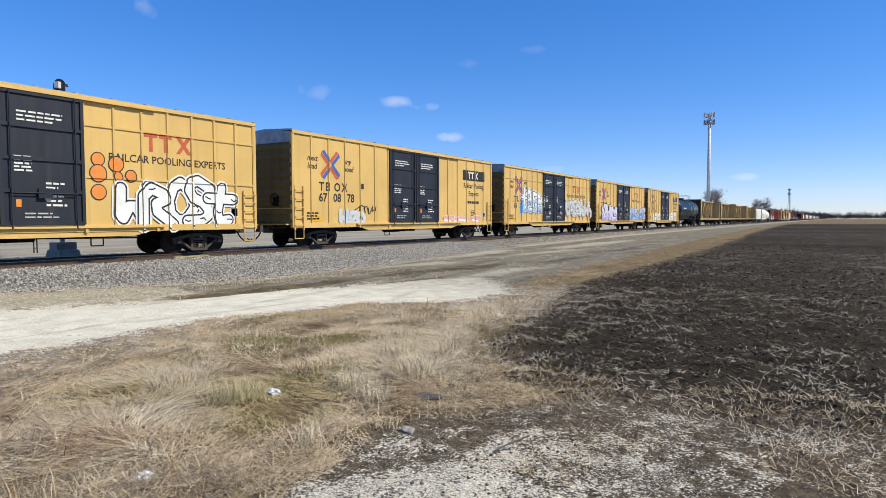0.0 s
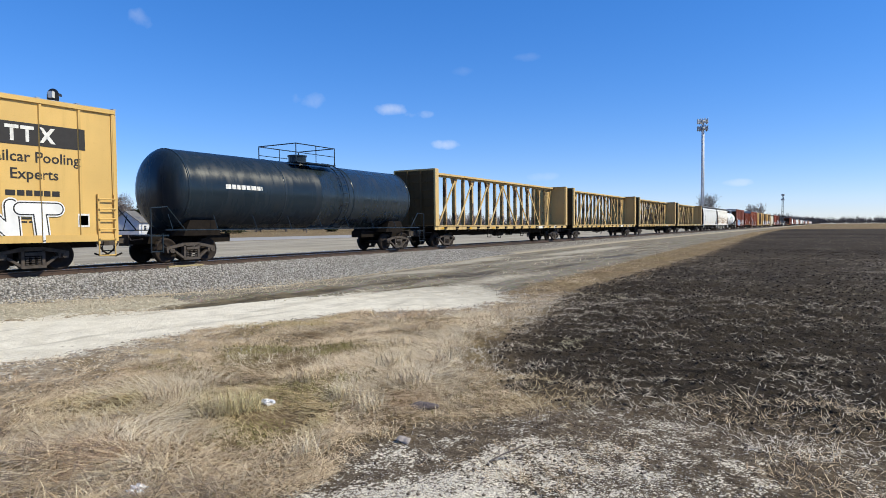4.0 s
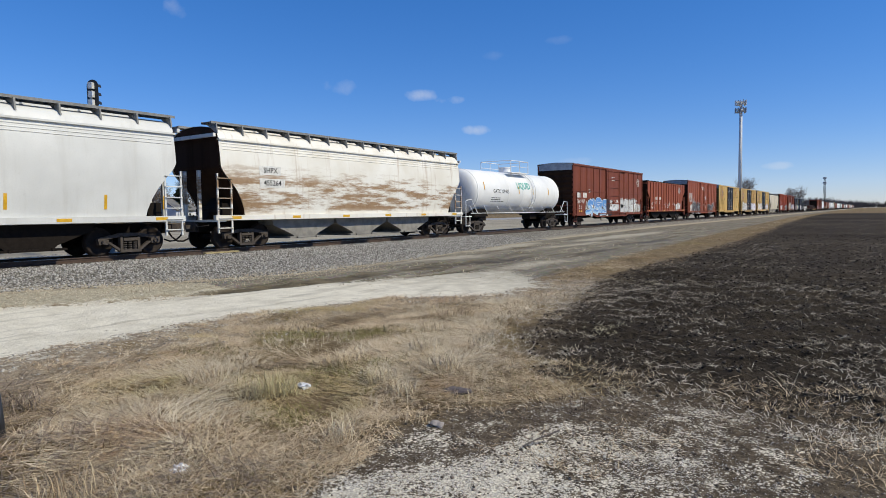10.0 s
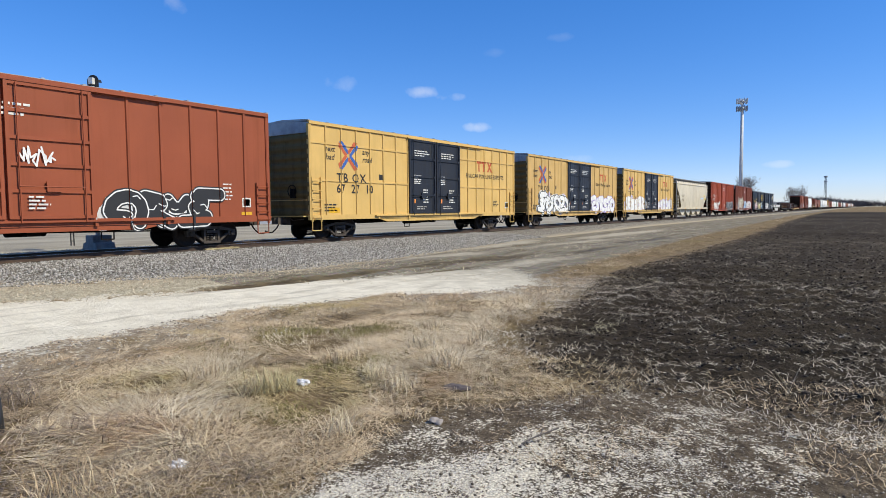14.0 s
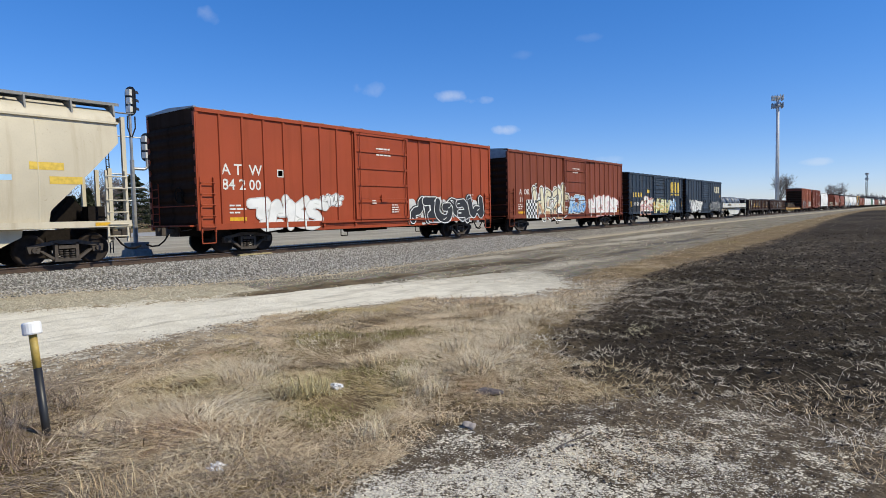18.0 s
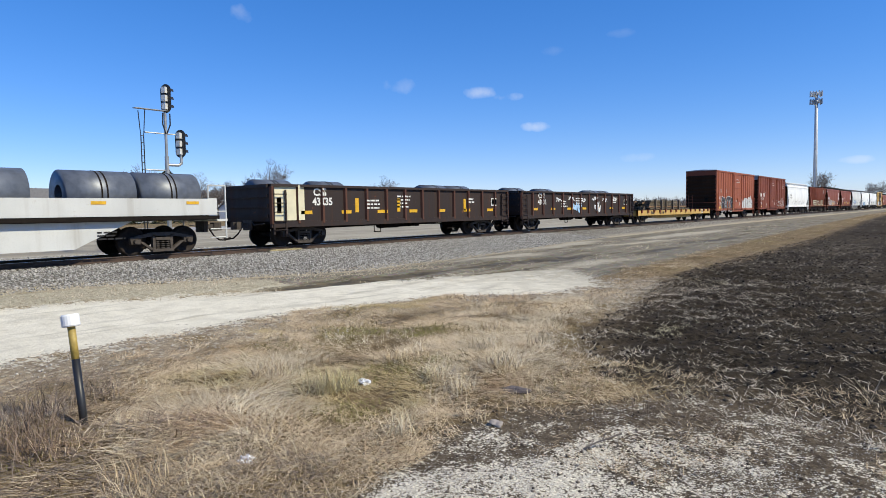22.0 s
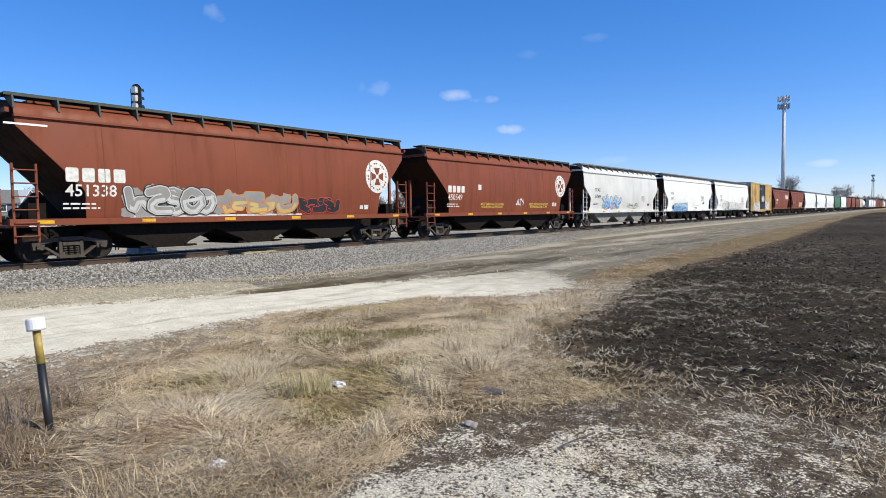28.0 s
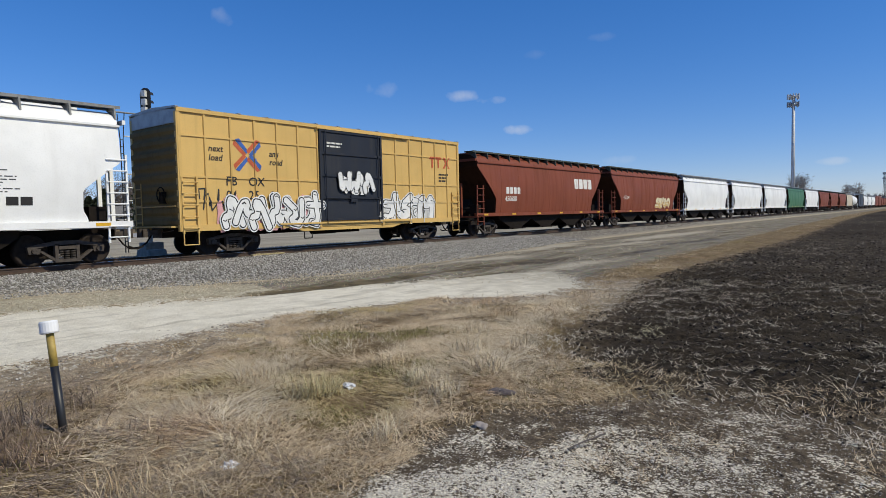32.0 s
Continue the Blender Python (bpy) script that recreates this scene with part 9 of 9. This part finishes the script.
# x, y, height, width, shape
TREES = [(-196.0, 71.0, 12.3, 5.0, 3), (-198.0, 78.0, 14.3, 9.5, 3), (-190.0, 86.7, 17.4, 9.5, 2), (-192.0, 93.0, 16.6, 7.5, 3), (-190.0, 108.7, 15.8, 12.5, 2), (-194.0, 118.1, 13.9, 7.0, 3),
         (-190.0, 131.8, 21.8, 13.0, 2), (-192.0, 145.5, 13.5, 11.5, 3), (-188.0, 155.4, 12.6, 10.0, 2), (-190.0, 171.5, 9.2, 11.0, 3), (-190.0, 187.5, 17.6, 12.0, 2), (-190.0, 197.7, 10.6, 8.5, 3),
         (-200.0, 100.0, 10.0, 9.0, 2), (-199.0, 125.0, 11.0, 9.0, 3), (-196.0, 163.0, 9.0, 9.0, 2), (-197.0, 180.0, 9.5, 9.0, 3)]
rs = random.Random(77)
for x, y, h, w, kind in TREES:
    o = copy_thing(proto[kind], pose(x, y, 0, 0, 0, rs.uniform(0, 360)) @ Matrix.Diagonal((w / 8.0, w / 8.0, h / 15.0, 1)))
    o["label"] = "leafless tree in the row behind the railway"


def spruce(x, y, h, r, seed):
    rs = np.random.RandomState(seed)
    t = thing("spruce_tree", x, y, 0.0, "dark green spruce tree", "tree", "evergreens beyond the line")
    part("trunk", Geo().tube((0, 0, 0), (0, 0, h * 0.95), 0.16, 7, 0.03), BARK, t)
    n = 13000
    u = rs.rand(n) ** 0.75
    z = 0.4 + (h - 0.4) * u
    rad = r * (1 - u) ** 0.68 * (0.75 + 0.25 * np.sin(z * 6.0)) * np.sqrt(rs.uniform(0.25, 1.0, n)) + 0.05
    a = rs.uniform(0, 6.283, n)
    c = np.stack([rad * np.cos(a), rad * np.sin(a), z - rad * 0.18], -1)
    out = np.stack([np.cos(a), np.sin(a), rs.uniform(-0.5, 0.1, n)], -1) * rs.uniform(0.25, 0.5, (n, 1))
    sd = np.stack([-np.sin(a), np.cos(a), rs.uniform(-0.6, 0.6, n)], -1) * rs.uniform(0.10, 0.2, (n, 1))
    v = np.stack([c - sd, c + sd, c + out], 1).reshape(-1, 3)
    part("crown", mesh_np("crown", v, np.arange(3 * n).reshape(n, 3), NEEDLE), NEEDLE, t)


for i, (x, y, h, r) in enumerate(((-131.0, 66.5, 11.6, 6.8), (-134, 58.0, 7.0, 4.6), (-150, 65.8, 9.3, 3.0), (-150, 62.5, 7.5, 3.2), (-150, 97.8, 9.0, 4.2), (-150, 126.5, 9.1, 4.2), (-150, 170.0, 7.2, 2.6))):
    spruce(x, y, h, r, 200 + i)

ROOF = plain("grey_shingles", (0.17, 0.165, 0.16), 0.9, 0, 0.3, 3)
GLASS = Nodes("dark_window")
GLASS = GLASS.done((0.03, 0.04, 0.055), 0.12, 0.0, 0.8)
TRIM = plain("white_trim", (0.78, 0.78, 0.76), 0.6, 0, 0.1)


def house(x, y, turn, w, d, eave, ridge, wall_rgb, label, windows, porch=False, gable=False):
    """A house whose long front faces local +x; w along y, d along x."""
    h = thing("house", x, y, 0.0, label, "house", "houses beyond the line", turn)
    wall = plain("siding", wall_rgb, 0.8, 0, 0.12, 2)
    n = int(eave / 0.24)
    side = [(-d / 2, 0)]
    for i in range(n):
        side += [(d / 2, i * eave / n), (d / 2 - 0.02, (i + 1) * eave / n - 0.005)]
    g = Geo().prism(side + [(0, ridge), (-d / 2, eave)], "y", -w / 2, w / 2)
    part("wall", g, wall, h)
    for k in (-1, 1):
        part("roof", Geo().prism([(k * (d / 2 + 0.45), eave - 0.22), (k * (d / 2 + 0.45), eave - 0.04), (0, ridge + 0.18), (0, ridge)], "y", -w / 2 - 0.4, w / 2 + 0.4), ROOF, h)
    if gable:
        part("gable", Geo().prism([(-1.9, eave - 0.1), (1.9, eave - 0.1), (0, ridge - 0.3)], "x", 0.0, d / 2 + 0.15), wall, h)
        g = Geo()
        for k in (-1, 1):
            g.prism([(k * 2.3, eave - 0.35), (k * 2.3, eave - 0.1), (0, ridge + 0.1), (0, ridge - 0.15)], "x", 0.0, d / 2 + 0.4)
        part("gable_roof", g, TRIM, h)
    for wy, wz, ww, wh in windows:
        win = part("window", Geo().box(d / 2, d / 2 + 0.05, wy - ww / 2 - 0.12, wy + ww / 2 + 0.12, wz - wh / 2 - 0.12, wz + wh / 2 + 0.12), TRIM, h)
        for q in (-1, 1):
            part("pane", Geo().box(d / 2 + 0.05, d / 2 + 0.06, wy - ww / 2, wy + ww / 2, wz + q * wh / 4 - wh / 4 + 0.03, wz + q * wh / 4 + wh / 4 - 0.03), GLASS, win)
    if porch:
        part("porch_roof", Geo().prism([(d / 2, 2.95), (d / 2 + 2.0, 2.5), (d / 2 + 2.0, 2.65), (d / 2, 3.2)], "y", -w / 2, w / 2), ROOF, h)
        for i in range(6):
            yy = -w / 2 + 0.3 + (w - 0.6) * i / 5
            part("porch_post", Geo().box(d / 2 + 1.8, d / 2 + 1.95, yy - 0.08, yy + 0.08, 0, 2.55), TRIM, h)
        part("porch_rail", Geo().box(d / 2 + 1.84, d / 2 + 1.9, -w / 2, w / 2, 0.85, 0.95).box(d / 2 + 1.84, d / 2 + 1.9, -w / 2, w / 2, 0.1, 0.2), TRIM, h)
        part("porch_floor", Geo().box(d / 2, d / 2 + 2.0, -w / 2, w / 2, 0, 0.12), TRIM, h)
    return h


house(-157, 53, 12, 15, 8.5, 5.3, 8.0, (0.10, 0.11, 0.15), "dark blue two-storey house with a white porch", [(-5.5, 4.2, 1.1, 1.3), (-2.0, 4.2, 1.1, 1.3), (2.0, 4.2, 1.1, 1.3), (5.5, 4.2, 1.1, 1.3), (-4.5, 1.6, 1.2, 1.4), (4.5, 1.6, 1.2, 1.4), (0, 1.4, 1.0, 2.1)], True, True)
house(-160, 36, 12, 12, 8, 2.8, 5.4, (0.5, 0.51, 0.52), "pale single-storey garage wing", [(-2.5, 1.3, 2.6, 2.1), (2.5, 1.3, 2.6, 2.1)])
house(-150, 96, 25, 9, 7, 3.4, 6.0, (0.62, 0.63, 0.64), "small white house with a grey roof", [(1.8, 1.9, 1.0, 1.2), (-2.0, 1.9, 1.0, 1.2)])
house(-156, 70, 0, 8, 7, 2.9, 5.2, (0.3, 0.3, 0.31), "grey-roofed low house between trees", [(2.0, 1.6, 1.2, 1.0)])

# pale road beyond the gravel yard
road_me = Geo().box(-84.0, -64.0, -400, 1500, -0.05, 0.035).mesh("road", plain("pale_concrete", (0.36, 0.345, 0.32), 0.9, 0, 0.25, 1.5))
tagged(new("road", road_me), "pale concrete road behind the railway", "road", "", "structure")

# utility poles along that road
for y in (42.0, 95.0, 150.0, 205.0):
    pl = thing("utility_pole", -143.0, y, 0.0, "grey timber utility pole with one crossarm", "utility pole", "utility poles")
    part("pole", Geo().tube((0, 0, -0.2), (0, 0, 8.5), 0.15, 8, 0.1), BARK, pl)
    part("crossarm", Geo().box(-0.06, 0.06, -1.1, 1.1, 8.0, 8.15), BARK, pl)
    for k in (-0.9, 0.9):
        part("insulator", Geo().tube((0, k, 8.15), (0, k, 8.32), 0.05, 8), STEEL_GREY, pl)

# woods on the horizon
rs2 = np.random.RandomState(5)


def far_woods(name, pts, h, n, label, mat):
    """A ragged belt of leafless crowns: each a fan of many thin slivers."""
    P = np.array(pts, float)
    seg = np.r_[0, np.cumsum(np.hypot(*np.diff(P, axis=0).T))]
    fan = 30
    s = np.repeat(rs2.uniform(0, seg[-1], n), fan)
    hh = np.repeat(h * (0.4 + 0.75 * lattice(rs2.uniform(0, 400, n), np.zeros(n), 9)), fan)
    px, py = np.repeat(rs2.uniform(-h, h, n), fan), np.repeat(rs2.uniform(-h, h, n), fan)
    m = n * fan
    x, y = np.interp(s, seg, P[:, 0]) + px, np.interp(s, seg, P[:, 1]) + py
    a = rs2.uniform(0, 6.283, m)
    out = hh * 0.42 * np.sqrt(rs2.rand(m))
    tip = hh * (1.0 - 0.55 * (out / (hh * 0.42)) ** 2) * rs2.uniform(0.75, 1.05, m)
    low = tip * rs2.uniform(0.1, 0.45, m)
    w = h * rs2.uniform(0.005, 0.016, m)
    b = rs2.uniform(0, 6.283, m)
    ux, uy = np.cos(b) * w, np.sin(b) * w
    dx, dy = np.cos(a) * out, np.sin(a) * out
    v = np.stack([np.stack([x + dx * 0.3 - ux, y + dy * 0.3 - uy, low], -1), np.stack([x + dx * 0.3 + ux, y + dy * 0.3 + uy, low], -1), np.stack([x + dx + ux * 0.5, y + dy + uy * 0.5, tip], -1), np.stack([x + dx - ux * 0.5, y + dy - uy * 0.5, tip], -1)], 1).reshape(-1, 3)
    tagged(new(name, mesh_np(name, v, np.arange(4 * m).reshape(m, 4), mat)), label, "woods", "", "stuff")


WOODS = plain("distant_woods", (0.115, 0.10, 0.098), 1.0, 0, 0.3, 0.05)
far_woods("far_woods", [(-700, 2900), (0, 2300), (300, 2100), (900, 2000), (1700, 1500), (2600, 600)], 24, 2600, "distant leafless woods on the horizon", WOODS)
far_woods("wood_belt", [(-66, 900), (-58, 1250), (-24, 1700)], 17, 520, "leafless shrubs along the railway far away", WOODS)
far_woods("wood_belt", [(-215, -150), (-210, 60), (-215, 250), (-200, 500), (-170, 900)], 11, 1500, "leafless thicket behind the houses", TWIG)



def motions():
    """The train runs towards -Y, gaining a little speed."""
    for ob in TRAIN:
        x, y, z = ob.location
        walk(ob, [(t, pose(x, y - SPEED * t - 0.5 * GAIN * t * t, z)) for t in (0.0, 4.0, 8.0, 12.0, 16.0, 20.0, 24.0, 28.0, 32.0)])


motions()
